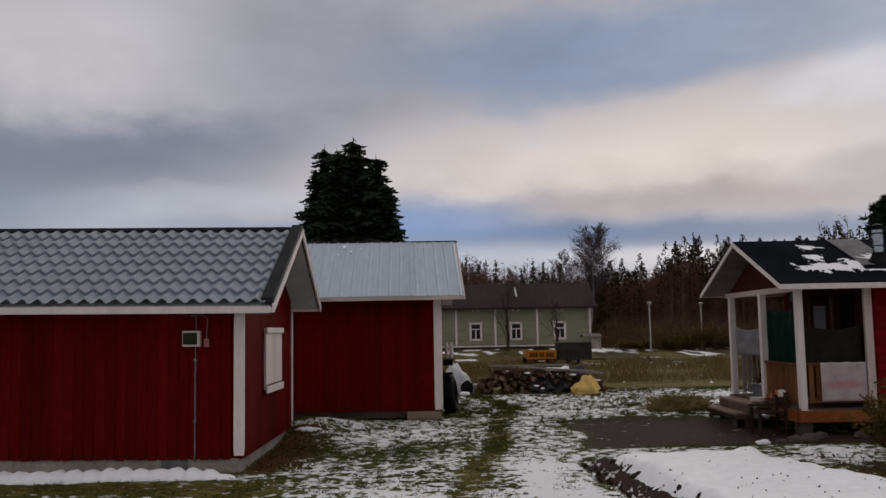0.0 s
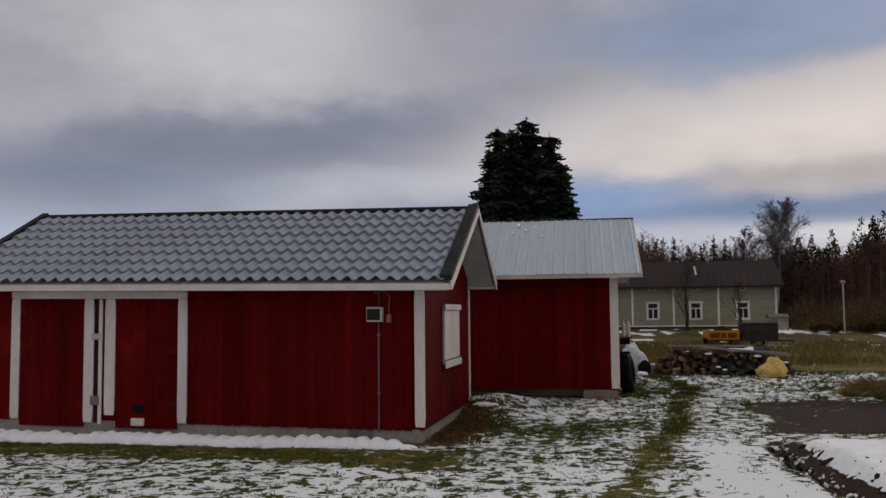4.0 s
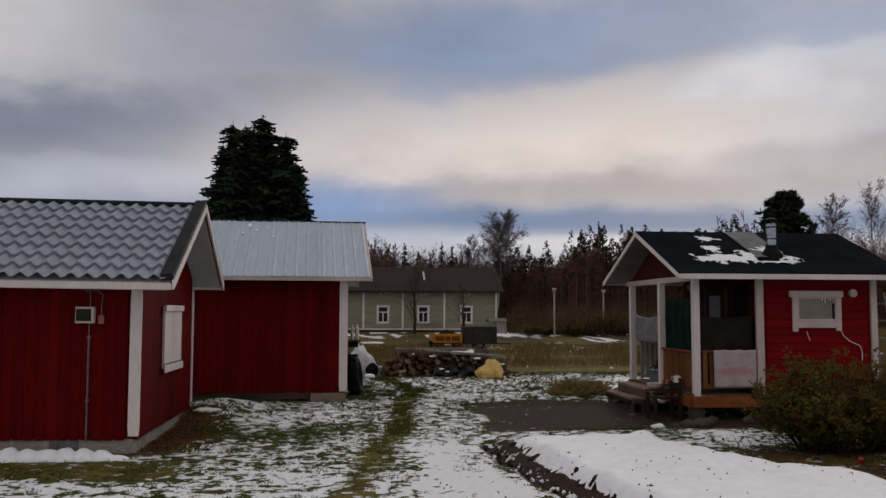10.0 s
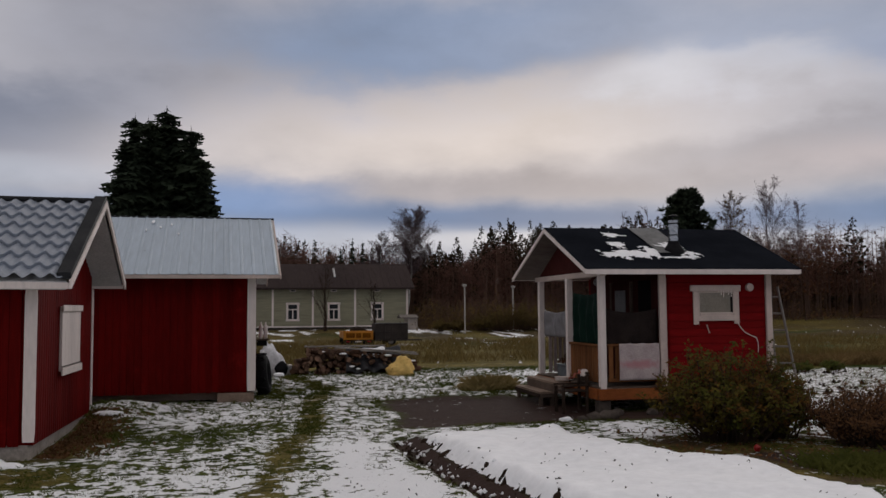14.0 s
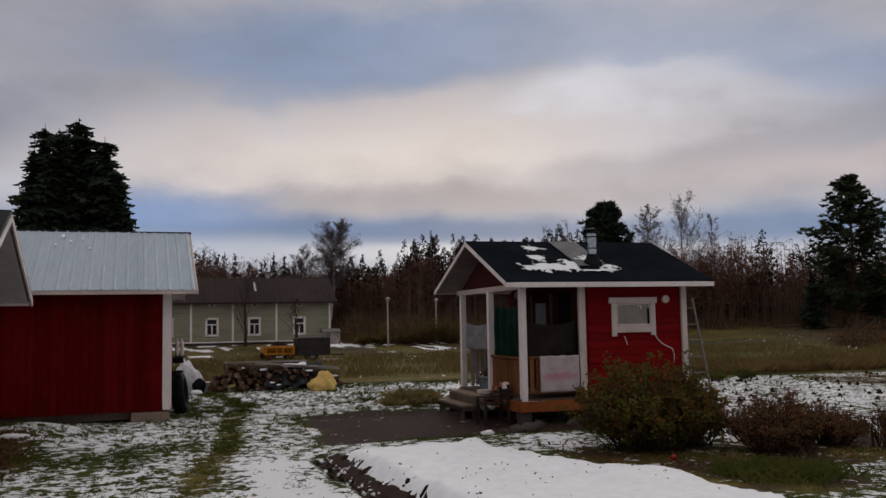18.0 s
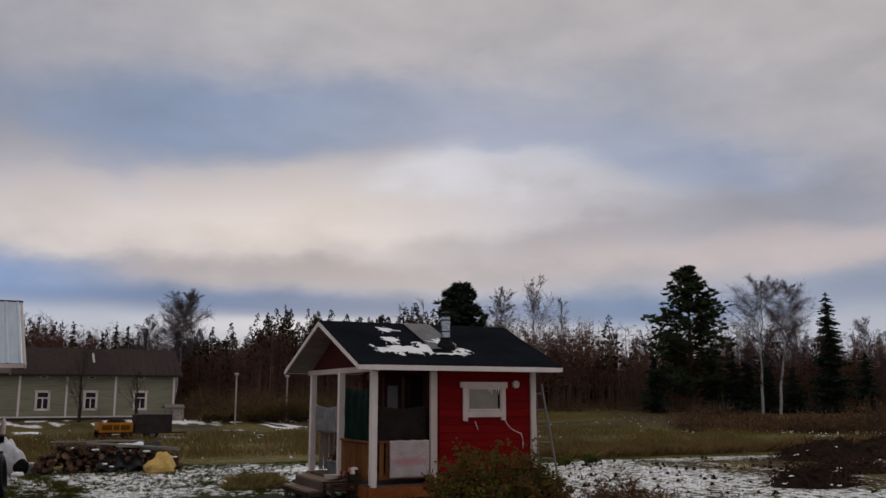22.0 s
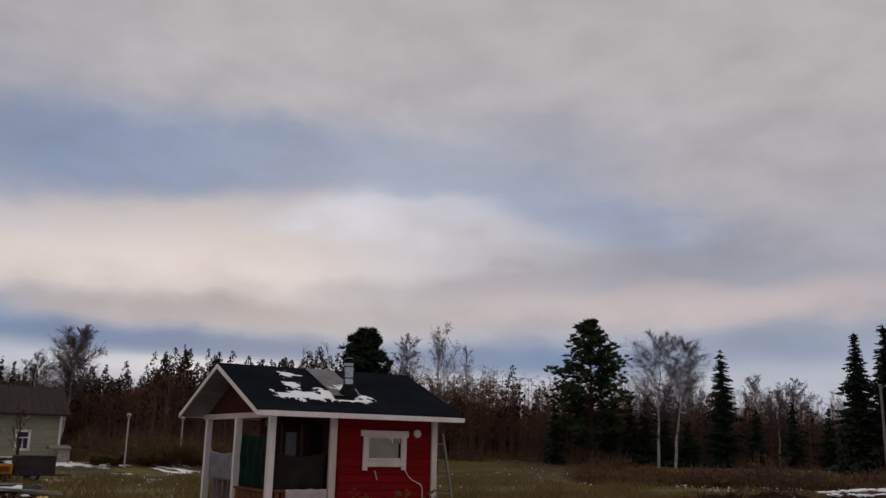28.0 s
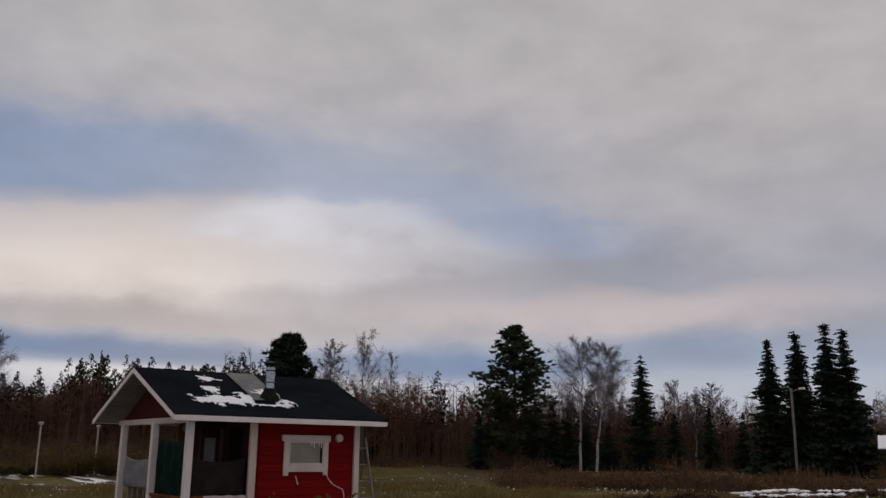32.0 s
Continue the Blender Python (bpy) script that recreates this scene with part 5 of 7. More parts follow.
for k in range(5700):
    deg = gw.uniform(7, 29) if k >= 4600 else gw.uniform(-45, 76) if k < 2600 else gw.uniform(41, 70) if k < 3400 else gw.uniform(22, 77)
    dist = wood_edge(deg) + gw.uniform(-4 if deg > 26 else -7, 12) if k < 2600 else gw.uniform(47, 54) if k < 3400 else wood_edge(deg) + gw.uniform(10, 26) if k < 4600 else gw.uniform(58, 68)
    x, y = dist * math.sin(radians(deg)), dist * math.cos(radians(deg))
    if -7 < x < 11 and y < 67:
        continue
    z0 = height(x, y)
    hh = gw.uniform(0.8, 1.9) * (1.1 + 1.0 * noise.noise((deg * 0.7, dist * 0.2, 5.0))) if k >= 4600 else gw.uniform(2.2, 4.6) if k >= 3400 else gw.uniform(0.5, 1.0) * max(0.25, 1.1 + 1.7 * noise.noise((deg * 0.55, dist * 0.12, 2.0))) if k >= 2600 else gw.uniform(0.4, 1.4) * (1 + 0.9 * noise.noise((deg * 0.7, dist * 0.2, 5.0))) if gw.random() < 0.7 else gw.uniform(1.5, 4.2)
    for _ in range(7):
        q = Vector((x + gw.gauss(0, 0.5), y + gw.gauss(0, 0.5), z0 - 0.1))
        tube(sv, sf, q, q + Vector((gw.uniform(-0.4, 0.4), gw.uniform(-0.4, 0.4), hh * gw.uniform(0.6, 1.1))), 0.018, 0.008, 3)
    for _ in range(22):
        (pts1 if (deg < 30 or gw.random() < 0.3) else pts2).append(Vector((x + gw.gauss(0, 0.6), y + gw.gauss(0, 0.6), z0 + hh * gw.uniform(0.05, 0.8))))
tagged(new("thicket_stems", plain_mesh("thicket_stems", sv, sf, material("brown_thicket_stems", (0.13, 0.082, 0.058), (0.08, 0.052, 0.038), 0.4, 0.9, 0.0, fine=4))), "tangled bare brown undergrowth along the wood", "thicket", kind="stuff")
tagged(new("thicket_leaves", leaf_mesh("thicket_leaves", pts1, 0.085, GOLD_LEAF, 6)), "withered yellow-brown leaves of the undergrowth", "foliage", kind="stuff")
tagged(new("thicket_leaves", leaf_mesh("thicket_leaves", pts2, 0.09, BUSH_BROWN, 7)), "withered brown leaves of the undergrowth", "foliage", kind="stuff")


# ---- cabin: window, porch, chimney, snow on the roof ----
def rod(name, pts, r, mat, parent, label="", sides=8, kind=""):
    vs, fs = [], []
    for a, b in zip(pts[:-1], pts[1:]):
        tube(vs, fs, a, b, r, r, sides)
    return link_part(name, plain_mesh(name, vs, fs, mat, True), parent, label, kind=kind)


def sheet(name, corner, u, v, nu, nv, mat, parent, label="", wave=0.02, folds=5.0, thick=0.006, sag=0.0, seed=1):
    """A hung cloth over corner + a*u + b*v with soft folds and some thickness."""
    corner, u, v = Vector(corner), Vector(u), Vector(v)
    nrm = u.cross(v).normalized()
    vs, fs = [], []
    for side in (0, 1):
        for j in range(nv + 1):
            for i in range(nu + 1):
                a, b = i / nu, j / nv
                d = wave * math.sin(folds * 6.283 * a + 1.3 * math.sin(3 * b)) * (0.3 + 0.7 * (1 - b)) + wave * noise.noise((a * 4, b * 4, seed * 3.7))
                drop = sag * (4 * a * (1 - a)) * b + 0.02 * noise.noise((a * 6, b * 2, seed)) * (1 if j in (0, nv) else 0)
                p = corner + u * a + v * b * (1 - drop) + nrm * (d + side * thick)
                vs.append(tuple(p))
    n = nu + 1
    off = n * (nv + 1)
    for j in range(nv):
        for i in range(nu):
            k = j * n + i
            fs.append((k, k + 1, k + n + 1, k + n))
            fs.append((off + k, off + k + n, off + k + n + 1, off + k + 1))
    for i in range(nu):
        fs += [(i, off + i, off + i + 1, i + 1), (nv * n + i, nv * n + i + 1, off + nv * n + i + 1, off + nv * n + i)]
    for j in range(nv):
        fs += [(j * n, (j + 1) * n, off + (j + 1) * n, off + j * n), (j * n + nu, off + j * n + nu, off + (j + 1) * n + nu, (j + 1) * n + nu)]
    return plain_mesh(name, vs, fs, mat, True)


WY = AY0 - 0.005
win = part("window", add_box(bmesh.new(), (7.0, WY - 0.02, 1.5), (7.66, WY, 1.9), 0.003), material("misted_pane", (0.26, 0.225, 0.18), (0.2, 0.175, 0.14), 3, 0.25, 0.0), cabin, "small window with a pale curtain and worn cream frame")
for lo, hi, dy in (((6.93, 1.36), (7.02, 1.98), 0.03), ((7.65, 1.37), (7.74, 1.98), 0.03), ((6.88, 1.9), (7.77, 2.0), 0.042), ((7.0, 1.42), (7.67, 1.51), 0.034), ((7.02, 1.875), (7.65, 1.9), 0.024), ((7.02, 1.51), (7.045, 1.88), 0.024), ((7.63, 1.51), (7.65, 1.88), 0.024), ((7.045, 1.51), (7.63, 1.56), 0.026)):
    box("frame_board", (lo[0], WY - dy, lo[1]), (hi[0], WY - 0.001, hi[1]), CREAM, win, "", 0.006)
box("gap", (7.585, WY - 0.0225, 1.56), (7.628, WY - 0.0205, 1.873), DARK, win)
for k in range(6):
    x = 7.36 + k * 0.045
    box("icicle", (x, WY - 0.05, 1.875 - 0.035 * (k % 3)), (x + 0.013, WY - 0.043, 1.91), WHITE, win, "", 0.004)
vs, fs = [], []
tube(vs, fs, (7.94, WY - 0.045, 1.965), (7.94, WY + 0.01, 1.965), 0.062, 0.066, 16)
i = len(vs)
vs.append((7.94, WY - 0.05, 1.965))
fs += [(k, (k + 1) % 16, i) for k in range(16)]
link_part("air_vent", plain_mesh("air_vent", vs, fs, CREAM), cabin, "round cream air vent")
rod("hose", [(7.7, WY - 0.03, 1.4), (7.76, WY - 0.03, 1.3), (7.84, WY - 0.035, 1.22), (7.93, WY - 0.03, 1.18), (8.03, WY - 0.03, 1.14), (8.06, WY - 0.03, 1.05), (8.06, WY - 0.03, 0.9)], 0.0065, WHITE, cabin, "thin pale hose hanging on the wall")
rod("wire_end", [(7.15, WY - 0.03, 1.36), (7.17, WY - 0.03, 1.3), (7.2, WY - 0.03, 1.22)], 0.009, CREAM, cabin)
for x, y in ((5.4, 13.42), (5.4, 16.4), (6.5, 13.45), (8.2, 13.45), (6.5, 16.4), (8.2, 16.4)):
    board("pile", (x, y, -0.15), (0.2, 0.2, 0.42), STONE, cabin, "dark concrete footing")
box("sill_beam", (PX + 0.02, AY0 + 0.03, 0.18), (AX1 - 0.03, AY0 + 0.13, 0.3), OLD_WOOD, cabin)
box("floor", (PX, AY0 + 0.13, 0.22), (AX1 - 0.03, AY1 - 0.03, 0.3), OLD_WOOD, cabin)
# porch deck
box("deck_beam", (5.3, AY0 - 0.02, 0.19), (6.4, AY0 + 0.04, 0.365), DECK, cabin, "orange-stained deck beam", 0.006)
box("deck_beam", (5.3, 16.46, 0.19), (6.4, 16.52, 0.365), DECK, cabin, "", 0.006)
box("deck_beam", (5.27, 13.35, 0.19), (5.33, 16.45, 0.365), DECK, cabin, "", 0.006)
for k in range(26):
    y = 13.32 + k * 0.123
    board("deck_board", (5.86, y + 0.055, 0.368), (1.1, 0.112, 0.03), OLD_WOOD, cabin)
# railings
RAIL_WOOD = material("brown_stained_wood", (0.2, 0.085, 0.034), (0.145, 0.06, 0.025), 2.0, 0.7, 0.3, (1, 1, 0.3), fine=30, random=0.2)
PINK_WOOD = material("pale_pinkish_wood", (0.36, 0.29, 0.28), (0.27, 0.215, 0.205), 2, 0.85, 0.4, fine=30, random=0.15)
rail = part("railing", add_box(bmesh.new(), (5.47, AY0 + 0.005, 1.03), (6.34, AY0 + 0.085, 1.07), 0.006), RAIL_WOOD, cabin, "brown-stained slatted porch railing")
box("bottom_rail", (5.47, AY0 + 0.02, 0.47), (6.34, AY0 + 0.07, 0.53), RAIL_WOOD, rail)
for k in range(8):
    board("slat", (5.52 + k * 0.108, AY0 + 0.045, 0.5), (0.07, 0.022, 0.54), RAIL_WOOD, rail)
rail = part("railing", add_box(bmesh.new(), (5.345, 13.42, 1.02), (5.42, 14.8, 1.06), 0.006), RAIL_WOOD, cabin, "brown-stained slatted porch railing")
box("bottom_rail", (5.36, 13.42, 0.45), (5.41, 14.8, 0.51), RAIL_WOOD, rail)
for k in range(14):
    board("slat", (5.385, 13.47 + k * 0.099, 0.46), (0.068, 0.022, 0.57), RAIL_WOOD, rail, rz=90)
rail = part("railing", add_box(bmesh.new(), (5.5, 16.36, 1.08), (6.4, 16.43, 1.12), 0.006), PINK_WOOD, cabin, "pale weathered slatted railing at the back of the porch")
for k in range(9):
    board("slat", (5.55 + k * 0.098, 16.4, 0.42), (0.07, 0.022, 0.67), PINK_WOOD, rail)
door = part("cabin_door", add_box(bmesh.new(), (PX - 0.03, 14.55, 0.41), (PX - 0.004, 15.35, 2.05), 0.005), RED_DARK, cabin, "dark cabin door with a pale window pane")
box("door_pane", (PX - 0.045, 14.72, 1.35), (PX - 0.031, 15.18, 1.95), material("pale_pane", (0.2, 0.2, 0.21), (0.15, 0.15, 0.16), 3, 0.3, 0.0), door, "", 0.004)
for y0, y1 in ((14.47, 14.55), (15.35, 15.43)):
    box("door_frame", (PX - 0.04, y0, 0.41), (PX - 0.002, y1, 2.1), OLD_WOOD, door, "", 0.005)
# added near-black panel puts the dark of the porch interior into colour
box("wall_plank", (PX - 0.03, 13.75, 0.45), (PX - 0.006, 14.2, 2.1), DARK, cabin, "near-black panel that darkens the porch interior")



def stain(m, c, r, colour):
    """A soft-edged stain of its own shape on a cloth."""
    t = m.node_tree
    geo = t.nodes.new("ShaderNodeNewGeometry")
    mp = t.nodes.new("ShaderNodeMapping")
    mp.inputs["Location"].default_value = tuple(-a / b for a, b in zip(c, r))
    mp.inputs["Scale"].default_value = tuple(1 / b for b in r)
    t.links.new(geo.outputs["Position"], mp.inputs["Vector"])
    flat = t.nodes.new("ShaderNodeVectorMath")
    flat.operation = "MULTIPLY"
    flat.inputs[1].default_value = (1, 0, 1)
    t.links.new(mp.outputs[0], flat.inputs[0])
    size = t.nodes.new("ShaderNodeVectorMath")
    size.operation = "LENGTH"
    t.links.new(flat.outputs[0], size.inputs[0])
    nz = t.nodes.new("ShaderNodeTexNoise")
    nz.inputs["Scale"].default_value = 14.0
    t.links.new(geo.outputs["Position"], nz.inputs["Vector"])
    add = t.nodes.new("ShaderNodeMath")
    t.links.new(size.outputs["Value"], add.inputs[0])
    t.links.new(nz.outputs["Fac"], add.inputs[1])
    rng = t.nodes.new("ShaderNodeMapRange")
    rng.interpolation_type = "SMOOTHSTEP"
    rng.inputs[1].default_value, rng.inputs[2].default_value, rng.inputs[3].default_value, rng.inputs[4].default_value = 0.7, 1.7, 0.85, 0.0
    t.links.new(add.outputs[0], rng.inputs[0])
    bsdf = t.nodes["Principled BSDF"]
    mx = t.nodes.new("ShaderNodeMix")
    mx.data_type = "RGBA"
    t.links.new(rng.outputs[0], mx.inputs[0])
    t.links.new(bsdf.inputs["Base Color"].links[0].from_socket, mx.inputs[6])
    mx.inputs[7].default_value = (*colour, 1)
    t.links.new(mx.outputs[2], bsdf.inputs["Base Color"])


CURTAIN = material("brown_curtain", (0.03, 0.022, 0.02), (0.02, 0.015, 0.014), 4, 0.95, 0.3)
TARP = material("dark_green_tarp", (0.006, 0.022, 0.015), (0.004, 0.015, 0.011), 5, 0.6, 0.4, fine=14)
PLASTIC = material("grey_plastic_film", (0.2, 0.19, 0.2), (0.15, 0.145, 0.15), 4, 0.5, 0.4, fine=10)
RUG = material("washed_out_rug", (0.5, 0.42, 0.41), (0.42, 0.34, 0.335), 5, 0.95, 0.4, fine=60, spots=(0.36, 0.29, 0.29), spot_scale=5.0, spot_at=0.6)
stain(RUG, (5.96, 0, 0.75), (0.5, 1.0, 0.085), (0.47, 0.22, 0.235))
for nm, c, u, v, mt, lb, kw in (
        ("curtain", (5.47, AY0 + 0.11, 1.03), (0.88, 0, 0), (0, 0, 0.6), CURTAIN, "dark brown cloth hung across the porch front", dict(sag=0.1, folds=3.5, wave=0.02)),
        ("tarpaulin", (5.44, 14.76, 1.0), (0, -1.3, 0), (0, 0, 0.92), TARP, "dark green tarpaulin hung inside the porch", dict(sag=0.06, folds=4.0, wave=0.035)),
        ("plastic_sheet", (5.42, 16.3, 1.12), (0, -1.25, 0), (0, 0, 0.5), PLASTIC, "greyish translucent sheet tied between porch posts", dict(sag=0.12, folds=2.0, wave=0.03))):
    tagged(new(nm, sheet(nm, c, u, v, 28, 10, mt, None, **kw)), lb, "cloth")
tagged(new("rug", sheet("rug", (5.63, AY0 - 0.03, 0.5), (0.68, 0, 0), (0, 0, 0.575), 24, 16, RUG, None, wave=0.008, folds=2.0, thick=0.012, seed=5)), "pale pink-stained rag rug hung over the porch railing", "rug")

lantern = thing("porch_lantern", (5.95, 14.95, 2.1), "small pale globe lantern hung under the porch roof", "lantern", local=True)
rod("cord", [(0, 0, 0.06), (0, 0, 0.75)], 0.005, DARK, lantern)
gb = bmesh.new()
bmesh.ops.create_uvsphere(gb, u_segments=14, v_segments=9, radius=0.07)
part("globe", gb, PLASTIC, lantern, "", True)
rod("cap", [(0, 0, 0.05), (0, 0, 0.08)], 0.035, IRON, lantern)

# chimney pipe
flue = thing("chimney_pipe", (6.83, 13.72, 2.58), "bright steel flue pipe with a black collar on the roof", "chimney", local=True)
vs, fs = [], []
for za, zb, ra, rb in ((-0.1, 0.02, 0.2, 0.17), (0.02, 0.12, 0.17, 0.1), (0.12, 0.17, 0.1, 0.09)):
    tube(vs, fs, (0, 0, za), (0, 0, zb), ra, rb, 14)
link_part("collar", plain_mesh("collar", vs, fs, RUBBER, True), flue, "black rubber collar")
vs, fs = [], []
for za, zb in ((0.15, 0.24), (0.25, 0.45), (0.46, 0.52)):
    tube(vs, fs, (0, 0, za), (0, 0, zb), 0.077, 0.077, 18)
tube(vs, fs, (0, 0, 0.1), (0, 0, 0.52), 0.071, 0.071, 18)
link_part("pipe", plain_mesh("pipe", vs, fs, STEEL, True), flue)
for k, z in enumerate((0.2, 0.26, 0.4, 0.455)):
    vs, fs = [], []
    tube(vs, fs, (0, 0, z), (0, 0, z + 0.018), 0.086, 0.086, 18)
    link_part("band", plain_mesh("band", vs, fs, TRIM_METAL if k % 2 else STEEL, True), flue)
vs, fs = [], []
tube(vs, fs, (0, 0, 0.59), (0, 0, 0.62), 0.095, 0.02, 14)
tube(vs, fs, (0, 0, 0.58), (0, 0, 0.59), 0.09, 0.095, 14)
for a in (0, 2.1, 4.2):
    tube(vs, fs, (0.075 * math.cos(a), 0.075 * math.sin(a), 0.5), (0.075 * math.cos(a), 0.075 * math.sin(a), 0.59), 0.008, 0.008, 4)
link_part("rain_cap", plain_mesh("rain_cap", vs, fs, TRIM_METAL), flue, "dark rain cap")


def roof_z(y):
    return 2.283 + 0.404 * (y - 12.95)


tin = bmesh.new()
q = [tin.verts.new((x, y, roof_z(y) + 0.008)) for x, y in ((6.53, 14.86), (7.06, 14.86), (7.02, 13.6), (6.51, 13.58))]
f0 = tin.faces.new(q)
r = bmesh.ops.extrude_face_region(tin, geom=[f0])
bmesh.ops.translate(tin, verts=[v for v in r["geom"] if isinstance(v, bmesh.types.BMVert)], vec=(0, 0, 0.006))
bmesh.ops.recalc_face_normals(tin, faces=tin.faces)
part("roof_hatch_plate", tin, material("dull_zinc", (0.17, 0.17, 0.17), (0.12, 0.12, 0.12), 4, 0.6, 0.2), cabin, "dull grey zinc sheet above the flue")


def roof_snow(name, cx, cy, rx, ry, seed, thick=0.035, step=0.024, skew=0.0, fill=0.8):
    """A ragged patch of snow lying on the felt."""
    vs, fs, idx = [], [], {}
    nx_, ny_ = int(2.6 * rx / step), int(2.6 * ry / step)
    for j in range(ny_ + 1):
        for i in range(nx_ + 1):
            u, v = (i / nx_ * 2 - 1) * 1.3, (j / ny_ * 2 - 1) * 1.3
            x, y = cx + u * rx + skew * v, cy + v * ry
            d = fill - math.sqrt(u * u + v * v) + 0.75 * noise.noise((x * 3.2, y * 3.6, seed)) + 0.75 * noise.noise((x * 8 + y * 5, y * 15, seed))
            idx[i, j] = len(vs) if d > -0.06 else None
            if d > -0.06:
                vs.append((x, y, roof_z(y) - 0.01 + thick * min(max(d * 3, 0), 1)))
    for j in range(ny_):
        for i in range(nx_):
            k = [idx[i, j], idx[i + 1, j], idx[i + 1, j + 1], idx[i, j + 1]]
            if None not in k:
                fs.append(tuple(k))
    return tagged(new(name, plain_mesh(name, vs, fs, SNOW, True)), "thin patch of old snow on the black roof", "snow")


roof_snow("roof_snow", 6.06, 13.6, 0.5, 0.27, 2.0, 0.022, skew=-0.06, fill=0.86)
roof_snow("roof_snow", 6.02, 14.52, 0.48, 0.22, 5.0, 0.012, fill=0.42)
roof_snow("roof_snow", 7.04, 13.66, 0.17, 0.36, 8.0, 0.022, fill=0.7)
roof_snow("roof_snow", 5.92, 14.02, 0.3, 0.22, 11.0, 0.012, fill=0.65)
roof_snow("roof_snow", 6.72, 13.38, 0.4, 0.07, 17.0, 0.018, fill=0.9)
roof_snow("roof_snow", 6.76, 13.98, 0.2, 0.3, 14.0, 0.025, fill=0.85)

# steps, chair and pots beside the porch
# treads paler than the risers: the light on their tops is in the colour
TREAD = material("lit_tread_wood", (0.3, 0.22, 0.165), (0.21, 0.152, 0.115), 2.0, 0.8, 0.4, fine=30, random=0.15)
steps = thing("porch_steps", (4.9, 15.6, 0), "low weathered plank steps up to the porch", "steps")
for k in range(3):
    board("tread", (4.86 + k * 0.1, 15.55, 0.165), (0.094, 1.5, 0.035), TREAD, steps, "pale brown tread, its lit top put into the colour")
for x, y in ((4.85, 14.9), (4.85, 16.2), (5.05, 14.9), (5.05, 16.2)):
    board("leg", (x, y, -0.08), (0.06, 0.06, 0.245), OLD_WOOD, steps)
box("riser", (4.82, 14.81, 0.1), (5.1, 14.835, 0.165), OLD_WOOD, steps, "", 0.004)
box("riser", (4.8, 14.84, 0.1), (4.825, 16.3, 0.165), DARK_WOOD, steps, "", 0.004)
for k in range(2):
    board("upper_tread", (5.08 + k * 0.125, 15.3, 0.335), (0.12, 1.9, 0.035), TREAD, steps)
box("upper_riser", (5.02, 14.36, 0.2), (5.05, 16.24, 0.335), OLD_WOOD, steps, "", 0.004)
chair = thing("garden_chair", (5.05, 13.9, -0.05), "dark weathered wooden garden chair with cloths on it", "chair", local=True)
for x, y, h in ((-0.2, -0.18, 0.42), (-0.2, 0.18, 0.42), (0.2, -0.18, 0.66), (0.2, 0.18, 0.66)):
    board("leg", (x, y, 0), (0.045, 0.045, h), DARK_WOOD, chair)
for k in range(4):
    board("seat_slat", (-0.16 + k * 0.105, 0, 0.34), (0.095, 0.42, 0.025), DARK_WOOD, chair)
for k in range(3):
    board("back_slat", (0.215, 0, 0.42 + k * 0.085), (0.022, 0.42, 0.07), DARK_WOOD, chair)
for y in (-0.2, 0.2):
    board("armrest", (0, y, 0.43), (0.46, 0.05, 0.03), DARK_WOOD, chair)
tagged(new("towel", sheet("towel", (4.93, 13.64, 0.5), (0.2, 0.04, 0.14), (0.05, 0.16, -0.02), 10, 8, material("salmon_cloth", (0.42, 0.14, 0.1), (0.3, 0.1, 0.08), 9, 0.95, 0.3), None, wave=0.03, folds=2)), "salmon-red cloth lying on the garden chair", "cloth")
tagged(new("dishcloth", sheet("dishcloth", (5.14, 13.7, 0.54), (0.15, 0.02, 0.02), (0.0, 0.12, 0.09), 8, 8, WHITE, None, wave=0.015, folds=2)), "white cloth over the back of the chair", "cloth")
tub = thing("planter_tub", (5.62, 15.5, 0.4), "grey-blue plastic tub with withered plants on the porch", "planter", local=True)
TUBM = material("grey_blue_plastic", (0.12, 0.14, 0.16), (0.09, 0.105, 0.12), 4, 0.5, 0.1)
part("tub", add_box(bmesh.new(), (-0.15, -0.3, 0), (0.15, 0.3, 0.2), 0.02), TUBM, tub)
box("rim", (-0.17, -0.32, 0.2), (0.17, 0.32, 0.225), TUBM, tub, "", 0.008)
gp = random.Random(12)
link_part("withered_plant", leaf_mesh("withered_plant", [Vector((gp.gauss(0, 0.08), gp.gauss(0, 0.16), 0.24 + abs(gp.gauss(0, 0.07)))) for _ in range(260)], 0.035, RUST_LEAF, 3), tub, "rusty withered plants", kind="stuff")
pot = thing("white_bowl", (5.2, 14.75, 0.37), "small white bowl on the porch step", "bowl", local=True)
vs, fs = [], []
tube(vs, fs, (0, 0, 0), (0, 0, 0.03), 0.05, 0.12, 14)
tube(vs, fs, (0, 0, 0.03), (0, 0, 0.09), 0.12, 0.14, 14)
link_part("bowl", plain_mesh("bowl", vs, fs, WHITE, True), pot)
PALE_WOOD = material("pale_grey_wood", (0.29, 0.265, 0.245), (0.21, 0.195, 0.18), 2, 0.85, 0.4, fine=30)
ladder = thing("ladder", (8.9, 13.9, 0), "narrow grey wooden ladder leaning under the cabin's eaves", "ladder")
for y, xf, xt in ((13.5, 8.98, 8.59), (13.64, 8.66, 8.49)):
    rod("rail", [(xf, y, -0.03), (xt, y, 1.98)], 0.022, PALE_WOOD, ladder, sides=6)
for k in range(7):
    f = (k + 0.5) / 7.2
    rod("rung", [(8.98 - 0.39 * f, 13.5, 2.0 * f), (8.66 - 0.17 * f, 13.64, 2.0 * f)], 0.017, PALE_WOOD, ladder, sides=6)


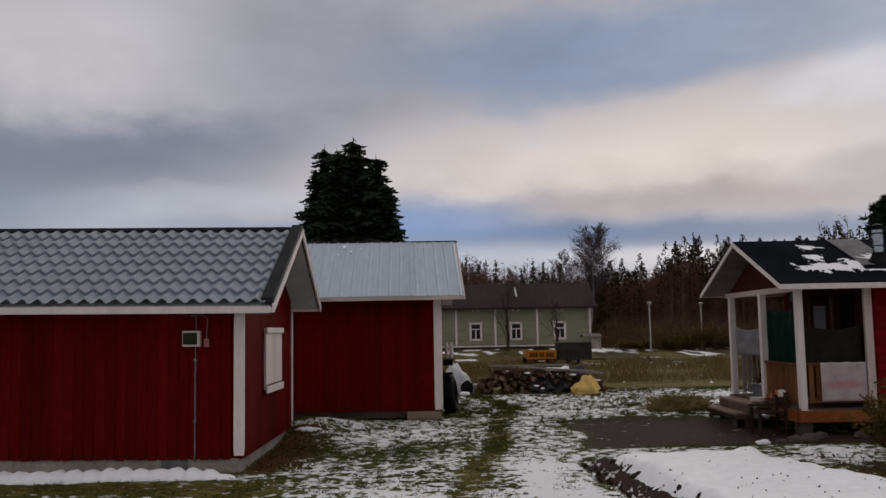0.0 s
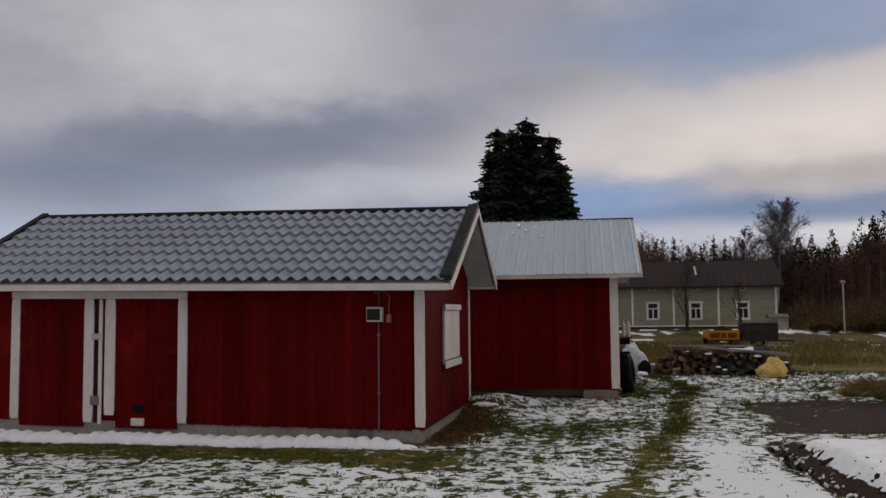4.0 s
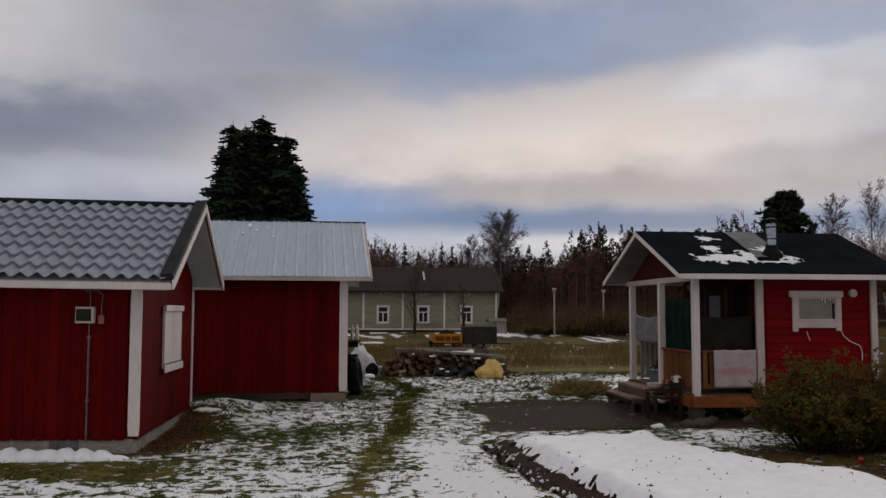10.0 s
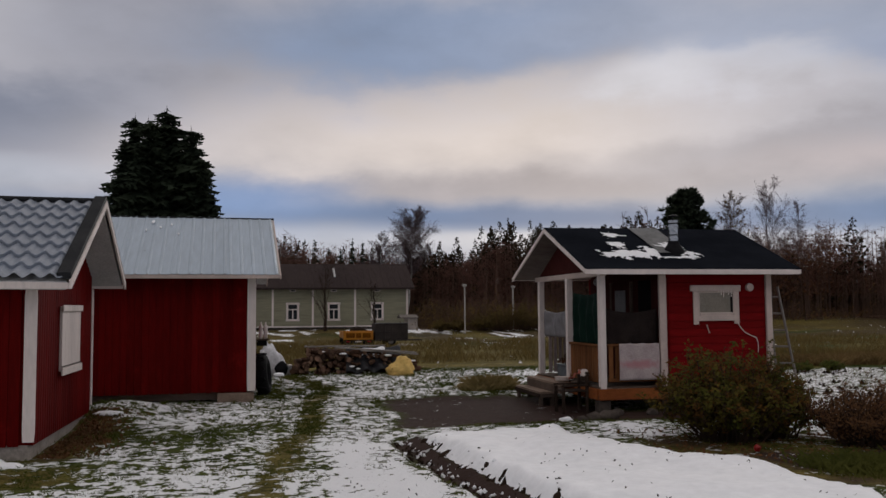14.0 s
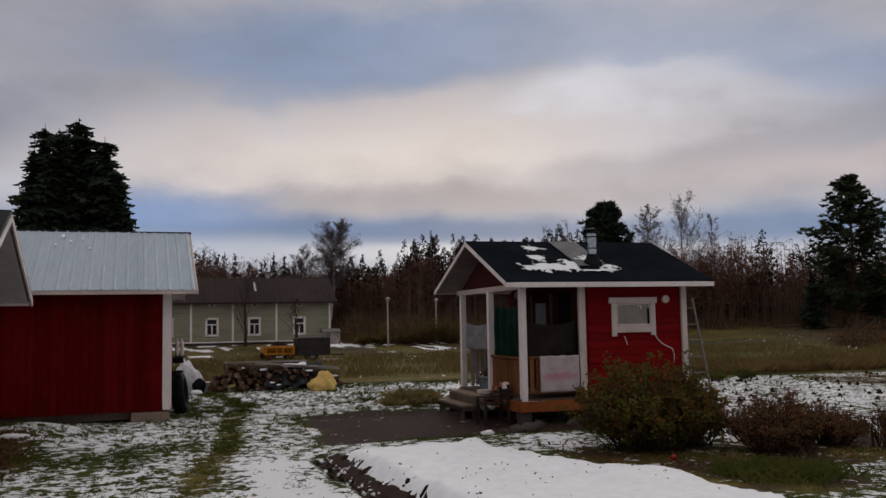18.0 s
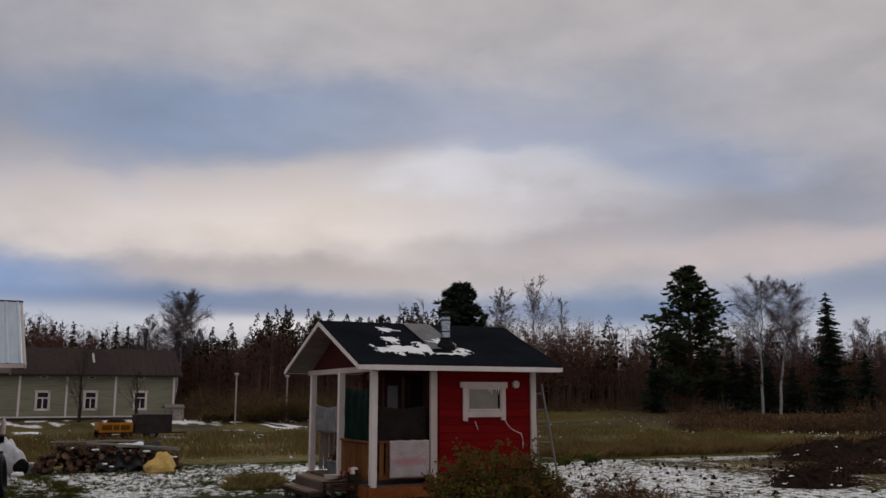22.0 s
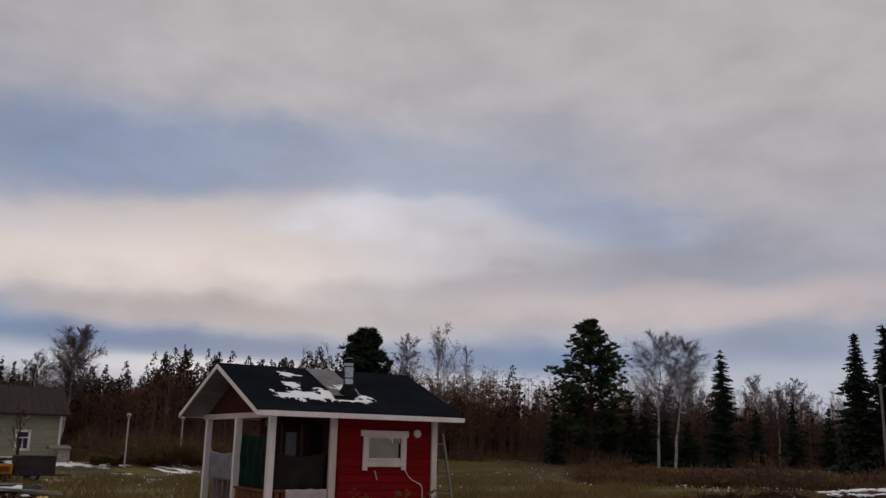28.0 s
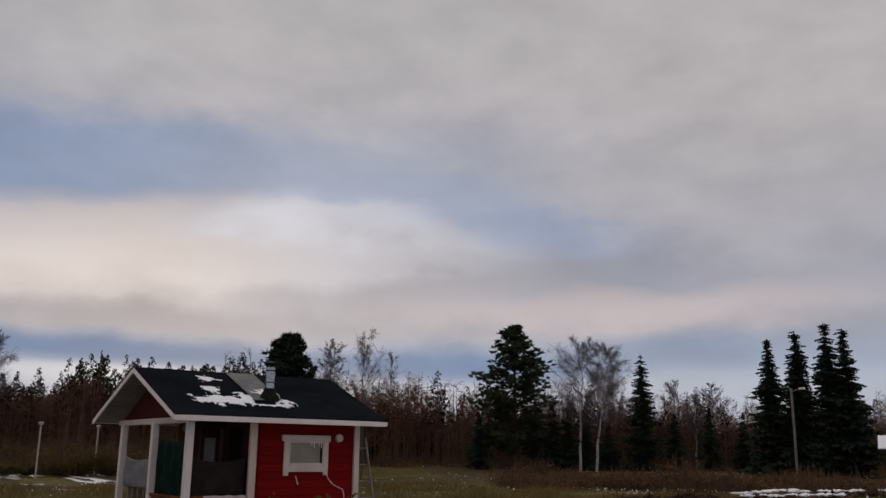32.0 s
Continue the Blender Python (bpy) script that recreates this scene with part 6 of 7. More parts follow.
def rock(name, loc, size, seed, mat, label, category="stone", squash=0.7, sub=3, sink=0.2):
    bm = bmesh.new()
    bmesh.ops.create_icosphere(bm, subdivisions=sub, radius=1.0)
    for v in bm.verts:
        d = 1 + 0.28 * noise.noise(v.co * 1.3 + Vector((seed, 0, 0))) + 0.1 * noise.noise(v.co * 4 + Vector((0, seed, 0)))
        v.co = Vector((v.co.x * size[0], v.co.y * size[1], v.co.z * size[2])) * d
    me = mesh_of(bm, mat, name, True)
    ob = new(name, me)
    ob.location = (loc[0], loc[1], loc[2] + size[2] * (1 - sink))
    return tagged(ob, label, category)


for x, y, s, sd in ((5.0, 12.75, 0.13, 1), (5.2, 12.7, 0.15, 2), (4.78, 12.7, 0.08, 3), (5.45, 12.95, 0.1, 4), (6.0, 12.9, 0.1, 5)):
    rock("field_stone", (x, y, height(x, y)), (s, s * 0.8, s * 0.62), sd, STONE, "rounded brown-grey field stone by the porch", sink=0.35)
rock("snow_lump", (4.5, 12.62, -0.03), (0.1, 0.07, 0.04), 7, SNOW, "small leftover lump of snow on the gravel", "snow")

# ---- snow-covered bed with its soil edge ----
bv, bf = [], []
BX = [1.7 + 0.04 * k for k in range(94)]
BY = [4.6 + 0.045 * k for k in range(158)]


def bed_height(x, y):
    ragged = 0.07 * noise.noise((x * 2.0, y * 3.1, 2.0)) + 0.05 * noise.noise((x * 9, y * 9, 4.0))
    right = float(np.interp(y, (4.6, 6.6, 7.5, 8.3, 8.6, 9.25, 10.3, 11.0), (5.0, 5.16, 5.2, 5.0, 4.6, 4.24, 4.26, 4.12)))
    foot = bed_foot(y)
    e = bump01(x, foot + ragged, foot + 0.36 + ragged) * (1 - bump01(x, right - 0.34 + 2 * ragged, right + 2 * ragged)) * (1 - bump01(y, 11.0 + ragged + 0.1 * (x - 2), 11.45 + ragged))
    return -0.12 + e * (0.28 + 0.07 * noise.noise((x * 0.9, y * 0.9, 3.0)) + 0.034 * noise.noise((x * 2.7, y * 2.7, 6.0)) - 0.05 * bump01(y, 9.5, 11.3))


def bed_side(x, y):
    """One on the lower slope of the bed, nought on its top."""
    u = x - bed_foot(y)
    return (1 - bump01(u, 0.16, 0.42)) * bump01(u, -0.1, 0.0)


for y in BY:
    for x in BX:
        bv.append((x, y, bed_height(x, y) + 0.012 * noise.noise((x * 14, y * 14, 1.0)) * bed_side(x, y)))
n = len(BX)
bf = [(j * n + i, j * n + i + 1, (j + 1) * n + i + 1, (j + 1) * n + i) for j in range(len(BY) - 1) for i in range(n - 1)]
bed = thing("snow_bed", (2.1, 8.0, 0), "raised garden bed of dark soil under a cover of snow", "garden bed")
link_part("snow_cover", plain_mesh("snow_cover", bv, bf, SNOW, True), bed, "smooth white snow")
sv_ = [(x, y, bed_height(x, y) - 0.03 + bed_side(x, y) * (0.03 + 0.1 * noise.noise((x * 8, y * 8, 2.0)) + 0.05 * noise.noise((x * 19, y * 19, 5.0)) - 0.05 * bump01(x - bed_foot(y), 0.1, 0.35))) for y in BY for x in BX]
link_part("soil_body", plain_mesh("soil_body", sv_, bf, SOIL, True), bed, "dark soil showing along the edge")
ge = random.Random(21)
cv, cf = [], []


def clod(x, y, z, s):
    k = len(cv)
    pts = [Vector((ge.uniform(-1, 1), ge.uniform(-1, 1), ge.uniform(-0.8, 1))).normalized() * s * ge.uniform(0.6, 1.2) for _ in range(6)]
    pts = [Vector((s, 0, 0)), Vector((-s, 0.1 * s, 0)), Vector((0, s, 0)), Vector((0, -s, 0)), Vector((0, 0, s)), Vector((0, 0, -s))]
    pts = [p * ge.uniform(0.6, 1.25) + Vector((ge.uniform(-1, 1), ge.uniform(-1, 1), ge.uniform(-1, 1))) * s * 0.3 for p in pts]
    cv.extend([tuple(p + Vector((x, y, z))) for p in pts])
    for a, b, c in ((0, 2, 4), (2, 1, 4), (1, 3, 4), (3, 0, 4), (2, 0, 5), (1, 2, 5), (3, 1, 5), (0, 3, 5)):
        cf.append((k + a, k + b, k + c))


for _ in range(520):
    y = ge.uniform(4.6, 11.5)
    u = abs(ge.gauss(0, 0.15))
    x = bed_foot(y) + u
    if noise.noise((x * 4, y * 2.2, 9.0)) > -0.15 + u:
        clod(x, y, max(bed_height(x, y), -0.07) + 0.004, ge.uniform(0.008, 0.03))
for _ in range(200):
    y = ge.uniform(4.6, 11.5)
    clod(bed_foot(y) - 0.08 + ge.gauss(0, 0.06), y, -0.07, ge.uniform(0.01, 0.03))
soil_v, soil_f = cv, cf
cv, cf = [], []
for _ in range(160):
    y = ge.uniform(4.6, 11.5)
    x = bed_foot(y) + ge.gauss(0.02, 0.1)
    clod(x, y, max(bed_height(x, y), -0.06) + 0.006, ge.uniform(0.008, 0.03))
tagged(new("snow_crumbs", plain_mesh("snow_crumbs", cv, cf, SNOW)), "crumbs of snow among the clods of the bed's edge", "snow", kind="stuff")
cv, cf = soil_v, soil_f
tagged(new("soil_clods", plain_mesh("soil_clods", cv, cf, SOIL)), "dark clods of soil along the edge of the bed", "soil", kind="stuff")
spk = []
for _ in range(230):
    x, y = 2.4 + 2.7 * ge.random() ** 0.7, ge.uniform(5.0, 11.0)
    if bed_height(x, y) > 0.08 and noise.noise((x * 0.9, y * 0.9, 4.0)) > -0.1:
        spk.append(Vector((x, y, bed_height(x, y) + 0.008)))
for _ in range(110):
    x, y = ge.uniform(0.9, 1.8), ge.uniform(5.0, 11.2)
    spk.append(Vector((x, y, height(x, y) + 0.015)))
tagged(new("leaf_litter", leaf_mesh("leaf_litter", spk, 0.015, SOIL, 8)), "scattered dark leaf bits on the snow", "litter", kind="stuff")

# ridge of snow that slid off the shed roof
bv, bf = [], []
cols, rings = 330, 13
for i in range(cols + 1):
    x = -9.3 + 7.15 * i / cols
    lump = abs(math.sin(math.pi * x / 0.2 + 0.7 * noise.noise((x * 1.3, 2.0, 0.0)))) * (0.75 + 0.5 * noise.noise((x * 3.1, 7.0, 1.0)))
    w = 0.14 + 0.05 * noise.noise((x * 1.1, 0, 1.0)) + 0.05 * lump
    hgt = 0.115 + 0.04 * noise.noise((x * 1.5, 5, 1.0)) + 0.055 * lump
    fade = bump01(x, -9.3, -9.0) * (1 - bump01(x, -3.0, -2.15))
    w *= 0.35 + 0.65 * fade
    for k in range(rings):
        a = math.pi * k / (rings - 1)
        rough = 0.02 * noise.noise((x * 9, k * 0.8, 3.0))
        bv.append((x, 10.38 - math.cos(a) * w * 1.2 + 0.03 * noise.noise((x * 4, k * 0.5, 3.0)) + rough, height(x, 10.3) - 0.03 + math.sin(a) ** 0.8 * (hgt + rough) * fade))
bf = [(i * rings + k, i * rings + k + 1, (i + 1) * rings + k + 1, (i + 1) * rings + k) for i in range(cols) for k in range(rings - 1)]
tagged(new("snow_ridge", plain_mesh("snow_ridge", bv, bf, SNOW, True)), "scalloped ridge of snow fallen along the shed's foot", "snow")
rock("snow_patch", (-2.12, 13.9, 0.12), (0.22, 0.12, 0.04), 9, SNOW, "leftover snow on the bank behind the shed corner", "snow", sink=0.1)

# ---- clutter round the tin-roofed shed's corner ----
tyre = thing("tractor_tyre", (0.17, 18.1, 0), "black worn tractor tyre leaning on the shed corner", "tyre", local=True)
vs, fs = [], []
N, M = 40, 12
for i in range(N):
    a = 6.283 * i / N
    for j in range(M):
        b = 6.283 * j / M
        rr = 0.29 + 0.125 * math.cos(b) * (1.05 if math.cos(b) > 0 else 0.8)
        vs.append((math.sin(b) * 0.13, math.cos(a) * rr, 0.4 + math.sin(a) * rr))
fs = [(i * M + j, ((i + 1) % N) * M + j, ((i + 1) % N) * M + (j + 1) % M, i * M + (j + 1) % M) for i in range(N) for j in range(M)]
link_part("carcass", plain_mesh("carcass", vs, fs, RUBBER, True), tyre)
for i in range(24):
    a = 6.283 * i / 24
    m = Matrix.Translation((0, math.cos(a) * 0.415, 0.4 + math.sin(a) * 0.415)) @ Matrix.Rotation(a, 4, "X") @ Matrix.Rotation(0.5 if i % 2 else -0.5, 4, "Y")
    link_part("lug", unit_board(RUBBER), tyre, "", m @ Matrix.Diagonal((0.2, 0.035, 0.03, 1)))
tyre.rotation_euler = (0, radians(-6), radians(-8))
tyre.location.z = -0.03
WHITE_BAG = material("white_sack", (0.68, 0.68, 0.7), (0.55, 0.55, 0.57), 4, 0.7, 0.5, fine=14)
bm = bmesh.new()
bmesh.ops.create_icosphere(bm, subdivisions=4, radius=1.0)
for v in bm.verts:
    c = v.co.copy()
    d = 1 + 0.14 * noise.noise(c * 2.3) + 0.06 * noise.noise(c * 6)
    z = max(c.z, -0.75)
    v.co = Vector((0.27 * c.x * d * (1.1 - 0.45 * z) + 0.1 * (0.3 - z), 0.26 * c.y * d, 0.42 * (z + 0.75) * d))
sack = new("white_sack", mesh_of(bm, WHITE_BAG, "white_sack", True))
sack.location, sack.scale = (0.33, 23.0, -0.02), (1.1, 1.0, 1.12)
tagged(sack, "bulging white sack behind the shed corner", "sack")
rock("black_sack", (0.6, 22.8, 0.0), (0.17, 0.15, 0.2), 14, RUBBER, "black refuse sack slumped beside the white one", "sack", sink=0.15)
crate = thing("grey_box", (0.77, 22.9, 0), "small pale grey plastic box beside the sacks", "box", local=True)
part("body", add_box(bmesh.new(), (-0.095, -0.1, 0.0), (0.095, 0.1, 0.24), 0.015), material("light_grey_plastic", (0.3, 0.3, 0.31), (0.25, 0.25, 0.26), 5, 0.5, 0.1), crate)
box("lid", (-0.1, -0.105, 0.24), (0.1, 0.105, 0.265), WHITE, crate, "", 0.008)
rock("snow_lump", (0.54, 22.4, 0.0), (0.14, 0.12, 0.06), 17, SNOW, "flat lump of snow beside the sacks", "snow", sink=0.2)
bot = thing("gas_bottles", (0.12, 17.6, 1.1), "two pale cans on a wall shelf at the shed corner", "can", local=True)
for x in (-0.04, 0.05):
    vs, fs = [], []
    for za, zb, ra, rb in ((0, 0.03, 0.03, 0.038), (0.03, 0.24, 0.038, 0.038), (0.24, 0.28, 0.038, 0.015), (0.28, 0.32, 0.015, 0.012)):
        tube(vs, fs, (x, 0, za), (x, 0, zb), ra, rb, 10)
    link_part("can", plain_mesh("can", vs, fs, WHITE, True), bot)
box("shelf", (-0.15, -0.08, -0.03), (0.12, 0.08, 0.0), OLD_WOOD, bot)
box("bracket", (-0.12, -0.02, -0.14), (0.08, 0.02, -0.03), DARK, bot)

# ---- firewood heap, planks and the yellow sack ----
heap = thing("firewood_heap", (2.4, 23.6, 0), "long untidy heap of split firewood under scraps", "firewood")
gl = random.Random(33)
LOG = material("split_firewood", (0.1, 0.055, 0.036), (0.04, 0.024, 0.018), 5, 0.9, 0.4, fine=30, random=0.6, spots=(0.3, 0.23, 0.18), spot_scale=9.0, spot_at=0.6)
lv, lf = [], []
tube(lv, lf, (0, -0.5, 0), (0, 0.5, 0), 0.5, 0.46, 8)
lf += [tuple(range(7, -1, -1)), tuple(range(8, 16))]
log_mesh = plain_mesh("log", lv, lf, LOG)
log_mesh.materials.append(material("sawn_log_end", (0.2, 0.125, 0.085), (0.1, 0.06, 0.043), 6, 0.85, 0.3, fine=40, random=0.6))
for k in (8, 9):
    log_mesh.polygons[k].material_index = 1
# on one side the round ends lie to the front, on the other the split billets lie anyhow
for k in range(250):
    x = gl.uniform(0.95, 4.0)
    top = float(np.interp(x, (0.9, 1.12, 1.4, 2.0, 3.2, 4.05), (0.14, 0.5, 0.62, 0.6, 0.54, 0.2)))
    z = gl.random() ** 0.8 * top
    y = 22.75 + gl.random() * 0.5 + z * 0.35
    neat = x < 2.25
    d = gl.uniform(0.09, 0.17) if neat else gl.uniform(0.06, 0.15)
    yaw = gl.gauss(0, 16) if neat else gl.choice((gl.uniform(-35, 35), gl.uniform(40, 140), gl.uniform(60, 120)))
    m = pose(x, y, max(z, d * 0.5), gl.uniform(-12, 12) if neat else gl.uniform(-25, 25), gl.uniform(0, 90), yaw) @ Matrix.Diagonal((d, gl.uniform(0.35, 0.6), d * gl.uniform(0.55, 1.0), 1))
    link_part("log", log_mesh, heap, "", m)
BLACK_TARP = material("black_tarp", (0.01, 0.01, 0.013), (0.007, 0.007, 0.009), 5, 0.5, 0.5, fine=12)
tagged(new("black_tarp", sheet("black_tarp", (2.2, 22.5, 0.06), (1.45, 0.05, 0.02), (0.06, 0.75, 0.58), 40, 22, BLACK_TARP, None, wave=0.07, folds=3.5, thick=0.008, seed=3)), "crumpled black tarpaulin over the firewood", "tarpaulin")
tagged(new("tarp_snow", sheet("tarp_snow", (2.62, 22.92, 0.43), (0.62, 0.0, 0.03), (0.05, 0.3, 0.17), 18, 12, SNOW, None, wave=0.045, folds=1.5, thick=0.02, seed=8)), "thin snow lying in the tarpaulin's folds", "snow")
for a, b, w in (((1.95, 22.85, 0.68), (4.05, 22.8, 0.52), 0.14), ((1.2, 23.2, 0.7), (3.3, 23.3, 0.69), 0.12), ((2.6, 22.75, 0.6), (4.15, 23.1, 0.46), 0.09)):
    d = Vector(b) - Vector(a)
    bm = add_box(bmesh.new(), (0, -w / 2, -0.018), (d.length, w / 2, 0.018), 0.004)
    ob = new("plank", mesh_of(bm, PALE_WOOD, "plank"))
    ob.matrix_basis = Matrix.Translation(a) @ d.to_track_quat("X", "Z").to_matrix().to_4x4()
    tagged(ob, "long grey plank thrown over the firewood", "plank", "planks on the firewood")
YELLOW = material("yellow_sack", (0.75, 0.52, 0.18), (0.6, 0.4, 0.13), 4, 0.6, 0.6, fine=12, spots=(0.2, 0.12, 0.035), spot_scale=6, spot_at=0.6)
bm = bmesh.new()
bmesh.ops.create_icosphere(bm, subdivisions=4, radius=1.0)
for v in bm.verts:
    c = v.co.copy()
    d = 1 + 0.2 * noise.noise(c * 1.6 + Vector((3, 1, 0))) + 0.3 * abs(noise.noise(c * 2.9 + Vector((0, 5, 2)))) - 0.2 * abs(noise.noise(c * 5.5))
    z = max(c.z, -0.55)
    v.co = Vector((0.4 * c.x * d, 0.28 * c.y * d, 0.27 * (z + 0.55) * d * (0.8 + 0.45 * bump01(c.x, -0.8, 0.3))))
ob = new("yellow_sack", mesh_of(bm, YELLOW, "yellow_sack", True))
ob.location, ob.scale = (3.52, 22.1, -0.03), (0.86, 0.8, 0.92)
tagged(ob, "crumpled yellow plastic sack beside the firewood", "sack")

for k, (x, y, z, s) in enumerate(((1.62, 22.8, 0.56, 0.06), (2.15, 22.75, 0.5, 0.08), (2.35, 22.45, 0.2, 0.06), (3.3, 22.75, 0.44, 0.08), (2.5, 22.45, 0.14, 0.05), (3.95, 22.7, 0.3, 0.06))):
    rock("snow_crust", (x, y, z), (s * 1.2, s * 0.8, s * 0.35), 80 + k, SNOW, "ragged crust of snow on the firewood", "snow", sub=2)
# ---- vehicles beyond the firewood ----
AMBER = material("amber_yellow_paint", (0.5, 0.2, 0.008), (0.38, 0.14, 0.007), 1.5, 0.5, 0.1, spots=(0.12, 0.05, 0.01), spot_scale=3.0, spot_at=0.62)
BLACK_PAINT = material("dull_black_paint", (0.016, 0.016, 0.017), (0.011, 0.011, 0.012), 2, 0.6, 0.2)
TRAILER_PAINT = material("faded_grey_brown_paint", (0.062, 0.052, 0.048), (0.038, 0.033, 0.031), 2, 0.7, 0.2)
RED_LENS = material("red_lens", (0.3, 0.01, 0.01), (0.25, 0.01, 0.01), 5, 0.3, 0.0)


def wheel(parent, c, r, w=0.2):
    vs, fs = [], []
    for a, b, ra, rb in ((-w / 2, -w / 2 + 0.03, r * 0.9, r), (-w / 2 + 0.03, w / 2 - 0.03, r, r), (w / 2 - 0.03, w / 2, r, r * 0.9), (-w / 2, -w / 2 + 0.002, r * 0.5, r * 0.9), (w / 2, w / 2 - 0.002, r * 0.9, r * 0.5)):
        tube(vs, fs, (c[0], c[1] + a, c[2]), (c[0], c[1] + b, c[2]), ra, rb, 20)
    t_ = link_part("tyre", plain_mesh("tyre", vs, fs, RUBBER, True), parent, "black tyre")
    vs, fs = [], []
    tube(vs, fs, (c[0], c[1] - w / 2 + 0.02, c[2]), (c[0], c[1] + w / 2 - 0.02, c[2]), r * 0.52, r * 0.52, 14)
    fs += [tuple(range(13, -1, -1)), tuple(range(14, 28))]
    link_part("rim", plain_mesh("rim", vs, fs, IRON), t_, "grey rim")


truck = thing("yellow_loader", (4.56, 41.6, 0), "small amber-yellow flatbed loader with dark load", "vehicle")
part("tailgate", add_box(bmesh.new(), (3.9, 41.0, 0.3), (5.22, 41.07, 0.7), 0.02), AMBER, truck, "amber-yellow tailgate")
box("bed", (3.9, 41.08, 0.3), (5.22, 43.0, 0.37), BLACK_PAINT, truck)
for x in (3.9, 5.18):
    box("side_board", (x, 41.08, 0.375), (x + 0.04, 43.0, 0.68), AMBER, truck, "", 0.008)
for x0, x1 in ((4.02, 4.4), (4.46, 4.68), (4.74, 5.1)):
    box("tail_panel", (x0, 40.978, 0.4), (x1, 40.998, 0.6), material("worn_dark_amber", (0.2, 0.068, 0.006), (0.12, 0.045, 0.006), 4), truck, "worn darker panel", 0.006)
box("chassis", (4.1, 41.1, 0.14), (5.02, 43.3, 0.29), BLACK_PAINT, truck, "", 0.02)
box("bumper", (3.98, 40.96, 0.16), (5.14, 41.04, 0.27), BLACK_PAINT, truck, "", 0.02)
box("plate", (4.4, 40.945, 0.2), (4.72, 40.958, 0.255), WHITE, truck, "small pale plate", 0.002)
for x in (4.02, 4.96):
    box("tail_light", (x, 40.94, 0.2), (x + 0.14, 40.958, 0.26), RED_LENS, truck, "red tail lamp", 0.006)
for x in (4.1, 5.02):
    for y in (41.5, 42.8):
        wheel(truck, (x, y, 0.2), 0.22, 0.15)
rock("dark_load", (4.6, 41.7, 0.34), (0.42, 0.4, 0.27), 23, SOIL, "dark heap of load on the flatbed", "load", sink=0.1)
trailer = thing("dark_trailer", (6.0, 41.4, 0), "dark steel tipping trailer with high sides", "trailer")
for nm, lo, hi in (("front_side", (5.31, 41.0, 0.3), (6.77, 41.05, 1.0)), ("back_side", (5.31, 42.2, 0.3), (6.77, 42.25, 1.0)), ("end_side", (5.31, 41.06, 0.3), (5.36, 42.19, 1.0)), ("end_side", (6.72, 41.06, 0.3), (6.77, 42.19, 1.0)), ("bed", (5.31, 41.0, 0.24), (6.77, 42.25, 0.295)), ("top_rail", (5.29, 40.96, 1.004), (6.79, 41.04, 1.045)), ("drawbar", (6.77, 41.55, 0.22), (7.5, 41.63, 0.28))):
    box(nm, lo, hi, IRON if nm == "top_rail" else TRAILER_PAINT, trailer, "", 0.008)
for k in range(5):
    box("side_stake", (5.38 + k * 0.325, 40.965, 0.3), (5.43 + k * 0.325, 40.998, 1.0), TRAILER_PAINT, trailer, "", 0.005)
box("side_rib", (5.33, 40.972, 0.62), (6.75, 40.996, 0.66), TRAILER_PAINT, trailer, "", 0.005)
for y in (41.1, 42.1):
    wheel(trailer, (6.0, y, 0.22), 0.24, 0.16)

for vehicle in (truck, trailer, bpy.data.objects["dark_load"]):
    vehicle.location.x -= 0.22
    vehicle.location.y -= 2.0

# ---- lamps ----
LAMP_WHITE = material("pale_lamp_post", (0.46, 0.43, 0.4), (0.37, 0.345, 0.32), 3, 0.6, 0.2)


def yard_lamp(loc, h, label):
    lamp = thing("yard_lamp", loc, label, "lamp", "yard lamps", local=True)
    rod("post", [(0, 0, -0.2), (0, 0, h - 0.16)], 0.048, LAMP_WHITE, lamp)
    vs, fs = [], []
    for za, zb, ra, rb in ((h - 0.16, h - 0.12, 0.07, 0.11), (h - 0.12, h - 0.02, 0.11, 0.15), (h - 0.02, h + 0.01, 0.16, 0.13), (h + 0.01, h + 0.04, 0.13, 0.02)):
        tube(vs, fs, (0, 0, za), (0, 0, zb), ra, rb, 12)
    link_part("head", plain_mesh("head", vs, fs, LAMP_WHITE, True), lamp, "round pale lamp head")
    return lamp


yard_lamp((12.6, 53.7, 0.1), 3.02, "pale yard lamp post standing beside the track")
yard_lamp((16.6, 56.7, 0.2), 2.9, "pale yard lamp post standing before the wood")
pole = thing("street_lamp", (54.8, 33.75, 0.4), "grey wooden pole with a street lamp on its arm", "street lamp", local=True)
rod("pole", [(0, 0, -0.4), (0.02, 0, 3.0), (0, 0, 5.85)], 0.085, GREY_WOOD, pole)
rod("arm", [(0, 0, 5.6), (0.25, -0.35, 5.8), (0.35, -0.5, 5.8)], 0.03, IRON, pole)
box("lamp_head", (0.2, -0.75, 5.76), (0.5, -0.4, 5.9), WHITE, pole, "pale lamp head", 0.03)

# ---- far cottage at the field's edge ----
cot = new("cottage")
cot.matrix_basis = pose(55.0, 28.35, 0.35, 0, 0, -64)
tagged(cot, "distant dark wooden cottage with a snow-covered low roof", "cottage")
box("wall", (0.3, 0.3, -0.3), (5.7, 0.5, 1.9), DARK_WOOD, cot)
box("wall", (0.3, 3.5, -0.3), (5.7, 3.7, 1.9), DARK_WOOD, cot)
prism("gable", gable_outline(0.5, 3.5, -0.3, 2.0, 2.6, 1.9), "x", 0.3, 0.5, DARK_WOOD, cot)
prism("gable", gable_outline(0.5, 3.5, -0.3, 2.0, 2.6, 1.9), "x", 5.5, 5.7, DARK_WOOD, cot)
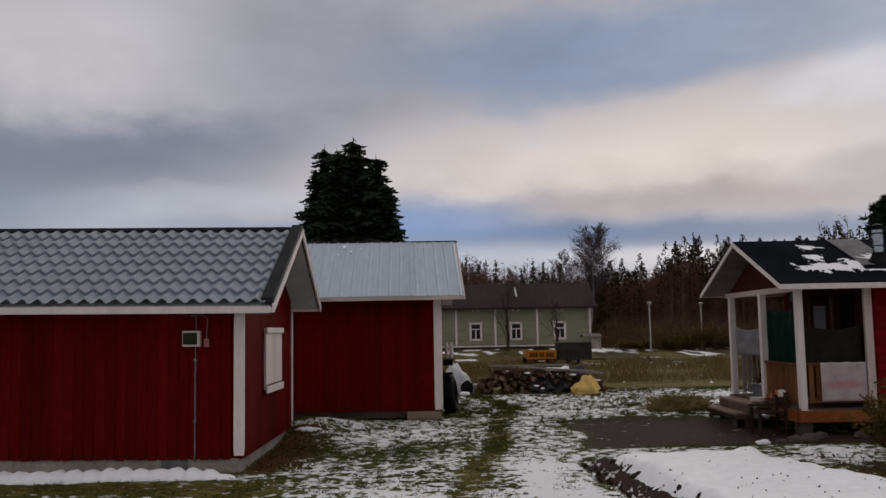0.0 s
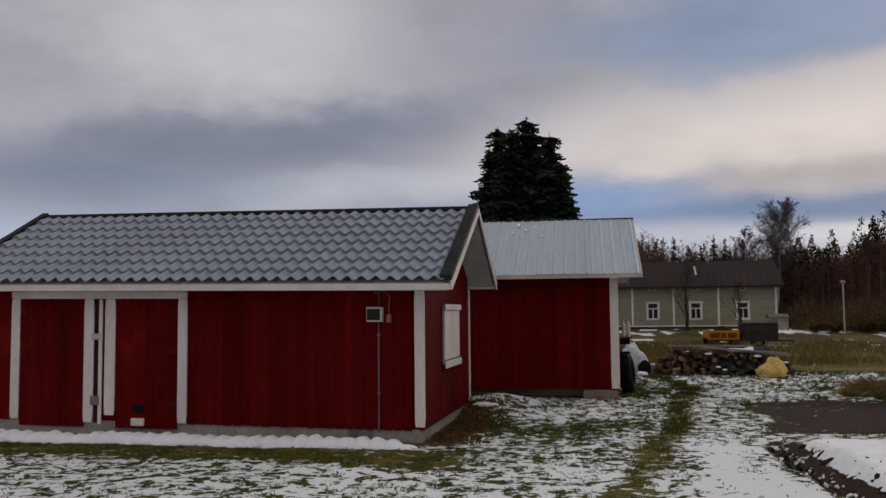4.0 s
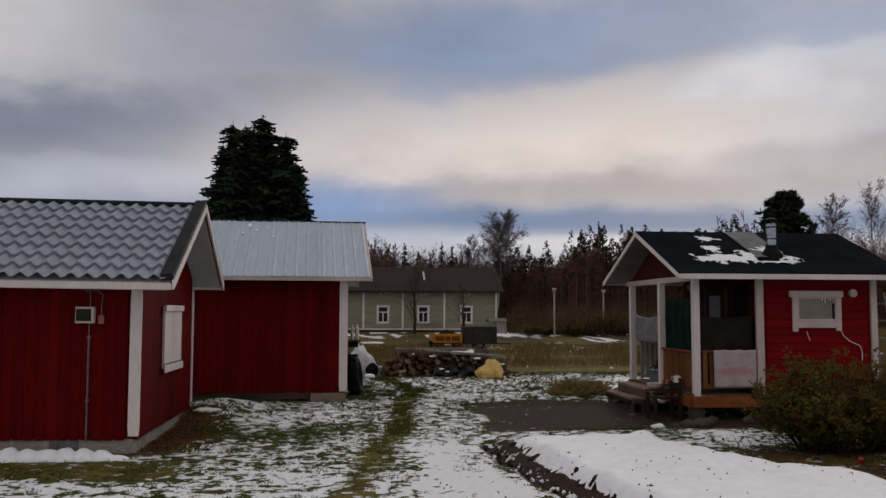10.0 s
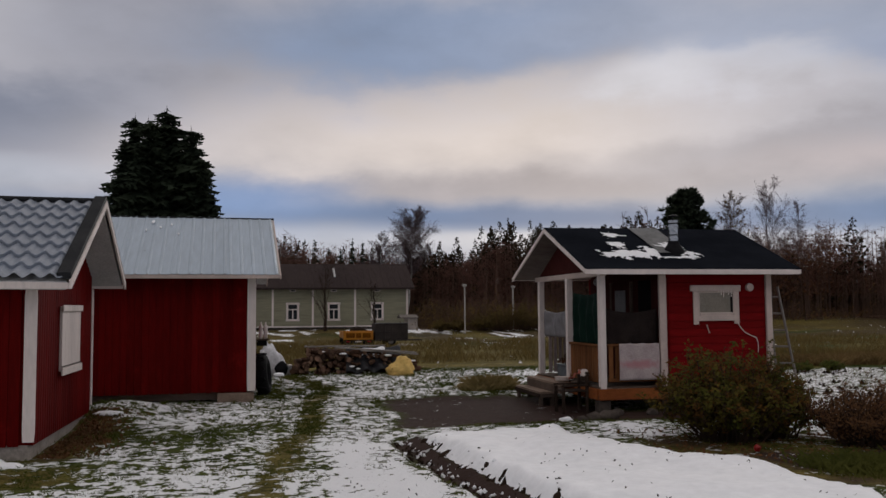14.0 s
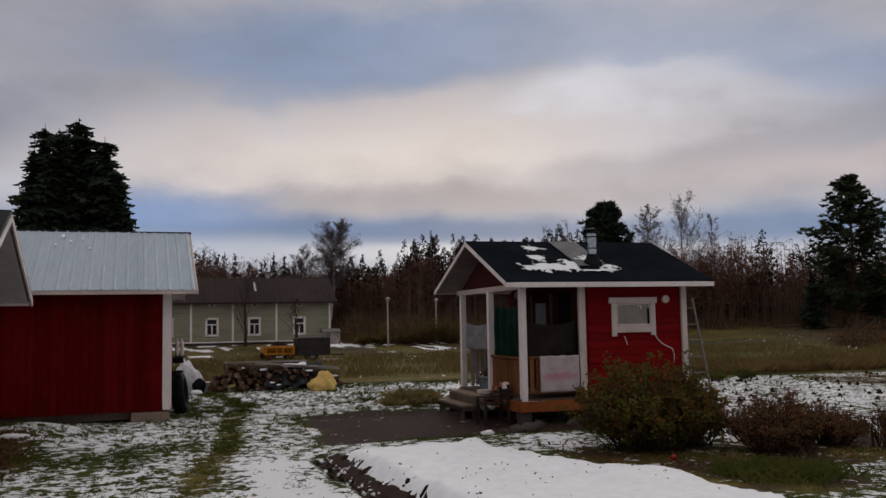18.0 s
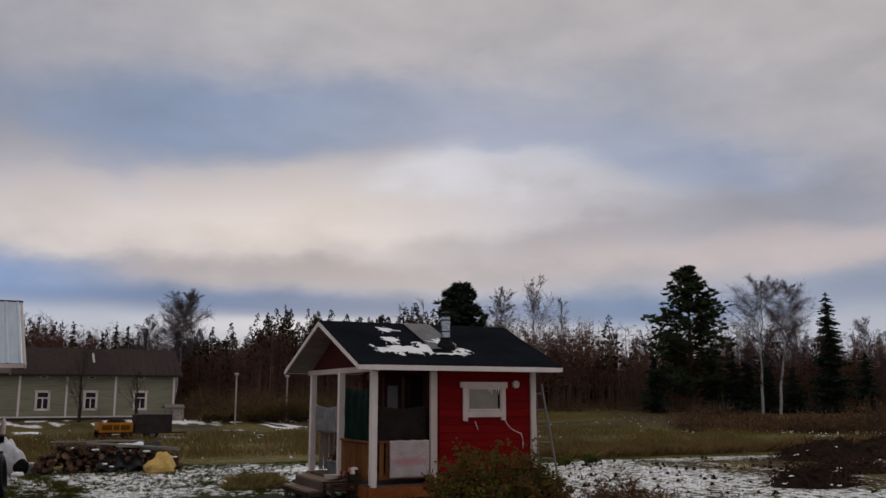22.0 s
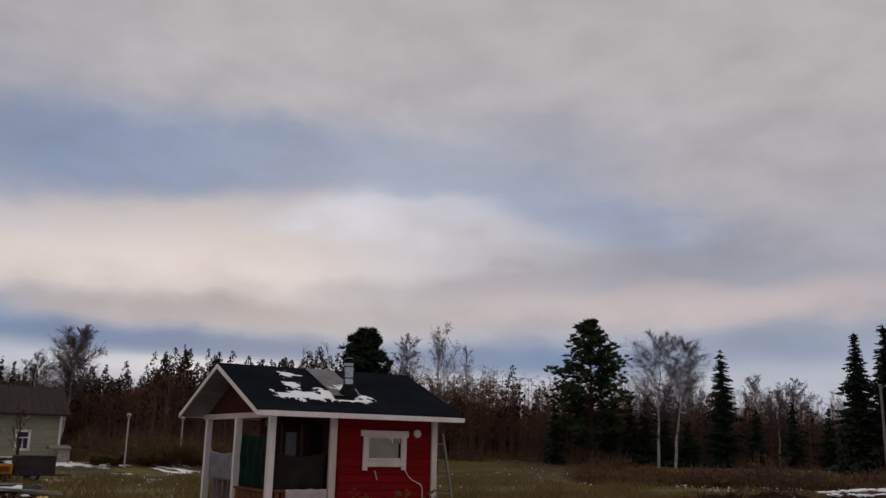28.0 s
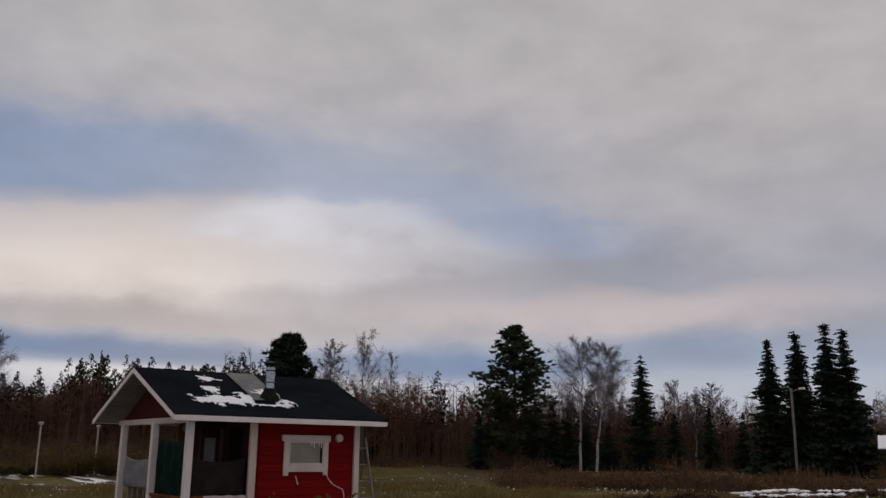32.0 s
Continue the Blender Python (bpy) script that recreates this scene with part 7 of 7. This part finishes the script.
slab("roof", 0, 6, (0, 1.95), (2.0, 2.75), 0.1, BROWN_ROOF, cot)
slab("roof", 0, 6, (4.0, 1.95), (2.0, 2.75), 0.1, BROWN_ROOF, cot)
slab("roof_snow", 0.02, 5.9, (0.03, 2.04), (1.98, 2.83), 0.08, SNOW, cot, "snow on the roof")
for x in (1.2, 3.6):
    box("window", (x, 0.27, 0.8), (x + 0.8, 0.3, 1.5), GLASS, cot, "dark window", 0.004)


# ---- bushes ----
def bush(name, loc, rx, ry, h, seed, mat, twig, label, stems=90, leaves=9000, size=0.024, dry=None):
    """A shrub: many arching stems with side shoots, leaves gathered towards the shoots' ends, gaps between."""
    g = random.Random(seed)
    ob = thing(name, loc, label, "bush", local=True)
    vs, fs, lv, dv = [], [], [], []
    per = max(2, leaves // (stems * 9))
    for k in range(stems):
        a, u = g.uniform(0, 6.283), math.sqrt(g.random())
        tip = Vector((math.cos(a) * rx * u, math.sin(a) * ry * u, h * (1 - 0.5 * u * u) * g.uniform(0.55, 1.03)))
        base = Vector((tip.x * 0.3 + g.gauss(0, 0.07), tip.y * 0.3 + g.gauss(0, 0.07), -0.05))
        mid = base.lerp(tip, 0.5) + Vector((tip.x * 0.1, tip.y * 0.1, 0.08))
        tube(vs, fs, base, mid, 0.009, 0.006, 4)
        tube(vs, fs, mid, tip, 0.006, 0.0025, 3)
        for j in range(9):
            f = 0.25 + 0.75 * (j + g.random()) / 9
            q = base.lerp(mid, f * 2) if f < 0.5 else mid.lerp(tip, f * 2 - 1)
            e = q + Vector((g.uniform(-1, 1), g.uniform(-1, 1), g.uniform(-0.1, 1.0))).normalized() * g.uniform(0.08, 0.26) * min(1.0, h)
            tube(vs, fs, q, e, 0.0035, 0.0015, 3)
            pts = dv if dry and g.random() < 0.1 + 0.25 * f else lv
            for _ in range(per):
                pts.append(q.lerp(e, g.random() ** 0.6) + Vector((g.gauss(0, 0.022), g.gauss(0, 0.022), g.gauss(0, 0.022))))
    link_part("twig_frame", plain_mesh("twig_frame", vs, fs, twig), ob, kind="stuff")
    link_part("foliage", leaf_mesh("foliage", lv, size, mat, seed + 1), ob)
    if dry:
        link_part("withered_foliage", leaf_mesh("withered_foliage", dv, size, dry, seed + 2), ob, "rust-brown withering leaves")
    return ob


DRY_LEAF = material("withering_leaves", (0.12, 0.06, 0.014), (0.07, 0.032, 0.01), 3.0, 0.75, 0.0, fine=12)
bush("shrub", (5.78, 10.25, 0), 1.02, 0.85, 1.24, 1, BUSH_LEAF, SHRUB_TWIG, "round dark green-brown shrub beside the snow bed", 190, 22000, 0.026, DRY_LEAF)
bush("shrub", (6.42, 10.25, 0), 0.5, 0.45, 0.92, 2, BUSH_LEAF, SHRUB_TWIG, "lower dark shrub growing against the larger one", 80, 8000, 0.026, DRY_LEAF)
bush("brown_shrub", (7.1, 9.45, 0), 0.72, 0.6, 0.78, 3, BUSH_BROWN, SHRUB_TWIG, "withered red-brown low shrub", 150, 12000, 0.019)
bush("brown_shrub", (7.95, 9.6, 0), 0.6, 0.5, 0.56, 4, BUSH_BROWN, SHRUB_TWIG, "withered red-brown low shrub", 100, 8000, 0.02)
OLIVE_LEAF = material("olive_withering_leaves", (0.13, 0.092, 0.03), (0.08, 0.056, 0.02), 0.9, 0.8, 0.0, fine=5)
for x, y, rx, h, sd in ((15.4, 55.6, 1.2, 1.7, 71), (16.9, 55.4, 1.2, 2.0, 72), (18.4, 55.9, 1.1, 1.6, 73), (14.1, 55.2, 0.8, 1.0, 74), (12.3, 54.6, 0.7, 0.8, 75), (11.3, 54.9, 0.6, 0.7, 76)):
    bush("field_shrub", (x, y, 0.25), rx, 0.8, h, sd, OLIVE_LEAF, SHRUB_TWIG, "olive-brown withering shrub at the edge of the wood", 60, 3600, 0.05)
bush("weeds", (8.45, 9.1, 0), 0.3, 0.3, 0.62, 5, BUSH_BROWN, SHRUB_TWIG, "tall withered weeds", 30, 900, 0.018)
bush("weeds", (9.1, 9.6, 0), 0.35, 0.3, 0.5, 6, BUSH_BROWN, SHRUB_TWIG, "tall withered weeds", 30, 900, 0.018)
rock("red_ball", (5.62, 9.35, 0.0), (0.04, 0.04, 0.04), 30, RED_LENS, "small red ball lying under the shrub", "ball", sink=0.1)


# ---- heaps of brush and soil at the field's edge ----
WET_TWIGS = material("wet_dark_twigs", (0.07, 0.038, 0.028), (0.028, 0.017, 0.013), 2, 0.9, 0.2, fine=20)


def brush_heap(loc, rx, ry, h, seed, label, sticks=200):
    g = random.Random(seed)
    ob = thing("brush_heap", loc, label, "brush heap", local=True)
    vs, fs = [], []
    n, rings = 30, 9
    for r in range(rings + 1):
        for k in range(n):
            a, u = 6.283 * k / n, r / rings
            b = 1 + 0.25 * noise.noise((math.cos(a) * 1.4, math.sin(a) * 1.4, seed + u))
            vs.append((math.cos(a) * rx * u * b, math.sin(a) * ry * u * b, h * 0.75 * (1 - u * u) * (1 + 0.5 * noise.noise((u * 3, a * 1.5, seed)) + 0.55 * noise.noise((math.cos(a) * u * 4.5, math.sin(a) * u * 4.5, seed + 3.0))) - 0.06))
    fs = [(r * n + k, r * n + (k + 1) % n, (r + 1) * n + (k + 1) % n, (r + 1) * n + k) for r in range(rings) for k in range(n)]
    link_part("soil", plain_mesh("soil", vs, fs, SOIL, True), ob, "dark soil mound")
    vs, fs = [], []
    for _ in range(sticks):
        a, u = g.uniform(0, 6.283), math.sqrt(g.random())
        c = Vector((math.cos(a) * rx * u, math.sin(a) * ry * u, h * 0.75 * (1 - u * u) + 0.02))
        d = Vector((g.uniform(-1, 1), g.uniform(-1, 1), g.uniform(-0.35, 0.45))).normalized() * g.uniform(0.15, 0.55)
        bend = c + d * 0.5 + Vector((g.gauss(0, 0.05), g.gauss(0, 0.05), g.gauss(0, 0.04)))
        tube(vs, fs, c - d * 0.5, bend, 0.014, 0.01, 4)
        tube(vs, fs, bend, bend + d * 0.5, 0.01, 0.004, 3)
    link_part("brushwood", plain_mesh("brushwood", vs, fs, WET_TWIGS), ob, "tangled cut branches", kind="stuff")
    vs, fs = [], []
    for _ in range(9):
        a, u = g.uniform(0, 6.283), g.uniform(0.5, 1.05)
        c = Vector((math.cos(a) * rx * u, math.sin(a) * ry * u, h * 0.75 * (1 - u * u) * 1.1 - 0.01))
        sx, sy, i = g.uniform(0.03, 0.11), g.uniform(0.03, 0.07), len(vs)
        for lift, wide in ((0.0, 1.0), (0.015, 0.7)):
            for k in range(9):
                b = wide * g.uniform(0.75, 1.2)
                vs.append((c.x + math.cos(k * 0.698) * sx * b, c.y + math.sin(k * 0.698) * sy * b, c.z + lift + g.uniform(-0.01, 0.01)))
        vs.append((c.x, c.y, c.z + 0.02))
        fs += [(i + k, i + (k + 1) % 9, i + 9 + (k + 1) % 9, i + 9 + k) for k in range(9)] + [(i + 9 + k, i + 9 + (k + 1) % 9, i + 18) for k in range(9)]
    link_part("snow_bits", plain_mesh("snow_bits", vs, fs, SNOW, True), ob, "small leftover clumps of snow", kind="stuff")
    return ob


brush_heap((14.9, 13.3, 0), 1.1, 0.7, 0.46, 5, "low heap of soil and cut branches beside the snowy plot", 170)
brush_heap((18.2, 15.2, 0), 1.3, 0.8, 0.34, 6, "low heap of soil and cut branches beside the snowy plot", 190)
brush_heap((21.6, 18.6, 0), 2.1, 1.1, 0.62, 7, "long brush heap at the edge of the field", 300)
brush_heap((25.8, 19.8, 0), 2.2, 1.1, 0.6, 8, "long brush heap at the edge of the field", 260)
for x0, y0, x1, y1, sd in ((30.3, 21.0, 35.6, 20.0, 51), (36.0, 22.6, 43.5, 21.6, 52), (31.8, 22.4, 38.6, 23.8, 53)):
    row = thing("snowy_log_row", (x0, y0, 0), "row of dark old logs with snow lying on top", "logs")
    gk = random.Random(sd)
    for k in range(22):
        f = (k + gk.random()) / 22
        x, y = x0 + (x1 - x0) * f, y0 + (y1 - y0) * f + gk.gauss(0, 0.12)
        m = pose(x, y, 0.1 + 0.14 * gk.random(), gk.uniform(-6, 6), 0, gk.uniform(50, 120)) @ Matrix.Diagonal((0.2, gk.uniform(0.5, 1.2), 0.2, 1))
        link_part("log", log_mesh, row, "", m)
        if gk.random() < 0.75:
            sm = bmesh.new()
            bmesh.ops.create_icosphere(sm, subdivisions=2, radius=1.0)
            w = gk.uniform(0.16, 0.42)
            for v in sm.verts:
                v.co = Vector((v.co.x * w, v.co.y * 0.14, v.co.z * 0.055)) * (1 + 0.5 * noise.noise(v.co * 1.8 + Vector((k, sd, 0)))) + Vector((x, y - 0.05, 0.26 + 0.08 * gk.random()))
            part("snow_cap", sm, SNOW, row, "thin cap of snow", True)
logs = thing("log_pile", (44.5, 58.0, 0.3), "dark pile of logs at the foot of the wood", "logs")
gq = random.Random(61)
for k in range(34):
    f = gq.random()
    x, y = 42.0 + 5.4 * f, 60.0 - 6.4 * f
    m = pose(x + gq.gauss(0, 0.15), y + gq.gauss(0, 0.15), 0.42 + gq.random() * 0.4, 0, gq.uniform(-5, 5), -50 + gq.uniform(-12, 12) + 90) @ Matrix.Diagonal((0.22, 2.2, 0.22, 1))
    link_part("log", log_mesh, logs, "", m)

# ---- grass: blades nobody could count ----
gg = random.Random(88)


def blades(name, spots, mat, label, wide=0.006, lean=0.6):
    vs, fs = [], []
    for x, y, h in spots:
        z = height(x, y) - 0.01
        a = gg.uniform(0, 6.283)
        c, s = math.cos(a) * wide, math.sin(a) * wide
        lx, ly = gg.gauss(0, lean) * h, gg.gauss(0, lean) * h
        k = len(vs)
        vs += [(x - c, y - s, z), (x + c, y + s, z), (x + lx * 0.4 + c * 0.6, y + ly * 0.4 + s * 0.6, z + h * 0.6), (x + lx, y + ly, z + h)]
        fs += [(k, k + 1, k + 2), (k, k + 2, k + 3)]
    return tagged(new(name, plain_mesh(name, vs, fs, mat)), label, "grass", kind="stuff")


lawn, straw, reeds = [], [], []
tries = 0
while len(lawn) < 110000 and tries < 230000:
    tries += 1
    x, y = gg.uniform(-9.5, 9.0), gg.uniform(6.0, 24.0)
    if (SX0 < x < SX1 and SY0 < y < SY1) or (-5.6 < x < 0.0 and 16.5 < y < 20.6):
        continue
    sn, gr, br = cover(x, y)
    if gr > 0.3 or (bed_foot(y) - 0.25 < x < 5.4 and y < 11.7):
        continue
    if gg.random() < max(0.02, (0.72 - sn)) * (1.5 if noise.noise((x * 2.2, y * 2.2, 3.3)) > 0.05 else 0.3):
        tall = 1.0 + 0.9 * bump01(y, 10, 16)
        for _ in range(9):
            lawn.append((x + gg.gauss(0, 0.022), y + gg.gauss(0, 0.022), gg.uniform(0.014, 0.042) * tall))
blades("lawn_grass", lawn, GRASS, "short wet grass showing through the snow", 0.006)
tuft_spots = []
for _ in range(4200):
    a, u = gg.uniform(0, 6.283), math.sqrt(gg.random())
    rag = 1 + 0.35 * noise.noise((math.cos(a) * 2, math.sin(a) * 2, 4.0))
    tuft_spots.append((4.6 + 0.58 * u * rag * math.cos(a), 17.5 + 0.34 * u * rag * math.sin(a), (0.32 - 0.2 * u * u) * gg.uniform(0.35, 1.1)))
for _ in range(26000):
    x = gg.uniform(9.0, 36.0)
    if noise.noise((x * 0.8, 3.0, 1.0)) < -0.2 and gg.random() < 0.7:
        continue
    reeds.append((x, 21.4 + abs(gg.gauss(0, 0.8)) + 0.02 * x, gg.uniform(0.1, 0.36)))
for _ in range(60000):
    x, y = gg.uniform(-4, 32), 24.5 + 26 * gg.random() ** 1.6
    if noise.noise((x * 0.15, y * 0.3, 4.0)) > -0.12 and y < 42:
        straw.append((x, y, gg.uniform(0.06, 0.3) * (1.2 + noise.noise((x * 0.5, y * 0.3, 8.0)))))
for _ in range(500):
    straw.append((gg.gauss(-2.1, 0.22), gg.uniform(10.9, 14.2), gg.uniform(0.02, 0.07)))
for _ in range(4000):
    straw.append((gg.uniform(9.2, 24), gg.uniform(12, 20.6), gg.uniform(0.03, 0.09)))
blades("grass_tuft", tuft_spots, material("pale_dead_grass", (0.33, 0.25, 0.11), (0.2, 0.155, 0.062), 4.0, 0.9, 0.0, fine=14), "soft tan tuft of dead grass beside the porch", 0.0035)
long_grass = []
for _ in range(2400):
    x, y = gg.gauss(6.15, 0.35), gg.gauss(8.15, 0.28)
    if x > 5.5:
        long_grass.append((x, y, gg.uniform(0.04, 0.16)))
blades("long_grass", long_grass, GRASS, "long green grass growing beside the shrubs", 0.006)
blades("field_edge_weeds", reeds, material("red_brown_weeds", (0.24, 0.16, 0.068), (0.15, 0.1, 0.042), 0.8, 0.9, 0.0, fine=6), "withered red-brown weeds along the edge of the field", 0.012)
blades("dry_grass", straw, STRAW, "dead straw-brown grass round the yard and field", 0.006, 0.3)
# tufts and clods that break the snow of the far plot
cv, cf = [], []
for _ in range(900):
    x, y = ge.uniform(9.0, 30.0), ge.uniform(11.8, 20.8)
    if noise.noise((x * 0.7, y * 0.9, 8.0)) > -0.15:
        clod(x, y, height(x, y) + 0.01, ge.uniform(0.02, 0.075))
tagged(new("plot_clods", plain_mesh("plot_clods", cv, cf, SOIL)), "dark clods poking through the snow of the plot", "soil", kind="stuff")
for x, y, r, h, sd in ((12.2, 19.8, 0.32, 0.3, 71), (13.3, 19.9, 0.26, 0.26, 72), (14.0, 19.7, 0.3, 0.34, 73), (9.8, 18.6, 0.25, 0.25, 74)):
    bush("cabbage_tuft", (x, y, 0), r, r, h, sd, GRASS, TWIGS_B, "leftover green tuft in the snowy plot", 22, 1400, 0.03)

# fallen leaves along the shed's gable and under the shrubs
fallen = []
for _ in range(2600):
    if gg.random() < 0.5:
        x, y = -2.38 + abs(gg.gauss(0, 0.28)), gg.uniform(10.8, 14.2)
    else:
        x, y = gg.uniform(4.6, 9.4), gg.uniform(8.5, 11.3)
    fallen.append(Vector((x, y, height(x, y) + gg.uniform(0.005, 0.03))))
tagged(new("fallen_leaves", leaf_mesh("fallen_leaves", fallen, 0.03, BUSH_BROWN, 19)), "withered brown leaves fallen on the ground", "leaves", kind="stuff")
# crumbs of old snow left in the field grass
cv, cf = [], []
for _ in range(850):
    x, y = ge.uniform(-6.0, 62.0), ge.uniform(24.5, 62.0)
    if -6.5 < x < 10.5 and y > 57 or noise.noise((x * 0.3, y * 0.12, 6.0)) + 0.35 * noise.noise((x, y * 0.4, 2.0)) < 0.12:
        continue
    clod(x, y, height(x, y) + 0.01, ge.uniform(0.02, 0.065))
for _ in range(500):
    deg, dist = ge.uniform(41, 66), ge.uniform(45.0, 52.0)
    x, y = dist * math.sin(radians(deg)), dist * math.cos(radians(deg))
    if noise.noise((x * 0.5, y * 0.5, 1.0)) > 0.0:
        clod(x, y, height(x, y) + ge.uniform(0.0, 0.12), ge.uniform(0.03, 0.065))
tagged(new("snow_crumbs", plain_mesh("snow_crumbs", cv, cf, SNOW)), "scattered crumbs of old snow in the field grass", "snow", kind="stuff")
